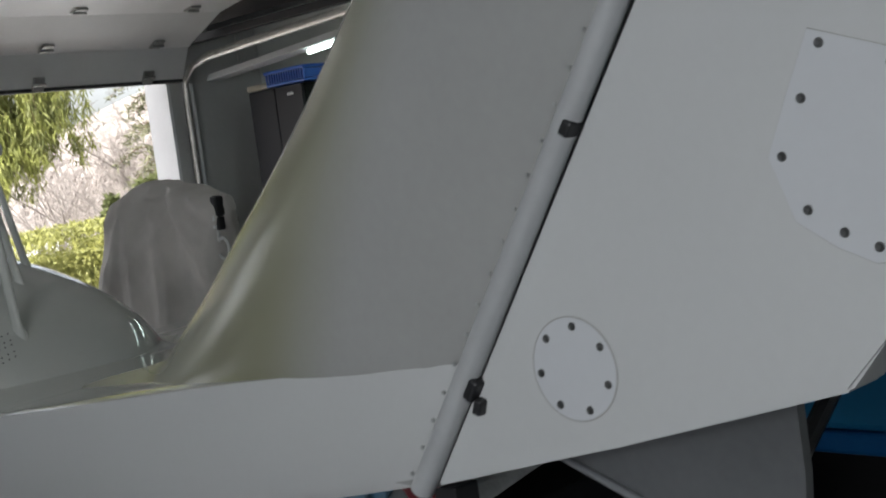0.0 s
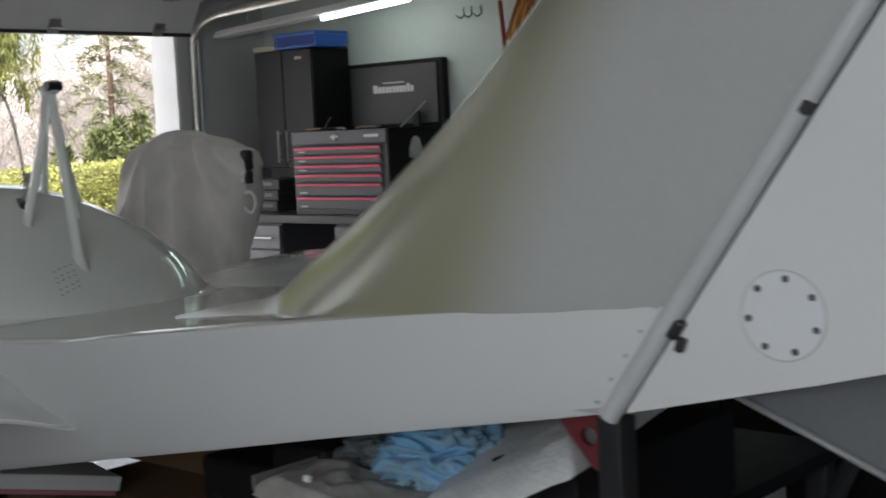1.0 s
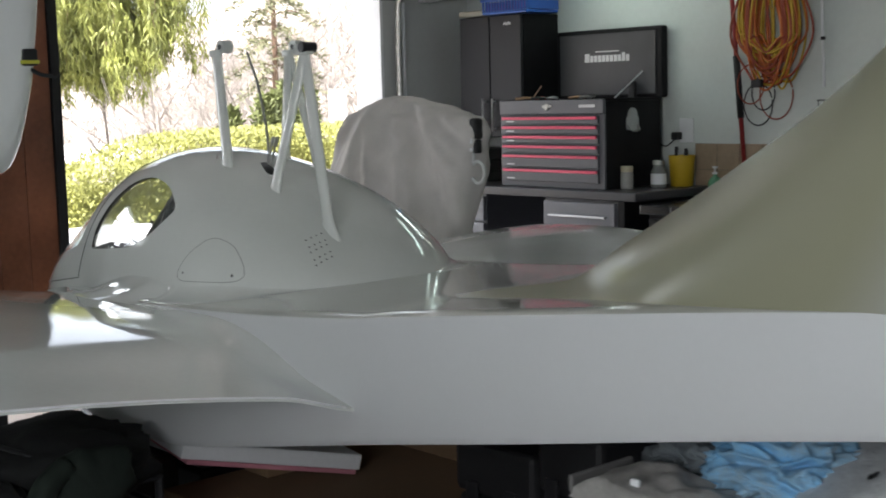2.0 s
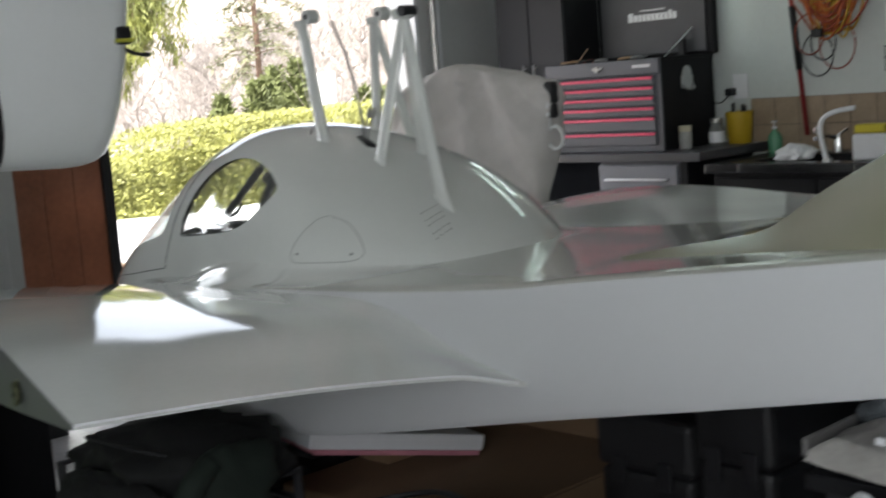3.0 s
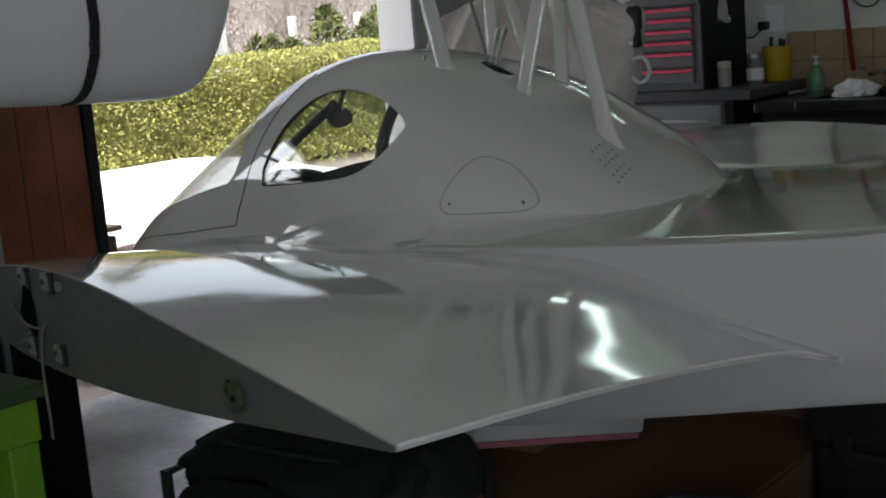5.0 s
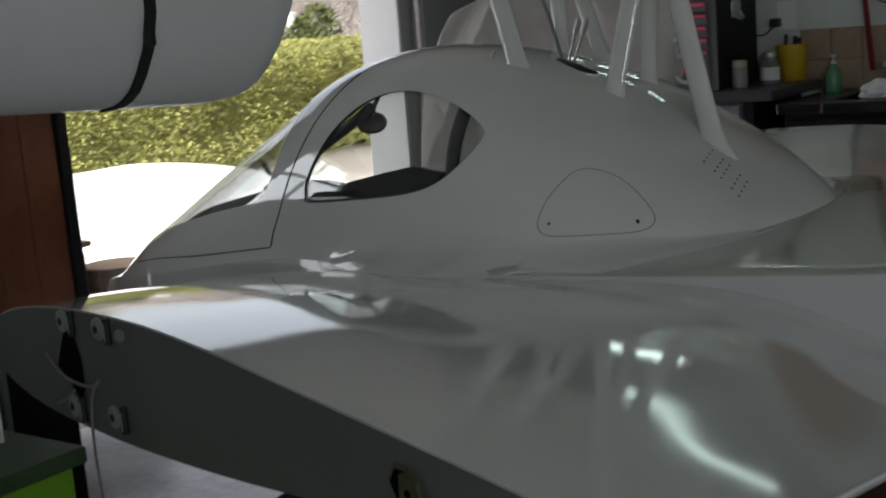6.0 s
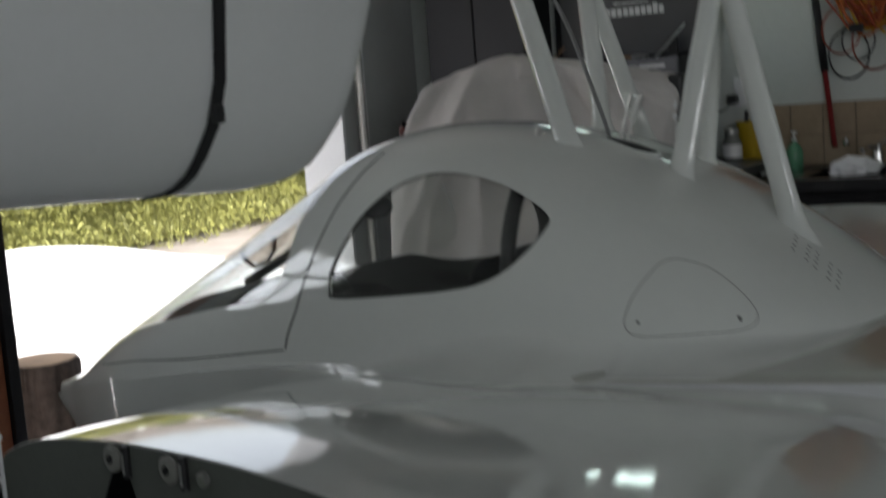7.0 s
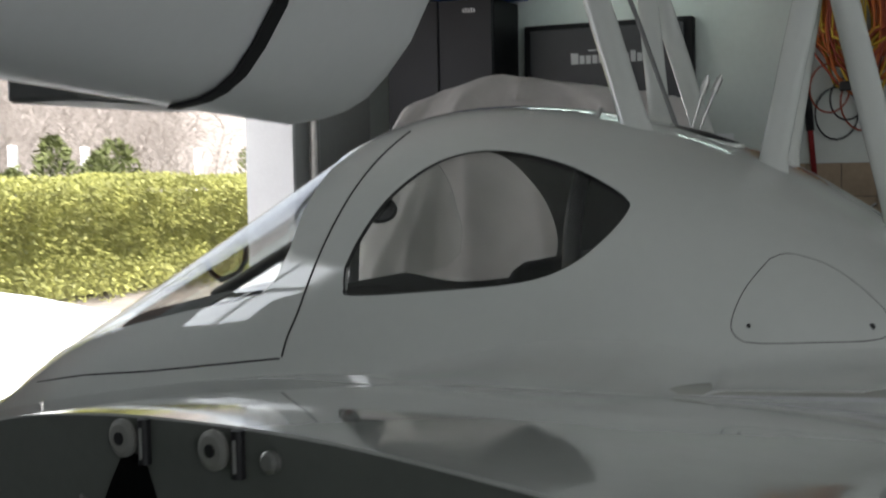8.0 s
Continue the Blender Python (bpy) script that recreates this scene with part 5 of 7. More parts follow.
BADGE = mat("pale_badge", (0.55, 0.56, 0.57), 0.4, metal=0.3)
chest = thing("tool_chest", "grey and black tool chest with red-trimmed drawers and its lid up", "tool chest", (-0.33, 0.21, 0.957))
part("body", boxed(-0.665, 0.0, 0.016, 0.415, 0.957, 1.366, 0.004), CHESTBLACK, chest, "black steel body")
part("front_frame", boxed(-0.667, 0.002, 0.002, 0.015, 0.957, 1.302, 0.002), GREYMETAL, chest, "grey front frame")
zs = [0.982, 1.050, 1.118, 1.164, 1.210, 1.256, 1.300]
for k in range(6):
    d = part("drawer", boxed(-0.640, -0.028, -0.010, 0.001, zs[k] + 0.003, zs[k + 1] - 0.003, 0.003), GREYMETAL, chest, "grey drawer front")
    part("handle", boxed(-0.638, -0.030, -0.024, -0.011, zs[k + 1] - 0.021, zs[k + 1] - 0.007, 0.004), RED, d, "full-width red drawer pull")
    part("handle_lip", boxed(-0.638, -0.030, -0.020, -0.011, zs[k + 1] - 0.0065, zs[k + 1] - 0.0035, 0.001), BLACK, d)
    if k != 2:
        part("label_bar", boxed(-0.615, -0.565, -0.0125, -0.0105, zs[k] + 0.012, zs[k] + 0.018), BADGE, d, "tiny pale plate")
tray_f = part("top_tray_front", boxed(-0.667, 0.002, -0.006, 0.014, 1.304, 1.372, 0.004), GREYMETAL, chest, "grey top tray front")
bm = bmesh.new()
turned(bm, [(0.016, 0), (0.016, 0.006), (0.010, 0.010)], seg=16, m=pose(-0.345, -0.006, 1.338, 90, 0, 0))
box(bm, -0.375, -0.315, -0.012, -0.006, 1.335, 1.347, 0.002)
part("lock", bm, STEEL, tray_f, "round lock with a key bar")
part("badge", boxed(-0.145, -0.045, -0.008, -0.0062, 1.334, 1.348, 0.001), BADGE, tray_f, "small pale badge")
for x0, x1 in ((-0.672, -0.650), (-0.012, 0.010)):
    part("rim", boxed(x0, x1, 0.015, 0.41, 1.360, 1.374, 0.003), CHESTBLACK, chest)
lid = part("lid", boxed(-0.672, 0.008, 0.418, 0.462, 1.372, 1.712, 0.010), CHESTBLACK, chest, "black raised lid")
part("lid_lining", boxed(-0.640, -0.026, 0.409, 0.417, 1.39, 1.690, 0.003), mat("lid_lining", (0.055, 0.055, 0.06), 0.45), lid, "dark grey lining")
for k in range(11):
    w = 0.030 if k == 0 else 0.0195
    x0 = -0.470 + k * 0.0255 + (0.010 if k else 0.0)
    part("logo_bar", boxed(x0, x0 + w, 0.4065, 0.4085, 1.552, 1.584 + (0.010 if k in (0, 9) else 0)), BADGE, lid)
part("logo_arc", boxed(-0.40, -0.25, 0.4065, 0.4085, 1.600, 1.605), BADGE, lid, "pale plain emblem bars")
bm = bmesh.new()
tube(bm, [(-0.20, 0.30, 1.365), (-0.10, 0.405, 1.50)], 0.004, 6)
part("lid_stay", bm, ALU, lid, "thin lid stay")
bm = bmesh.new()
box(bm, 0.0, 0.006, 0.155, 0.245, 1.225, 1.285, 0.004)
tube(bm, smooth_curve([(0.006, 0.165, 1.245), (0.02, 0.17, 1.225), (0.022, 0.20, 1.220), (0.02, 0.23, 1.225), (0.006, 0.235, 1.245)], 4), 0.005, 8)
turned(bm, [(0.036, 0.0), (0.036, 0.003), (0.03, 0.004)], seg=20, m=pose(0.002, 0.2, 1.292, 0, 90, 0))
part("side_grip", bm, ALU, chest, "bright steel side grip")
ODD = [mat("odd_%s" % n, c, 0.5) for n, c in (("tan", (0.35, 0.22, 0.12)), ("red", (0.35, 0.05, 0.04)), ("grey", (0.3, 0.3, 0.3)), ("dark", (0.03, 0.03, 0.03)))]
for k, (x, y, l, a, mi) in enumerate(((-0.56, 0.08, 0.12, 25, 0), (-0.47, 0.06, 0.07, 70, 3), (-0.50, 0.12, 0.10, 100, 1), (-0.25, 0.10, 0.09, 10, 0), (-0.18, 0.08, 0.06, 60, 2), (-0.40, 0.09, 0.10, 160, 2))):
    bm = bmesh.new()
    tube(bm, [(-l / 2, 0, 0), (0, 0, 0.004), (l / 2, 0, 0)], 0.008, 8, flat=0.8)
    tube(bm, [(l / 2 - 0.03, 0, 0.0), (l / 2 + 0.02, 0, 0.004)], 0.004, 6)
    bmesh.ops.transform(bm, matrix=pose(x, y, 1.380, 0, 0, a), verts=bm.verts)
    tagged(part("hand_tool", bm, ODD[mi], smooth=True), "small hand tool lying in the open chest tray", "tool", "tools in the chest tray")
bm = boxed(-0.165, -0.125, 0.37, 0.39, 1.372, 1.452, 0.004)
tagged(part("black_gauge", bm, BLACK), "small upright black gauge in the chest tray", "gauge")
bm = bmesh.new()
tube(bm, [(-0.60, 0.15, 1.37), (-0.50, 0.12, 1.44)], 0.003, 6)
tagged(part("thin_rod", bm, CUTWOOD), "thin rod sticking out of the chest tray", "rod")

bench = thing("workbench", "grey steel workbench with drawer units and a dark worktop", "workbench", (-0.6, 0.2, 0))
part("worktop", boxed(-1.36, 0.245, -0.075, WY - 0.002, 0.915, 0.956, 0.006), mat("dark_worktop", (0.055, 0.055, 0.06), 0.4), bench, "dark worktop")
for x0, x1 in ((-1.12, -0.735), (-0.335, 0.115)):
    unit = part("drawer_unit", boxed(x0, x1, -0.04, WY - 0.01, 0.02, 0.913, 0.004), GREYMETAL, bench, "grey drawer unit")
    for k in range(5):
        z1 = 0.900 - k * 0.13
        d = part("drawer", boxed(x0 + 0.006, x1 - 0.006, -0.060, -0.041, z1 - 0.122, z1, 0.004), DRAWER, unit, "grey drawer front")
        part("handle", boxed(x0 + 0.05, x1 - 0.05, -0.080, -0.061, z1 - 0.070, z1 - 0.060, 0.003), ALU, d, "bright bar handle")
part("back_panel", boxed(-0.73, -0.34, WY - 0.03, WY - 0.012, 0.02, 0.91), CHESTBLACK, bench)
part("end_panel", boxed(0.12, 0.16, -0.05, WY - 0.012, 0.0, 0.912, 0.003), CHESTBLACK, bench, "black end panel")

# stacked small trays between cabinet and bench
for k in range(3):
    part_tray = thing("parts_tray", "small dark parts tray stacked on the workbench", "tray", (-1.1, 0.2, 0.957 + k * 0.058), "stacked parts trays")
    part("tray", boxed(-1.20 + 0.01 * k, -0.93 + 0.012 * k, 0.10, 0.34, 0.957 + k * 0.058, 1.013 + k * 0.058, 0.006), mat("dark_tray", (0.06, 0.06, 0.058), 0.5), part_tray)
    part("label_strip", boxed(-1.18, -0.96, 0.096, 0.0995, 0.980 + k * 0.058, 0.997 + k * 0.058), mat("tray_label", (0.25, 0.25, 0.24), 0.6), part_tray)
bm = bmesh.new()
turned(bm, [(0.020, 0), (0.016, 0.10), (0.012, 0.16), (0.014, 0.20), (0.008, 0.215)], (-1.235, 0.05, 0.957), 14)
tagged(part("wood_file", bm, mat("dark_red_handle", (0.10, 0.02, 0.015), 0.5), smooth=True, angle=40), "dark red tool handle standing on the workbench", "tool")

counter = thing("sink_counter", "long black counter with an inset sink", "counter", (1.2, 0.2, 0))
part("base", boxed(0.262, 3.6, 0.0, WY - 0.002, 0.0, 0.86, 0.004), CHESTBLACK, counter, "black base units")
for k in range(4):
    part("door", boxed(0.27 + k * 0.5, 0.76 + k * 0.5, -0.018, -0.001, 0.06, 0.84, 0.005), CHESTBLACK, counter)
bm = bmesh.new()
box(bm, 0.252, 0.42, -0.06, WY - 0.013, 0.862, 0.905, 0.006)
box(bm, 0.95, 3.62, -0.06, WY - 0.013, 0.862, 0.905, 0.006)
box(bm, 0.42, 0.95, -0.06, 0.02, 0.862, 0.905, 0.006)
box(bm, 0.42, 0.95, 0.38, WY - 0.013, 0.862, 0.905, 0.006)
part("top", bm, COUNTER, counter, "glossy black countertop")
bm = bmesh.new()
for a in ((0.42, 0.95, 0.02, 0.03, 0.74, 0.900), (0.42, 0.95, 0.37, 0.38, 0.74, 0.900), (0.42, 0.43, 0.03, 0.37, 0.74, 0.900), (0.94, 0.95, 0.03, 0.37, 0.74, 0.900), (0.42, 0.95, 0.02, 0.38, 0.732, 0.74)):
    box(bm, *a)
part("basin", bm, COUNTER, counter, "black sink basin")
splash = tagged(part("trim_backsplash", boxed(0.16, 3.6, WY - 0.012, WY - 0.001, 0.906, 1.152, 0.002), mat("tile_grout", (0.20, 0.16, 0.12), 0.8)), "tan tiled backsplash behind the counter", "backsplash", kind="structure")
tile_me = None
for r_ in range(2):
    for c_ in range(20):
        x0 = 0.165 + c_ * 0.124
        if tile_me is None:
            t_ob = part("tile", boxed(0, 0.120, -0.005, 0.0, 0, 0.119, 0.002, 1), TILE, splash)
            tile_me = t_ob.data
        else:
            t_ob = new("tile", tile_me)
            t_ob.parent = splash
        t_ob.location = (x0, WY - 0.0125, 0.910 + r_ * 0.122)

# taps and things at the sink
tap = thing("gooseneck_hose", "white gooseneck spout over the sink", "tap", (0.80, -0.03, 0.905))
bm = bmesh.new()
tube(bm, smooth_curve([(0.815, -0.02, 0.905), (0.80, -0.025, 0.97), (0.793, -0.03, 1.033), (0.81, -0.03, 1.08), (0.86, -0.02, 1.105), (0.93, 0.0, 1.115)], 6), 0.010, 10)
part("spout", bm, WHITETRIM, tap, "bent white hose", smooth=True)
part("base", turned(bmesh.new(), [(0.02, 0), (0.018, 0.012), (0.011, 0.016)], (0.815, -0.02, 0.905), 14), STEEL, tap)
tap2 = thing("mixer_tap", "chrome mixer tap behind the sink", "tap", (0.62, 0.42, 0.905))
CHROME = mat("chrome", (0.7, 0.7, 0.7), 0.12, metal=1.0, var=0.05)
bm = bmesh.new()
turned(bm, [(0.022, 0), (0.02, 0.05), (0.016, 0.075)], (0.62, 0.42, 0.905), 14)
tube(bm, [(0.62, 0.42, 0.965), (0.60, 0.36, 0.985), (0.59, 0.28, 0.975)], 0.010, 8)
part("body", bm, CHROME, tap2, smooth=True, angle=40)
bm = bmesh.new()
tube(bm, [(0.62, 0.42, 0.98), (0.66, 0.43, 1.005)], 0.007, 8)
part("lever", bm, CHROME, tap2)
part("valve", turned(bmesh.new(), [(0.012, 0), (0.012, 0.02), (0.006, 0.03)], (0.50, 0.44, 0.985), 10), CHROME, tap2)
brush = thing("hand_brush", "red hand brush with a black handle standing on the bench", "brush", (-1.345, 0.25, 0.957))
bm = bmesh.new()
rings = [[(-1.345 + w * math.cos(a), 0.25 + 0.016 * math.sin(a), z) for a in arange(0, 2 * math.pi, 15)[:-1]] for z, w in ((0.957, 0.036), (0.975, 0.034), (1.01, 0.022), (1.05, 0.014))]
part("head", loft(bm, rings), mat("dull_red_plastic", (0.22, 0.022, 0.02), 0.45, var=0.15), brush, "flared dull red head", smooth=True, angle=50)
bm = bmesh.new()
tube(bm, [(-1.345, 0.25, 1.045), (-1.343, 0.25, 1.11), (-1.34, 0.25, 1.185)], 0.0125, 10)
part("handle", bm, BLACK, brush, smooth=True, angle=50)
soap = thing("soap_bottle", "pale green pump soap bottle on the counter", "bottle", (0.308, 0.42, 0.905))
part("bottle", turned(bmesh.new(), [(0.028, 0), (0.032, 0.01), (0.032, 0.07), (0.022, 0.09), (0.010, 0.1), (0.010, 0.108)], (0.308, 0.42, 0.905), 18), mat("green_soap", (0.12, 0.34, 0.20), 0.25), soap, smooth=True, angle=50)
part("pump", turned(bmesh.new(), [(0.012, 0.108), (0.012, 0.118), (0.004, 0.12), (0.004, 0.135), (0.012, 0.137), (0.012, 0.145)], (0.308, 0.42, 0.905), 12), WHITETRIM, soap)
cup = thing("tool_cup", "yellow plastic cup holding tools", "cup", (0.165, 0.36, 0.957))
part("cup", turned(bmesh.new(), [(0.048, 0), (0.052, 0.004), (0.062, 0.140), (0.062, 0.145), (0.058, 0.145), (0.05, 0.02)], (0.165, 0.36, 0.957), 22), mat("yellow_plastic", (0.50, 0.34, 0.02), 0.45), cup, smooth=True, angle=50)
for x, y, h in ((0.14, 0.34, 0.185), (0.17, 0.37, 0.165), (0.19, 0.35, 0.17), (0.16, 0.385, 0.175)):
    bm = bmesh.new()
    tube(bm, [(x, y, 0.98), (x + 0.01, y, 0.957 + h)], 0.008, 8)
    part("handle", bm, BLACK, cup)
jar = thing("white_cap_jar", "clear jar with a cream screw cap", "jar", (0.024, 0.10, 0.957))
part("body", turned(bmesh.new(), [(0.027, 0), (0.029, 0.006), (0.029, 0.07), (0.024, 0.078)], (0.05, 0.10, 0.957), 18), mat("cloudy_jar", (0.36, 0.36, 0.34), 0.3), jar, smooth=True, angle=50)
part("cap", turned(bmesh.new(), [(0.028, 0.078), (0.029, 0.08), (0.029, 0.102), (0.026, 0.105)], (0.05, 0.10, 0.957), 18), mat("cream_cap", (0.62, 0.58, 0.42), 0.5), jar)
jar2 = thing("glass_jar", "clear glass jar with a paper label", "jar", (0.10, 0.26, 0.957))
part("body", turned(bmesh.new(), [(0.034, 0), (0.036, 0.006), (0.036, 0.075), (0.026, 0.092), (0.026, 0.105)], (0.115, 0.25, 0.957), 20), mat("grey_glass", (0.20, 0.21, 0.20), 0.12), jar2, smooth=True, angle=50)
part("label", turned(bmesh.new(), [(0.0365, 0.015), (0.0368, 0.02), (0.0368, 0.06), (0.0365, 0.065)], (0.115, 0.25, 0.957), 20), WHITETRIM, jar2)
part("lid", turned(bmesh.new(), [(0.028, 0.105), (0.028, 0.122), (0.024, 0.125)], (0.115, 0.25, 0.957), 18), STEEL, jar2)
outlet = thing("wall_outlet", "white wall outlet with a black plug", "outlet", (0.09, WY, 1.2))
part("plate", boxed(0.065, 0.145, WY - 0.008, WY - 0.001, 1.155, 1.27, 0.003), WHITETRIM, outlet)
part("plug", boxed(0.045, 0.085, WY - 0.05, WY - 0.009, 1.17, 1.205, 0.006), BLACK, outlet, "black plug")
bm = bmesh.new()
tube(bm, smooth_curve([(0.06, WY - 0.04, 1.17), (0.02, WY - 0.05, 1.14), (-0.03, WY - 0.04, 1.15), (-0.06, WY - 0.03, 1.16)], 5), 0.003, 6)
part("cord", bm, BLACK, outlet)
bag = bmesh.new()
bmesh.ops.create_icosphere(bag, subdivisions=3, radius=1.0)
for v in bag.verts:
    k = 1 + 0.35 * noise.noise(v.co * 2.2) + 0.15 * noise.noise(v.co * 5)
    v.co = Vector((0.60 + v.co.x * 0.085 * k, 0.10 + v.co.y * 0.07 * k, max(0.9055, 0.925 + v.co.z * 0.045 * k)))
tagged(part("crumpled_cloth", bag, WHITETRIM), "crumpled white cloth beside the sink", "cloth")
tub = thing("white_tub", "white plastic tub with sponges beside the sink", "tub", (1.0, 0.1, 0.905))
part("tub", boxed(0.90, 1.15, 0.02, 0.22, 0.9055, 1.01, 0.01), WHITETRIM, tub)
part("yellow_sponge", boxed(0.90, 1.03, 0.04, 0.12, 1.011, 1.045, 0.008), mat("yellow_sponge", (0.62, 0.52, 0.05), 0.9), tub, "yellow sponge")
part("red_ball", turned(bmesh.new(), [(0.004, 0), (0.02, 0.008), (0.024, 0.022), (0.018, 0.038), (0.004, 0.044)], (1.00, 0.16, 1.011), 14), RED, tub, "small red ball", smooth=True)
bottle = thing("blue_bottle", "blue spray bottle on the counter", "bottle", (1.0, 0.4, 0.905))
part("body", turned(bmesh.new(), [(0.04, 0), (0.042, 0.02), (0.042, 0.2), (0.02, 0.26), (0.016, 0.3)], (1.02, 0.38, 0.905), 16), mat("blue_bottle", (0.02, 0.07, 0.22), 0.3), bottle, smooth=True, angle=50)
part("trigger", boxed(0.98, 1.05, 0.365, 0.395, 1.205, 1.25, 0.006), BLACK, bottle)

# cords and poles on the wall
hooks = thing("wall_hook", "thin black double hook screwed to the wall", "hook", (0.15, WY, 1.93))
for x in (0.115, 0.165, 0.225):
    bm = bmesh.new()
    tube(bm, smooth_curve([(x, WY - 0.001, 1.945), (x + 0.02, WY - 0.03, 1.93), (x + 0.03, WY - 0.04, 1.905), (x + 0.01, WY - 0.045, 1.89), (x - 0.015, WY - 0.045, 1.905)], 5), 0.004, 6)
    part("hook", bm, BLACK, hooks)
coil = thing("cord_coil", "bundle of orange and yellow extension cords hung on the wall", "cord", (0.55, WY - 0.06, 1.95))
ORANGE = mat("orange_cord", (0.48, 0.12, 0.02), 0.5, var=0.15)
YELLOW = mat("yellow_cord", (0.55, 0.36, 0.03), 0.5, var=0.15)
REDCORD = mat("red_brown_cord", (0.30, 0.05, 0.02), 0.5, var=0.15)
crnd = random.Random(2)
for k in range(46):
    w, bot = crnd.uniform(0.05, 0.15), crnd.uniform(1.40, 1.58)
    cx, yy = 0.60 + crnd.gauss(0, 0.028), WY - crnd.uniform(0.015, 0.09)
    pts = [(cx - 0.02 * w, yy, 2.02), (cx - w * 0.75, yy - 0.01, 1.82), (cx - w, yy, 1.64), (cx - w * 0.6, yy, bot + 0.05), (cx, yy, bot), (cx + w * 0.6, yy, bot + 0.05), (cx + w, yy, 1.64), (cx + w * 0.75, yy - 0.01, 1.82), (cx + 0.02 * w, yy, 2.02)]
    pts = [(x + crnd.gauss(0, 0.008), y, z + crnd.gauss(0, 0.008)) for x, y, z in pts]
    bm = bmesh.new()
    tube(bm, smooth_curve(pts, 5), 0.0050, 6)
    part("cord", bm, (ORANGE, REDCORD, ORANGE, YELLOW)[k % 4] if cx < 0.61 else (YELLOW, ORANGE, YELLOW, REDCORD)[k % 4], coil, smooth=True)
for k, (cx, cz, r_) in enumerate(((0.52, 1.33, 0.075), (0.62, 1.37, 0.085), (0.56, 1.38, 0.06), (0.50, 1.42, 0.07))):
    bm = bmesh.new()
    tube(bm, [(cx + r_ * math.cos(a), WY - 0.03 - 0.01 * k, cz + r_ * 1.25 * math.sin(a)) for a in arange(0.3, 6.5, 22)], 0.0035, 6)
    part("loose_loop", bm, (BLACK, REDCORD)[k % 2], coil, "loose dark loop", smooth=True)
part("plug", boxed(0.54, 0.59, WY - 0.12, WY - 0.09, 1.405, 1.44, 0.006), BLACK, coil, "black cord plug")
pole = thing("red_pole", "red pole with a black grip hung upright on the wall", "pole", (0.41, WY, 1.0))
bm = bmesh.new()
tube(bm, [(0.365, WY - 0.03, 1.95), (0.455, WY - 0.03, 0.98)], 0.0105, 10)
part("shaft", bm, mat("red_shaft", (0.30, 0.03, 0.03), 0.4), pole, "red shaft", smooth=True)
bm = bmesh.new()
tube(bm, [(0.402, WY - 0.03, 1.55), (0.428, WY - 0.03, 1.27)], 0.0150, 10)
part("grip", bm, BLACK, pole, "black grip", smooth=True)
rod = thing("white_rod", "white rod hung upright on the wall", "rod", (0.84, WY, 1.4))
bm = bmesh.new()
tube(bm, [(0.82, WY - 0.02, 1.98), (0.845, WY - 0.02, 1.40)], 0.006, 8)
part("shaft", bm, WHITETRIM, rod)
part("ferrule", boxed(0.829, 0.845, WY - 0.028, WY - 0.012, 1.60, 1.615, 0.002), BLACK, rod)
rack = thing("wire_rack", "small black wire rack on the wall", "rack", (0.95, WY - 0.08, 1.3))
bm = bmesh.new()
for z in (1.25, 1.30, 1.345):
    tube(bm, [(0.88, WY - 0.002, z), (0.88, WY - 0.13, z), (1.16, WY - 0.13, z), (1.16, WY - 0.002, z)], 0.003, 6)
for k in range(12):
    x = 0.885 + k * 0.025
    tube(bm, [(x, WY - 0.002, 1.25), (x, WY - 0.13, 1.25), (x, WY - 0.13, 1.345)], 0.002, 5)
part("wires", bm, BLACK, rack)
part("bottle", turned(bmesh.new(), [(0.025, 0), (0.025, 0.07), (0.012, 0.09), (0.012, 0.1)], (0.97, WY - 0.07, 1.255), 14), mat("rack_bottle", (0.04, 0.04, 0.05), 0.4), rack, smooth=True, angle=50)

# ======================= covered machine =======================
cover = thing("machine_cover", "loose grey fabric cover draped over a tall machine", "cover", (-0.05, -1.12, 0))
bm = bmesh.new()
rings = []
TOPLINE = curve1([(-0.60, 1.325), (-0.42, 1.336), (-0.30, 1.365), (-0.22, 1.388), (-0.15, 1.402), (-0.08, 1.394), (0.10, 1.366), (0.30, 1.332), (0.44, 1.308)])
RIDGE_Y = curve1([(-0.60, -1.13), (-0.42, -1.12), (-0.15, -1.085), (0.10, -1.12), (0.44, -1.172)])
LEFTLINE = curve1([(0.0, -0.555), (0.43, -0.55), (0.70, -0.50), (0.88, -0.455), (1.0, -0.41)])
RIGHTLINE = curve1([(0.0, 0.29), (0.20, 0.325), (0.50, 0.375), (0.70, 0.40), (0.93, 0.428), (1.0, 0.42)])
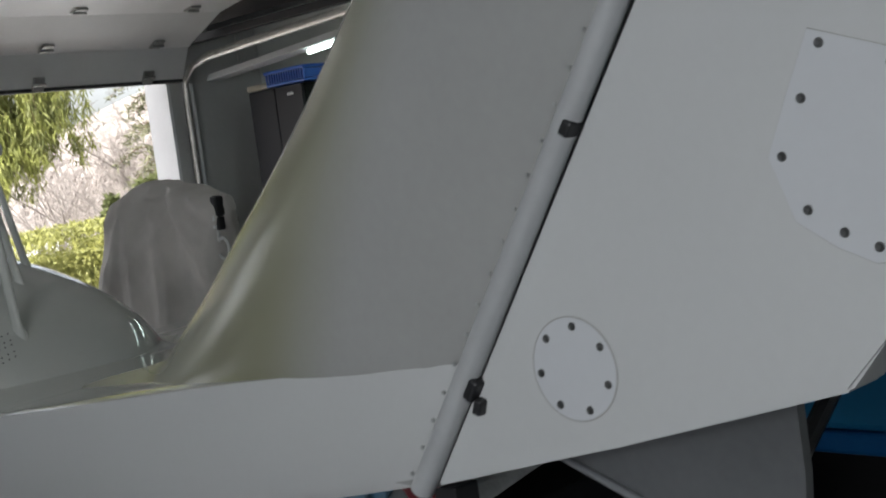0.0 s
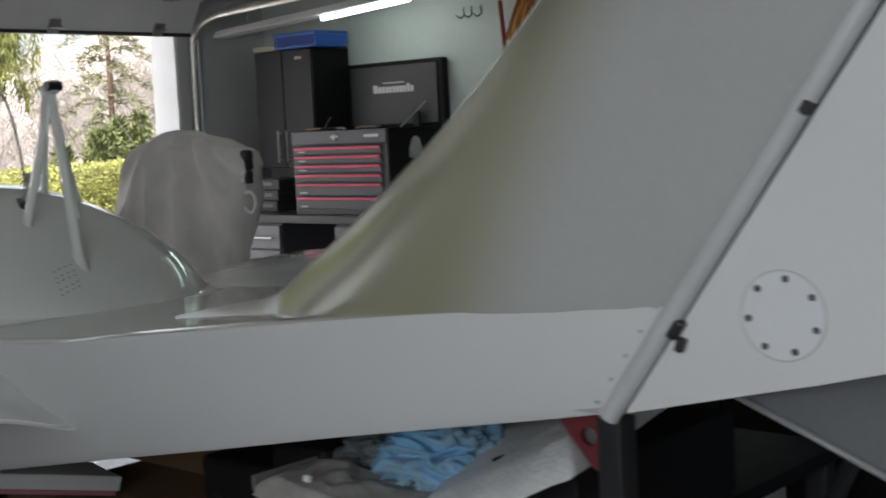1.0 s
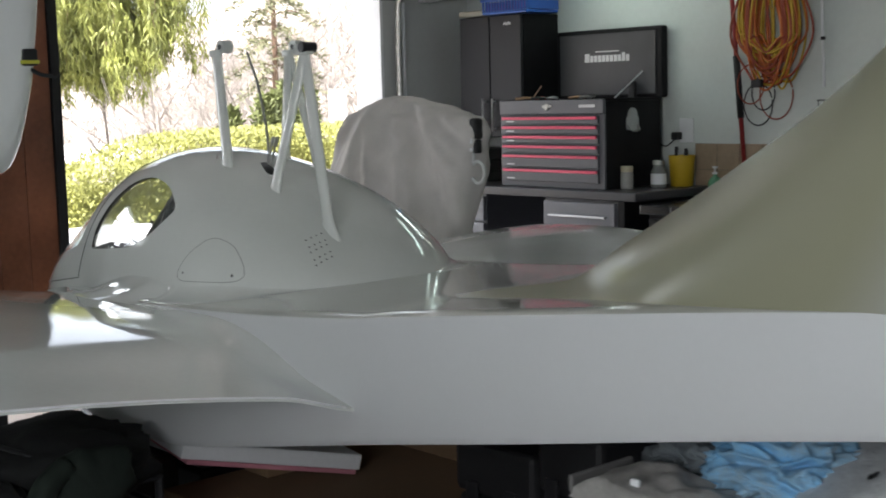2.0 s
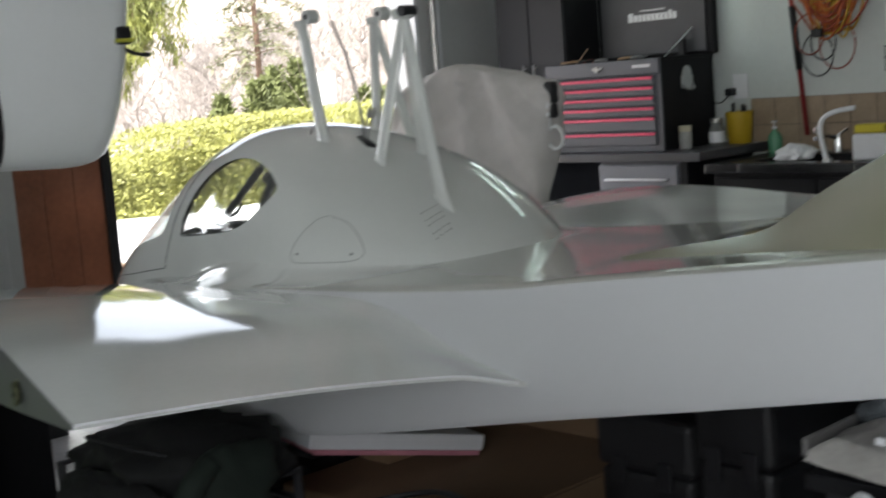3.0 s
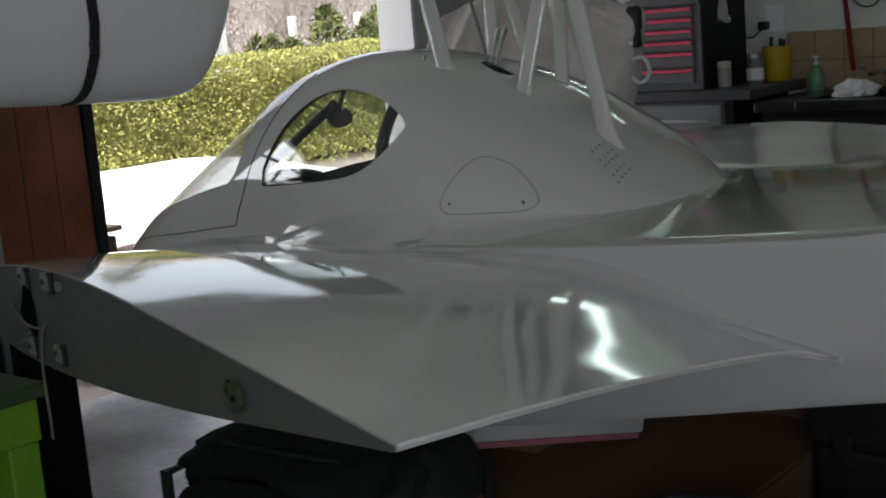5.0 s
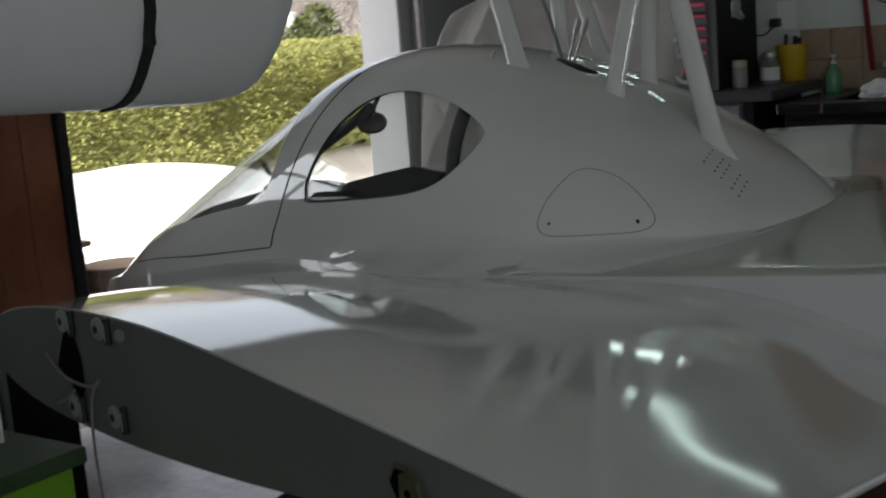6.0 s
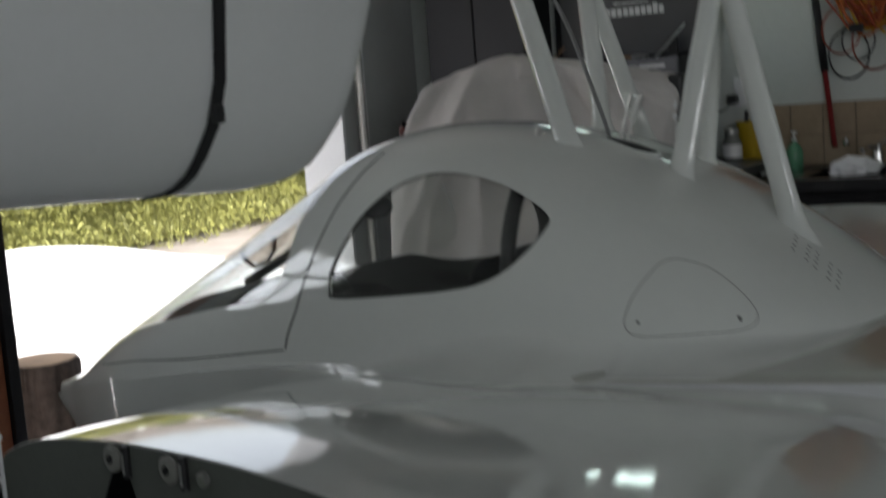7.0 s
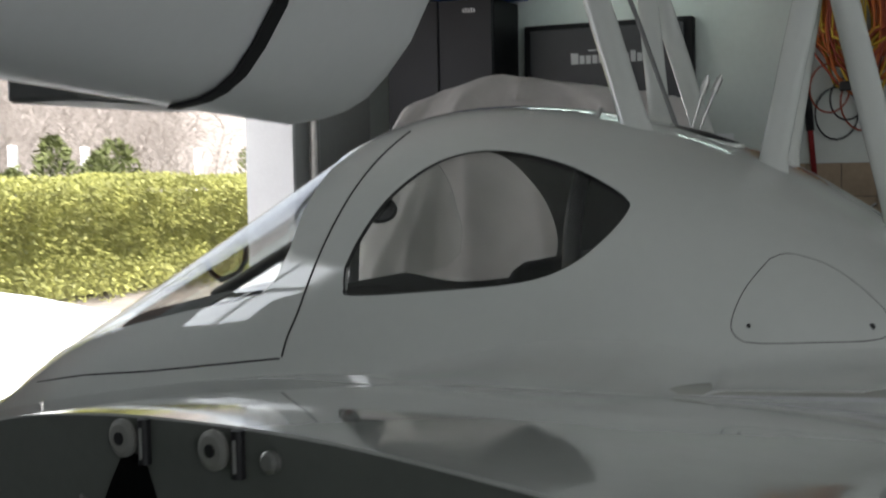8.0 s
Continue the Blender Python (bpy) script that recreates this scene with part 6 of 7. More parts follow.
for i in range(40):
    f = i / 39                     # 0 hem, 1 ridge
    g = math.sin(f * math.pi / 2) ** 0.85
    xl, xr = LEFTLINE(g), RIGHTLINE(g)
    ring = []
    for k in range(220):
        a = 2 * math.pi * k / 220
        c, s_ = math.cos(a), math.sin(a)
        u = 0.5 + 0.5 * math.copysign(abs(c) ** 0.6, c)
        x = xl + (xr - xl) * u
        ey = 0.085 * (1 - max(0.0, (f - 0.6) / 0.4) ** 2.4) ** 0.5 + 0.05 * (1 - f)
        hang = (x + 0.15) / (0.35 + 0.9 * (1 - g))      # folds fan out from the peak
        fold = 0.05 - 0.17 * abs(noise.noise(Vector((hang * 2.3, 0.35 * f, 1.7)))) - 0.05 * abs(noise.noise(Vector((hang * 5.5, f * 0.9, 5.2)))) + 0.010 * noise.noise(Vector((x * 26, f * 7, s_ * 2)))
        fold *= (1 - smoothstep(0.80, 1.0, f)) * (0.55 + 0.45 * smoothstep(0, 0.5, 1 - f))
        y = RIDGE_Y(x) - 0.015 * (1 - f) + max(0.0015 if f > 0.999 else 0.008, ey + fold) * math.copysign(abs(s_) ** 0.7, s_)
        z = 0.80 + (TOPLINE(x) - 0.80) * g + 0.010 * noise.noise(Vector((x * 9, s_ * 2, f * 5))) + 0.006 * noise.noise(Vector((x * 21, s_ * 5, f * 3)))
        ring.append((x, y, z))
    rings.append(ring)
loft(bm, rings)
part("fabric", bm, COVER, cover, "grey draped fabric with folds", smooth=True, angle=80)
part("hem", boxed(-0.12, 0.05, -1.272, -1.262, 0.79, 0.815, 0.003), BLACK, cover, "black hem tape")
part("machine_stand", boxed(-0.38, 0.22, -1.20, -1.07, 0.0, 0.81, 0.01), CHESTBLACK, cover, "dark machine frame under the cover")
bm = bmesh.new()
box(bm, 0.385, 0.430, -1.213, -1.173, 1.235, 1.315, 0.012)
box(bm, 0.388, 0.425, -1.208, -1.178, 1.185, 1.236, 0.006)
part("clip_body", bm, BLACK, cover, "black clip")
bm = bmesh.new()
box(bm, 0.392, 0.412, -1.220, -1.214, 1.222, 1.248, 0.002)
box(bm, 0.396, 0.410, -1.218, -1.209, 1.192, 1.206, 0.002)
part("clip_badge", bm, WHITETRIM, cover)
bm = bmesh.new()
tube(bm, [(0.425 + 0.034 * math.cos(a), -1.203, 1.115 + 0.040 * math.sin(a)) for a in arange(-2.6, 2.3, 20)], 0.0065, 8)
tube(bm, [(0.402, -1.203, 1.19), (0.402, -1.203, 1.145)], 0.006, 6)
part("carabiner", bm, mat("pale_plastic", (0.62, 0.63, 0.62), 0.35), cover, "pale open hook", smooth=True)

# ======================= hanging wing panel =======================
hang = thing("hanging_wing", "white wing panel hung on edge from the ceiling by black straps", "wing panel", (0.5, -3.6, 1.3))
FACE = curve1([(1.186, 0.395), (1.19, 0.425), (1.195, 0.445), (1.21, 0.474), (1.23, 0.496), (1.27, 0.530), (1.32, 0.556), (1.40, 0.582), (1.5, 0.598), (1.7, 0.614), (2.2, 0.632)])
TIPY = curve1([(1.18, -3.05), (1.20, -3.01), (1.23, -2.998), (1.30, -2.992), (1.5, -2.97), (2.2, -2.91)])


def rise(y, z):
    """The panel's lower edge climbs a little away from its end."""
    return (0.016 + 0.06 * max(0.0, -3.1 - y)) * (1 - smoothstep(1.2, 1.6, z))


zf = [1.186, 1.188, 1.192, 1.20, 1.215, 1.24, 1.28, 1.34, 1.45, 1.6, 1.8, 2.0, 2.15]
sect = [(FACE(z), z) for z in zf]
back = [(FACE(z) - 0.16 * smoothstep(1.18, 1.36, z) - 0.03 + 0.02 * smoothstep(1.8, 2.15, z), z) for z in zf[::-1][:-1]]
bm = bmesh.new()
rings = []
for f, k in ((0.0, 0.55), (0.01, 0.78), (0.025, 0.92), (0.05, 1.0), (0.2, 1.0), (0.5, 1.0), (1.0, 1.0)):
    rings.append([((x - (FACE(z) - 0.07)) * k + FACE(z) - 0.07, TIPY(z) + 0.012 - 0.012 * k + (-4.15 - TIPY(z)) * f, z + rise(TIPY(z) + (-4.15 - TIPY(z)) * f, z)) for x, z in sect + back])
loft(bm, rings)
part("skin", bm, WINGWHITE, hang, "smooth white skin", smooth=True, angle=60)


def strap_at(y, name="strap"):
    bm = bmesh.new()
    line = [Vector((x - 0.0035, y + 0.02, z + rise(y, z))) for x, z in back[:-1]] + [Vector((x + 0.004, y - 0.004 - 0.19 * (z - 1.19), z - 0.003 + rise(y, z))) for x, z in sect]
    for A, B in zip(line, line[1:]):
        v = [bm.verts.new(A + Vector((0, dy, 0))) for dy in (-0.010, 0.010)] + [bm.verts.new(B + Vector((0, dy, 0))) for dy in (0.010, -0.010)]
        bm.faces.new(v)
    bmesh.ops.remove_doubles(bm, verts=bm.verts, dist=0.0005)
    bmesh.ops.solidify(bm, geom=list(bm.faces), thickness=0.004)
    st = part(name, bm, STRAP, hang, "black webbing strap")
    bm = bmesh.new()
    box(bm, FACE(1.316) - 0.004, FACE(1.316) + 0.010, y - 0.042, y - 0.024, 1.306, 1.330, 0.005)
    part("buckle", bm, BLACK, st, "black buckle knot")
    bm = bmesh.new()
    tube(bm, [(0.82, y + 0.08, 2.12), (0.80, y + 0.08, CEIL_Z)], 0.008, 6)
    part("strap_drop", bm, STRAP, st)


strap_at(-3.290)
bm = bmesh.new()
box(bm, 0.545, 0.60, -3.01, -2.965, 1.50, 1.545, 0.006)
part("end_bracket", bm, BLACK, hang, "black bracket at the panel end")
part("bracket_strip", boxed(0.55, 0.602, -3.013, -2.962, 1.505, 1.515, 0.002), mat("yellow_green_strip", (0.45, 0.45, 0.05), 0.5), hang)
bm = bmesh.new()
tube(bm, smooth_curve([(0.57, -2.99, 1.50), (0.575, -2.95, 1.478), (0.58, -2.91, 1.472)], 4), 0.006, 6)
part("loose_tail", bm, STRAP, hang)
part("rear_flange", boxed(0.16, 0.26, -3.27, -2.99, 1.226, 1.265, 0.006), mat("grey_flange", (0.2, 0.2, 0.2), 0.5), hang, "grey spar flange")

# ======================= under and beside the aircraft =======================
table_dark = thing("low_bench", "low dark work table under the tail", "table", (2.5, -2.3, 0))
part("tabletop", boxed(2.32, 3.06, -2.78, -1.75, 0.61, 0.64, 0.004), CHESTBLACK, table_dark)
part("riser", boxed(2.86, 3.04, -2.72, -2.2, 0.641, 0.80, 0.004), CHESTBLACK, table_dark)
for x in (2.34, 3.0):
    for y in (-2.75, -1.83):
        part("leg", boxed(x, x + 0.05, y, y + 0.05, 0, 0.609, 0.004), BLACKSTEEL, table_dark)
part("shelf", boxed(2.34, 3.04, -2.74, -1.8, 0.2, 0.22, 0.003), CHESTBLACK, table_dark)


def lumpy(name, corners, thick, material, label, category, seed, amp=0.02, n=36, freq=7.0):
    """A soft sheet or pad between four corners, with rumples."""
    a, b, c, d = (Vector(p) for p in corners)
    bm = bmesh.new()
    top, bot = [], []
    for i in range(n + 1):
        u = i / n
        r1, r2 = [], []
        for j in range(n + 1):
            v = j / n
            p = a.lerp(b, u).lerp(d.lerp(c, u), v)
            edge = min(u, 1 - u, v, 1 - v)
            h = thick * min(1.0, (edge / 0.12)) ** 0.5
            w = amp * noise.noise(p * freq + Vector((seed, 0, 0))) + amp * 0.5 * noise.noise(p * freq * 2.7 + Vector((0, seed, 0)))
            r1.append(bm.verts.new(p + Vector((0, 0, h + w + abs(w) * 0.4))))
            r2.append(bm.verts.new(p))
        top.append(r1)
        bot.append(r2)
    for i in range(n):
        for j in range(n):
            bm.faces.new((top[i][j], top[i + 1][j], top[i + 1][j + 1], top[i][j + 1]))
            bm.faces.new((bot[i][j], bot[i][j + 1], bot[i + 1][j + 1], bot[i + 1][j]))
    for i in range(n):
        bm.faces.new((top[i][0], bot[i][0], bot[i + 1][0], top[i + 1][0]))
        bm.faces.new((top[i][n], top[i + 1][n], bot[i + 1][n], bot[i][n]))
        bm.faces.new((top[0][i], top[0][i + 1], bot[0][i + 1], bot[0][i]))
        bm.faces.new((top[n][i], bot[n][i], bot[n][i + 1], top[n][i + 1]))
    return tagged(part(name, bm, material, smooth=True, angle=70), label, category)


BUBBLE = mat("bubble_wrap", (0.56, 0.57, 0.57), 0.35, var=0.1, scale=60, fine=220, bump=0.5)
nt = BUBBLE.node_tree
tc, cells, relief = (nt.nodes.new(k) for k in ("ShaderNodeTexCoord", "ShaderNodeTexVoronoi", "ShaderNodeBump"))
cells.inputs["Scale"].default_value, cells.inputs["Randomness"].default_value = 95.0, 0.35
relief.inputs["Strength"].default_value, relief.inputs["Distance"].default_value, relief.invert = 0.35, 0.005, True
nt.links.new(tc.outputs["Object"], cells.inputs["Vector"])
nt.links.new(cells.outputs["Distance"], relief.inputs["Height"])
nt.links.new(relief.outputs[0], nt.nodes["Principled BSDF"].inputs["Normal"])
lumpy("bubble_wrap_sheet", [(2.75, -2.845, 0.645), (3.12, -2.84, 0.835), (3.06, -2.35, 0.885), (2.42, -2.15, 0.72)], 0.055, BUBBLE, "white bubble wrap sheet draped over the low table", "bubble wrap", 3.0, 0.008, 64, 9.0)
bag_pad = lumpy("padded_bag", [(2.355, -2.84, 0.685), (2.735, -2.85, 0.645), (2.77, -2.68, 0.65), (2.40, -2.66, 0.695)], 0.045, mat("grey_padded_plastic", (0.25, 0.24, 0.225), 0.35, var=0.4, scale=9, bump=0.4), "long folded grey padded bag", "bag", 9.0, 0.014, 48, 11.0)
part("label_tag", boxed(2.466, 2.484, -2.806, -2.798, 0.718, 0.731, 0.002), WHITETRIM, bag_pad, "small shiny white tag")
part("end_seam", boxed(2.352, 2.362, -2.838, -2.668, 0.690, 0.722, 0.004), mat("grey_binding", (0.14, 0.135, 0.13), 0.6), bag_pad, "darker bound end seam")


def crumpled(name, centre, radii, material, label, category, seed, sharp=0.3):
    """A crumpled cloth: a ball pushed into ridges and hollows."""
    bm = bmesh.new()
    bmesh.ops.create_icosphere(bm, subdivisions=6, radius=1.0)
    off = Vector((seed, 2 * seed, -seed))
    for v in bm.verts:
        c = v.co.copy()
        w = c + 0.5 * Vector((noise.noise(c * 1.7 + off), noise.noise(c * 1.7 - off), noise.noise(c * 2.0 + 2 * off)))
        k = 1 + 0.35 * noise.noise(c * 1.6 + off) + sharp * (0.35 - abs(noise.noise(w * 2.6 + off)) * 1.6) + 0.12 * (0.3 - abs(noise.noise(w * 6.5 - off)))
        v.co = Vector(centre) + Vector((c.x * radii[0], c.y * radii[1], c.z * radii[2])) * k
        v.co.z = max(v.co.z, centre[2] - radii[2])
    return tagged(part(name, bm, material, smooth=True), label, category)


TOWEL = mat("blue_towel", (0.11, 0.36, 0.62), 0.9, var=0.25, scale=11, fine=240, bump=0.4, tint=(0.36, 0.42, 0.42))
crumpled("blue_towel", (2.655, -2.60, 0.735), (0.135, 0.10, 0.072), TOWEL, "crumpled light blue towel on the bubble wrap", "towel", 4.3, 0.45)
crumpled("grey_rag", (2.455, -2.56, 0.70), (0.11, 0.10, 0.06), mat("grey_rag", (0.13, 0.15, 0.16), 0.9), "crumpled dark grey rag beside the towel", "rag", 9.1)
crumpled("white_rag", (2.46, -2.84, 0.60), (0.05, 0.03, 0.04), BUBBLE, "scrap of white packing foam hanging below the bag", "foam", 2.2)

stand = thing("tail_stand", "black steel post stand with a red gusset under the tail", "stand", (3.2, -2.86, 0))
part("post", boxed(3.150, 3.192, -2.815, -2.770, 0.0, 0.925, 0.003), BLACKSTEEL, stand, "black square post")
bm = prism(bmesh.new(), [(3.066, 0.912), (3.149, 0.927), (3.149, 0.842), (3.140, 0.836), (3.128, 0.842)], "y", -2.800, -2.788)
gus = part("gusset", bm, mat("dark_red_paint", (0.13, 0.016, 0.02), 0.5), stand, "dark red triangular gusset")
carve(gus, part("cutter", turned(bmesh.new(), [(0.0145, -0.1), (0.0145, 0.1)], seg=24, m=pose(3.124, -2.79, 0.889, 90, 0, 0)), SEAL))
part("foot", boxed(3.0, 3.4, -2.84, -2.74, 0.0, 0.05, 0.004), BLACKSTEEL, stand)
brace = bmesh.new()
tube(brace, [(3.22, -2.80, 0.60), (3.5, -2.2, 0.15)], 0.018, 8)
tube(brace, [(3.24, -2.83, 0.25), (3.24, -1.9, 0.85)], 0.018, 8)
part("brace", brace, BLACKSTEEL, stand, "dark diagonal brace")

rail = thing("thin_rail", "thin pale metal rail leaning against the tail stand", "rail", (2.811, -2.62, 0))
bm = bmesh.new()
tube(bm, [(1.823, -2.620, 0.000), (2.811, -2.620, 0.625), (3.039, -2.620, 0.769)], 0.004, 8)
part("rail", bm, ALU, rail, smooth=True)

carton = thing("cardboard_box", "large brown cardboard box under the aircraft belly", "box", (1.2, -2.3, 0))
part("box", boxed(0.70, 1.38, -2.72, -1.95, 0.0, 0.315, 0.006), CARD, carton)
part("flap", boxed(1.382, 1.392, -2.70, -1.97, 0.12, 0.312, 0.003), CARD, carton)
# no flap known here: added to cover the bright floor beyond the box
part("flap", boxed(0.05, 1.38, -1.965, -1.952, 0.312, 0.60, 0.003), CARD, carton, "raised rear flap, added to hide the bright floor")
P1, P2 = Vector((0.93, -2.79, 0.46)), Vector((1.0, -2.26, 0.33))
ux = (P2 - P1).normalized()
uy = Vector((-0.95, 0.1, 0.05))
uy = (uy - ux * uy.dot(ux)).normalized()
uz = ux.cross(uy)
uz = uz if uz.z > 0 else -uz
fm = Matrix(((ux.x, uy.x, uz.x, P1.x), (ux.y, uy.y, uz.y, P1.y), (ux.z, uy.z, uz.z, P1.z), (0, 0, 0, 1)))
lidt = thing("foam_lid", "white foam board with a pink underside resting on the cardboard box", "foam board", (0.95, -2.5, 0.35))
part("board", boxed(0, 0.56, 0, 0.35, 0.0, 0.045, 0.004, m=fm), WHITETRIM, lidt)
part("underside", boxed(0.02, 0.55, 0.002, 0.34, -0.014, -0.001, 0.002, m=fm), mat("pink_foam", (0.55, 0.22, 0.27), 0.8), lidt, "pink underside")
part("support", boxed(0.72, 0.84, -2.46, -2.36, 0.316, 0.362, 0.003), CARD, lidt)

# added dark boxes behind the carton, standing in for the gloom under the belly
for k, (x0, x1, y0, y1, h) in enumerate(((1.42, 1.70, -2.25, -1.92, 0.50), (0.30, 0.68, -2.95, -2.66, 0.40), (1.72, 1.92, -2.25, -1.86, 0.58), (0.55, 1.45, -1.85, -1.5, 0.68), (1.5, 2.3, -1.70, -1.35, 0.66), (-0.05, 0.55, -2.50, -2.20, 0.40))):
    case = thing("dark_filler_case", "added black case standing in for the dark under the aircraft", "tool case", (x0, y0, 0), "dark cases under the aircraft")
    part("body", boxed(x0, x1, y0, y1, 0.0, h * 0.72, 0.018), BLACK, case)
    part("lid", boxed(x0 - 0.006, x1 + 0.006, y0 - 0.006, y1 + 0.006, h * 0.725, h, 0.018), BLACK, case)
    for fx in (0.25, 0.75):
        part("latch", boxed(x0 + (x1 - x0) * fx - 0.02, x0 + (x1 - x0) * fx + 0.02, y0 - 0.018, y0 - 0.007, h * 0.66, h * 0.80, 0.003), BLACKSTEEL, case)

vac = thing("red_machine", "red shop machine with black hoses on the floor", "machine", (1.62, -2.95, 0))
bm = bmesh.new()
rings = []
for z, r_ in ((0.0, 0.21), (0.04, 0.23), (0.28, 0.24), (0.38, 0.22), (0.44, 0.15), (0.455, 0.03)):
    rings.append([(1.68 + 1.35 * r_ * math.copysign(abs(math.cos(a)) ** 0.7, math.cos(a)), -2.98 + r_ * math.copysign(abs(math.sin(a)) ** 0.7, math.sin(a)), z) for a in arange(0, 2 * math.pi * 39 / 40, 40)])
part("body", loft(bm, rings), mat("red_machine_shell", (0.38, 0.04, 0.05), 0.4), vac, smooth=True, angle=40)
for k in range(6):
    bm = bmesh.new()
    r0 = random.Random(30 + k)
    pts = [(1.40 + r0.uniform(-0.12, 0.15), -2.98 + r0.uniform(-0.05, 0.05), 0.44)] + [(1.46 + 0.12 * i + r0.gauss(0, 0.07), -2.98 + r0.gauss(0, 0.09), 0.49 + r0.gauss(0, 0.025) - 0.012 * i) for i in range(1, 6)] + [(2.06, -2.9 + r0.uniform(-0.05, 0.05), 0.1)]
    tube(bm, smooth_curve(pts, 8), 0.012 if k == 0 else 0.0065, 8)
    part("hose", bm, BLACK, vac, "black hose", smooth=True)

stool = thing("wire_stool", "black steel wire stool under the wing", "stool", (0.78, -3.1, 0))
for x in (0.50, 1.08):
    bm = bmesh.new()
    tube(bm, [(x, -3.24, 0.0), (x, -3.24, 0.475), (x, -2.94, 0.475), (x, -2.94, 0.0)], 0.013, 8)
    part("end_frame", bm, BLACKSTEEL, stool)
for y, z in ((-3.24, 0.405), (-3.14, 0.405), (-3.04, 0.405), (-2.94, 0.405), (-3.24, 0.12), (-3.24, 0.30)):
    bm = bmesh.new()
    tube(bm, [(0.50, y, z), (1.08, y, z)], 0.009, 6)
    part("rail", bm, BLACKSTEEL, stool)
NYLON = mat("black_nylon", (0.005, 0.0055, 0.0055), 0.85, var=0.3, scale=15, bump=0.2)
CLOTH = mat("dark_green_cloth", (0.007, 0.014, 0.009), 0.85, bump=0.2)


def slumped(x0, x1, y, zlow, top, half, seed, amp):
    """A soft sausage lying along x: rounded ends, sagging belly and creases."""
    bm = bmesh.new()
    rings = []
    for i in range(41):
        f = i / 40
        x = x0 + (x1 - x0) * (0.5 - 0.5 * math.cos(math.pi * f))
        e = max(0.0, 1 - abs(2 * (x - x0) / (x1 - x0) - 1) ** 3.5) ** 0.5
        h = (top(x) - zlow) / 2
        ring = []
        for j in range(40):
            a = 2 * math.pi * j / 40
            c, s_ = math.cos(a), math.sin(a)
            p = Vector((x * 7, 2.2 * c, 2.2 * s_ + seed))
            k = (0.03 + 0.97 * e) * (1 + amp * noise.noise(p) - 0.6 * amp * abs(noise.noise(p * 2.3)))
            ring.append((x, y + half * k * math.copysign(abs(c) ** 0.8, c), zlow + h + h * k * math.copysign(abs(s_) ** 0.8, s_)))
        rings.append(ring)
    return loft(bm, rings)


duffel = thing("duffel_bag", "slumped black duffel bag on the wire stool", "bag", (0.8, -3.08, 0.42))
part("body", slumped(0.47, 1.12, -3.08, 0.418, curve1([(0.47, 0.53), (0.60, 0.575), (0.8, 0.600), (0.95, 0.595), (1.12, 0.60)]), 0.20, 1.0, 0.28), NYLON, duffel, smooth=True)
part("front_pocket", slumped(0.58, 1.08, -3.285, 0.335, curve1([(0.58, 0.50), (0.8, 0.515), (1.08, 0.52)]), 0.045, 6.0, 0.25), NYLON, duffel, "slack black side pocket", smooth=True)
bm = bmesh.new()
tube(bm, smooth_curve([(0.60, -3.20, 0.55), (0.66, -3.235, 0.565), (0.78, -3.245, 0.572), (0.90, -3.235, 0.57), (0.98, -3.20, 0.56)], 6), 0.011, 8, flat=0.5)
part("handle", bm, STRAP, duffel, "black webbing handle", smooth=True)
jacket = thing("green_jacket", "folded dark green jacket at the end of the duffel bag", "jacket", (1.12, -3.15, 0.42))
part("body", slumped(1.05, 1.17, -3.14, 0.40, curve1([(1.05, 0.56), (1.12, 0.60), (1.17, 0.585)]), 0.11, 3.0, 0.4), CLOTH, jacket, smooth=True)
bm = bmesh.new()
tube(bm, smooth_curve([(1.13, -3.20, 0.57), (1.14, -3.26, 0.53), (1.12, -3.28, 0.46), (1.10, -3.28, 0.38), (1.09, -3.28, 0.30)], 6), 0.028, 12, r_end=0.036)
part("sleeve", bm, CLOTH, jacket, "dark green hanging sleeve", smooth=True)

table = thing("green_table", "lime green painted wooden side table with a lower shelf", "table", (0.0, -3.7, 0))
DARKGREEN = mat("dark_green_top", (0.06, 0.10, 0.045), 0.4, var=0.2)
part("tabletop", boxed(-0.50, 0.405, -4.05, -3.415, 0.672, 0.70, 0.004), DARKGREEN, table, "dark green tabletop")
part("apron", boxed(-0.48, 0.385, -4.03, -3.43, 0.585, 0.671, 0.004), GREEN, table, "lime green apron")
for x in (-0.47, 0.315):
    for y in (-4.02, -3.50):
        part("leg", boxed(x, x + 0.065, y, y + 0.065, 0, 0.584, 0.004), GREEN, table)
part("shelf", boxed(-0.46, 0.314, -4.0, -3.45, 0.385, 0.415, 0.004), GREEN, table, "lime green lower shelf")
basket = thing("wire_basket", "white wire basket with bottles on the green table", "basket", (0.2, -3.55, 0.70))
X0, X1, Y0, Y1, Z0, Z1 = -0.10, 0.27, -3.66, -3.47, 0.708, 0.93


def wire(pts, r_):
    part("wire", tube(bmesh.new(), pts, r_, 6), WHITETRIM, basket)


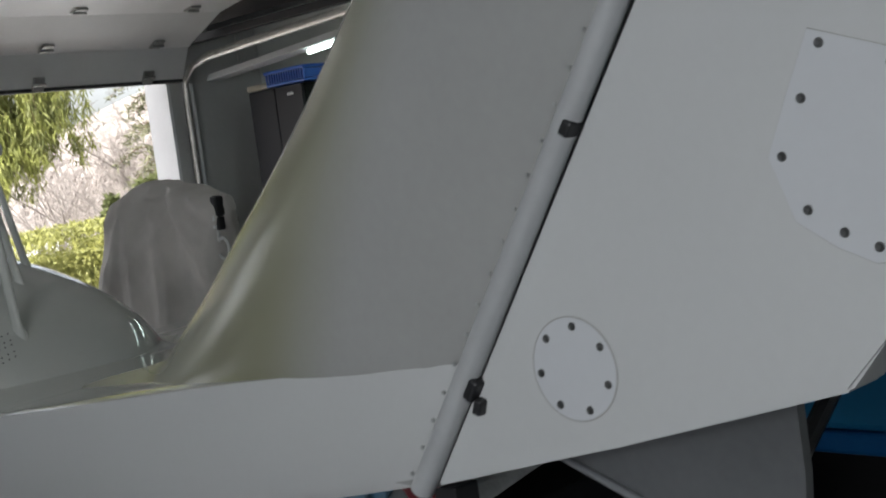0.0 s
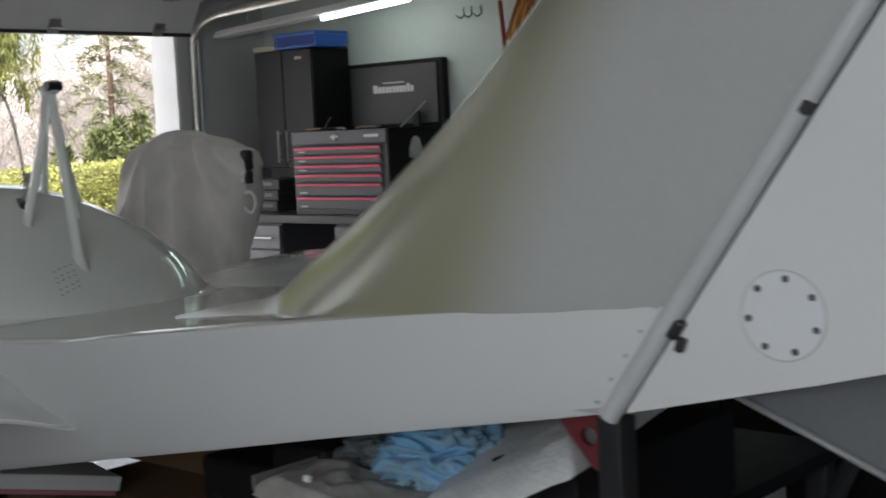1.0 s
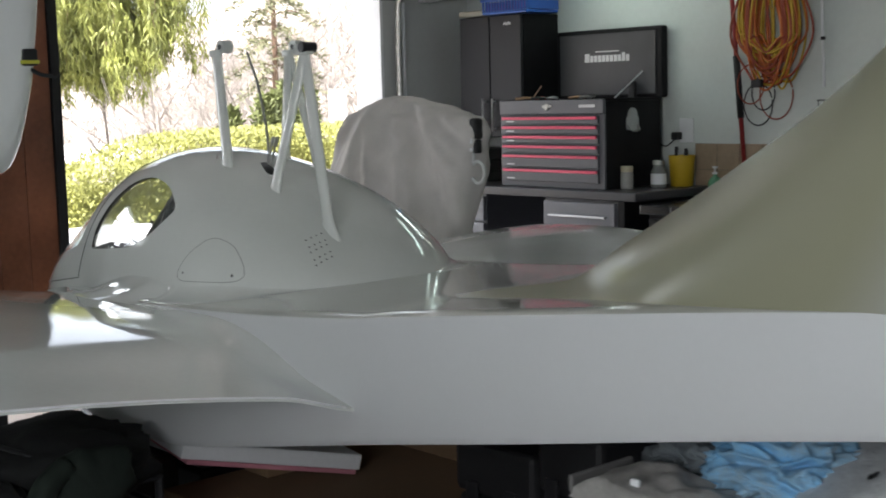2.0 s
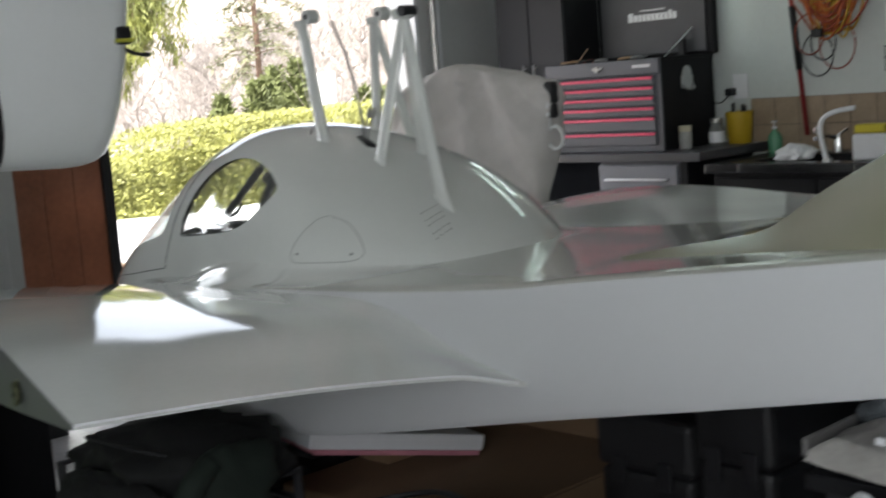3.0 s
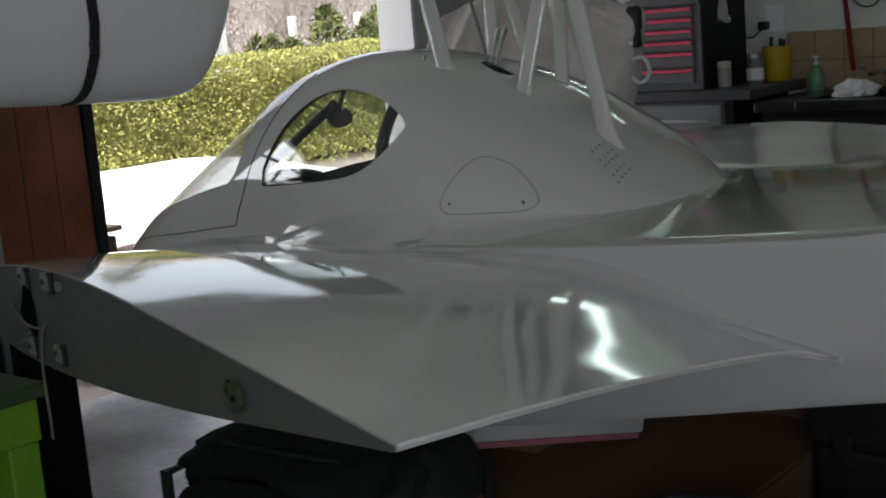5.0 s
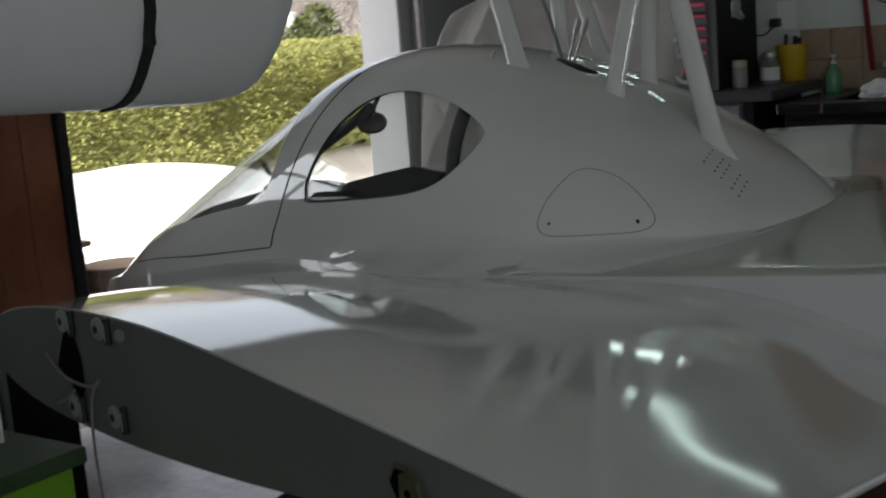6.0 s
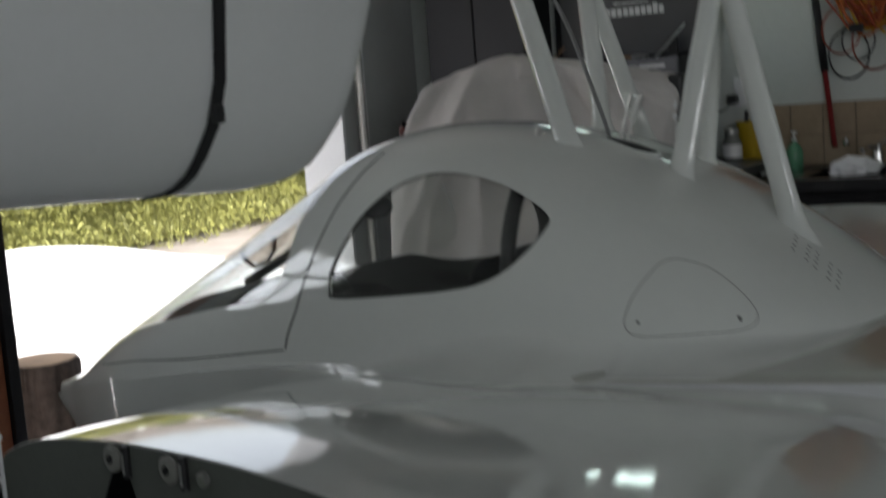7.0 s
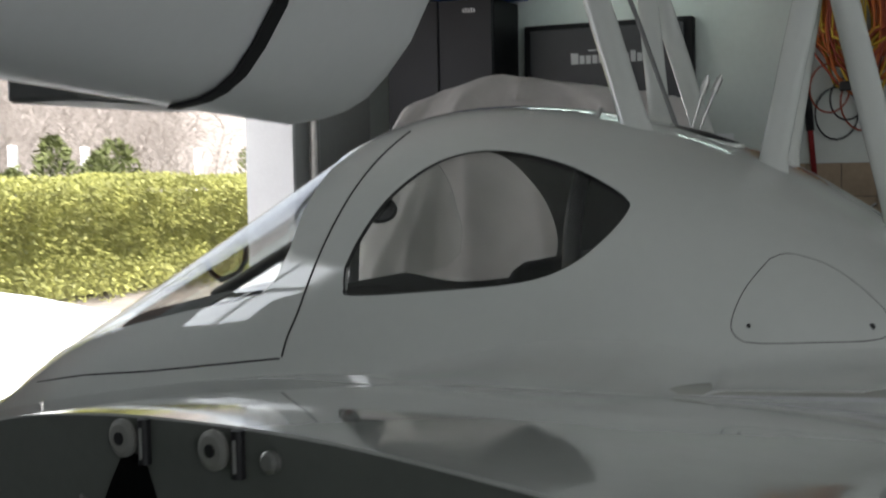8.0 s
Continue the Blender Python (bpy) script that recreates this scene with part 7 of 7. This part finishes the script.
for z in (Z0, 0.765, 0.82, 0.875, Z1):
    wire([(X0, Y0, z), (X1, Y0, z), (X1, Y1, z), (X0, Y1, z), (X0, Y0, z)], 0.0035 if z < Z1 else 0.006)
for k in range(10):
    x = X0 + (X1 - X0) * k / 9
    for y in (Y0, Y1):
        wire([(x, y, Z0), (x, y, Z1)], 0.0028)
for k in range(1, 4):
    y = Y0 + (Y1 - Y0) * k / 4
    for x in (X0, X1):
        wire([(x, y, Z0), (x, y, Z1)], 0.0028)
for x, h, c in ((0.04, 0.14, (0.55, 0.55, 0.52)), (0.13, 0.17, (0.30, 0.10, 0.08)), (0.21, 0.15, (0.5, 0.5, 0.5)), (-0.05, 0.12, (0.35, 0.32, 0.2))):
    part("bottle", turned(bmesh.new(), [(0.03, 0), (0.032, h * 0.7), (0.014, h * 0.85), (0.014, h)], (x, -3.56, 0.712), 14), mat("small_bottle", c, 0.4), basket, smooth=True, angle=50)
for k, (x, y, r_, h, c) in enumerate(((0.20, -3.56, 0.05, 0.05, (0.3, 0.3, 0.3)), (0.05, -3.58, 0.045, 0.11, (0.25, 0.03, 0.05)), (-0.08, -3.56, 0.06, 0.06, (0.4, 0.4, 0.38)), (0.12, -3.75, 0.05, 0.12, (0.05, 0.1, 0.08)))):
    tagged(part("shelf_tin", turned(bmesh.new(), [(r_, 0), (r_, h), (r_ * 0.9, h + 0.004)], (x, y, 0.416), 18), mat("tin_paint", c, 0.4), smooth=True, angle=40), ("dull round tin on the lower shelf of the green table", "dark red tin on the lower shelf of the green table", "pale round tin on the lower shelf of the green table", "dark green tin on the lower shelf of the green table")[k], "tin", "tins on the green table")
bm = prism(bmesh.new(), [(-0.15, 0.02), (0.28, 0.02), (0.24, 0.26), (0.16, 0.30), (0.10, 0.20), (-0.02, 0.24), (-0.12, 0.30)], "y", -3.72, -3.50)
bmesh.ops.bevel(bm, geom=list(bm.edges), offset=0.012, segments=2, affect="EDGES")
tagged(part("yellow_tool_case", bm, mat("yellow_case", (0.55, 0.30, 0.015), 0.45)), "yellow plastic tool case under the green table", "tool case")
black_post = thing("black_column", "tall black cabinet column beside the green table", "column", (-0.45, -2.95, 0))
part("column", boxed(-0.62, -0.34, -3.08, -2.86, 0.0, 0.64, 0.008), CHESTBLACK, black_post)
part("base", boxed(-0.66, -0.30, -3.10, -2.84, 0.0, 0.03, 0.004), BLACK, black_post)
bm = bmesh.new()
tube(bm, smooth_curve([(-0.33, -2.9, 0.014), (-0.1, -2.8, 0.012), (0.2, -2.82, 0.012), (0.5, -2.75, 0.012)], 6), 0.011, 8)
tagged(part("floor_cable", bm, BLACK, smooth=True), "black cable lying on the concrete floor", "cable")

# things aft of the aircraft
bin_ = thing("blue_bin", "blue storage bin on a black stand", "bin", (3.5, -1.2, 0))
part("bin", boxed(2.75, 3.75, -1.39, -0.9, 0.625, 1.02, 0.02), mat("bright_blue_plastic", (0.02, 0.20, 0.42), 0.35), bin_)
part("rim", boxed(2.735, 3.765, -1.405, -0.885, 0.575, 0.624, 0.012), mat("deep_blue_rim", (0.005, 0.10, 0.30), 0.35), bin_, "deep blue rim")
part("stand", boxed(2.78, 3.73, -1.37, -0.92, 0.0, 0.574, 0.006), CHESTBLACK, bin_)
cab2 = thing("dark_locker", "dark locker behind the tail", "locker", (3.4, -0.4, 0))
part("carcass", boxed(2.4, 4.6, -0.75, -0.10, 0.0, 0.84, 0.006), CHESTBLACK, cab2)
red_can = thing("red_fuel_can", "dark red fuel can on the floor behind the stand", "fuel can", (3.3, -2.3, 0))
part("can", boxed(3.22, 3.42, -2.40, -2.22, 0.30, 0.60, 0.03), mat("fuel_can_red", (0.25, 0.015, 0.02), 0.4), red_can)
part("support", boxed(3.20, 3.44, -2.42, -2.20, 0.0, 0.299, 0.004), CHESTBLACK, red_can)
wb = thing("water_bottle", "small bottle with a blue cap on the low table", "bottle", (3.0, -2.76, 0.56))
part("bottle", turned(bmesh.new(), [(0.026, 0), (0.028, 0.08), (0.014, 0.11)], (2.98, -2.75, 0.56), 16), mat("white_bottle", (0.5, 0.52, 0.55), 0.3), wb, smooth=True, angle=50)
part("cap", turned(bmesh.new(), [(0.016, 0.111), (0.016, 0.135)], (2.98, -2.75, 0.56), 14), mat("blue_cap", (0.03, 0.25, 0.55), 0.4), wb)
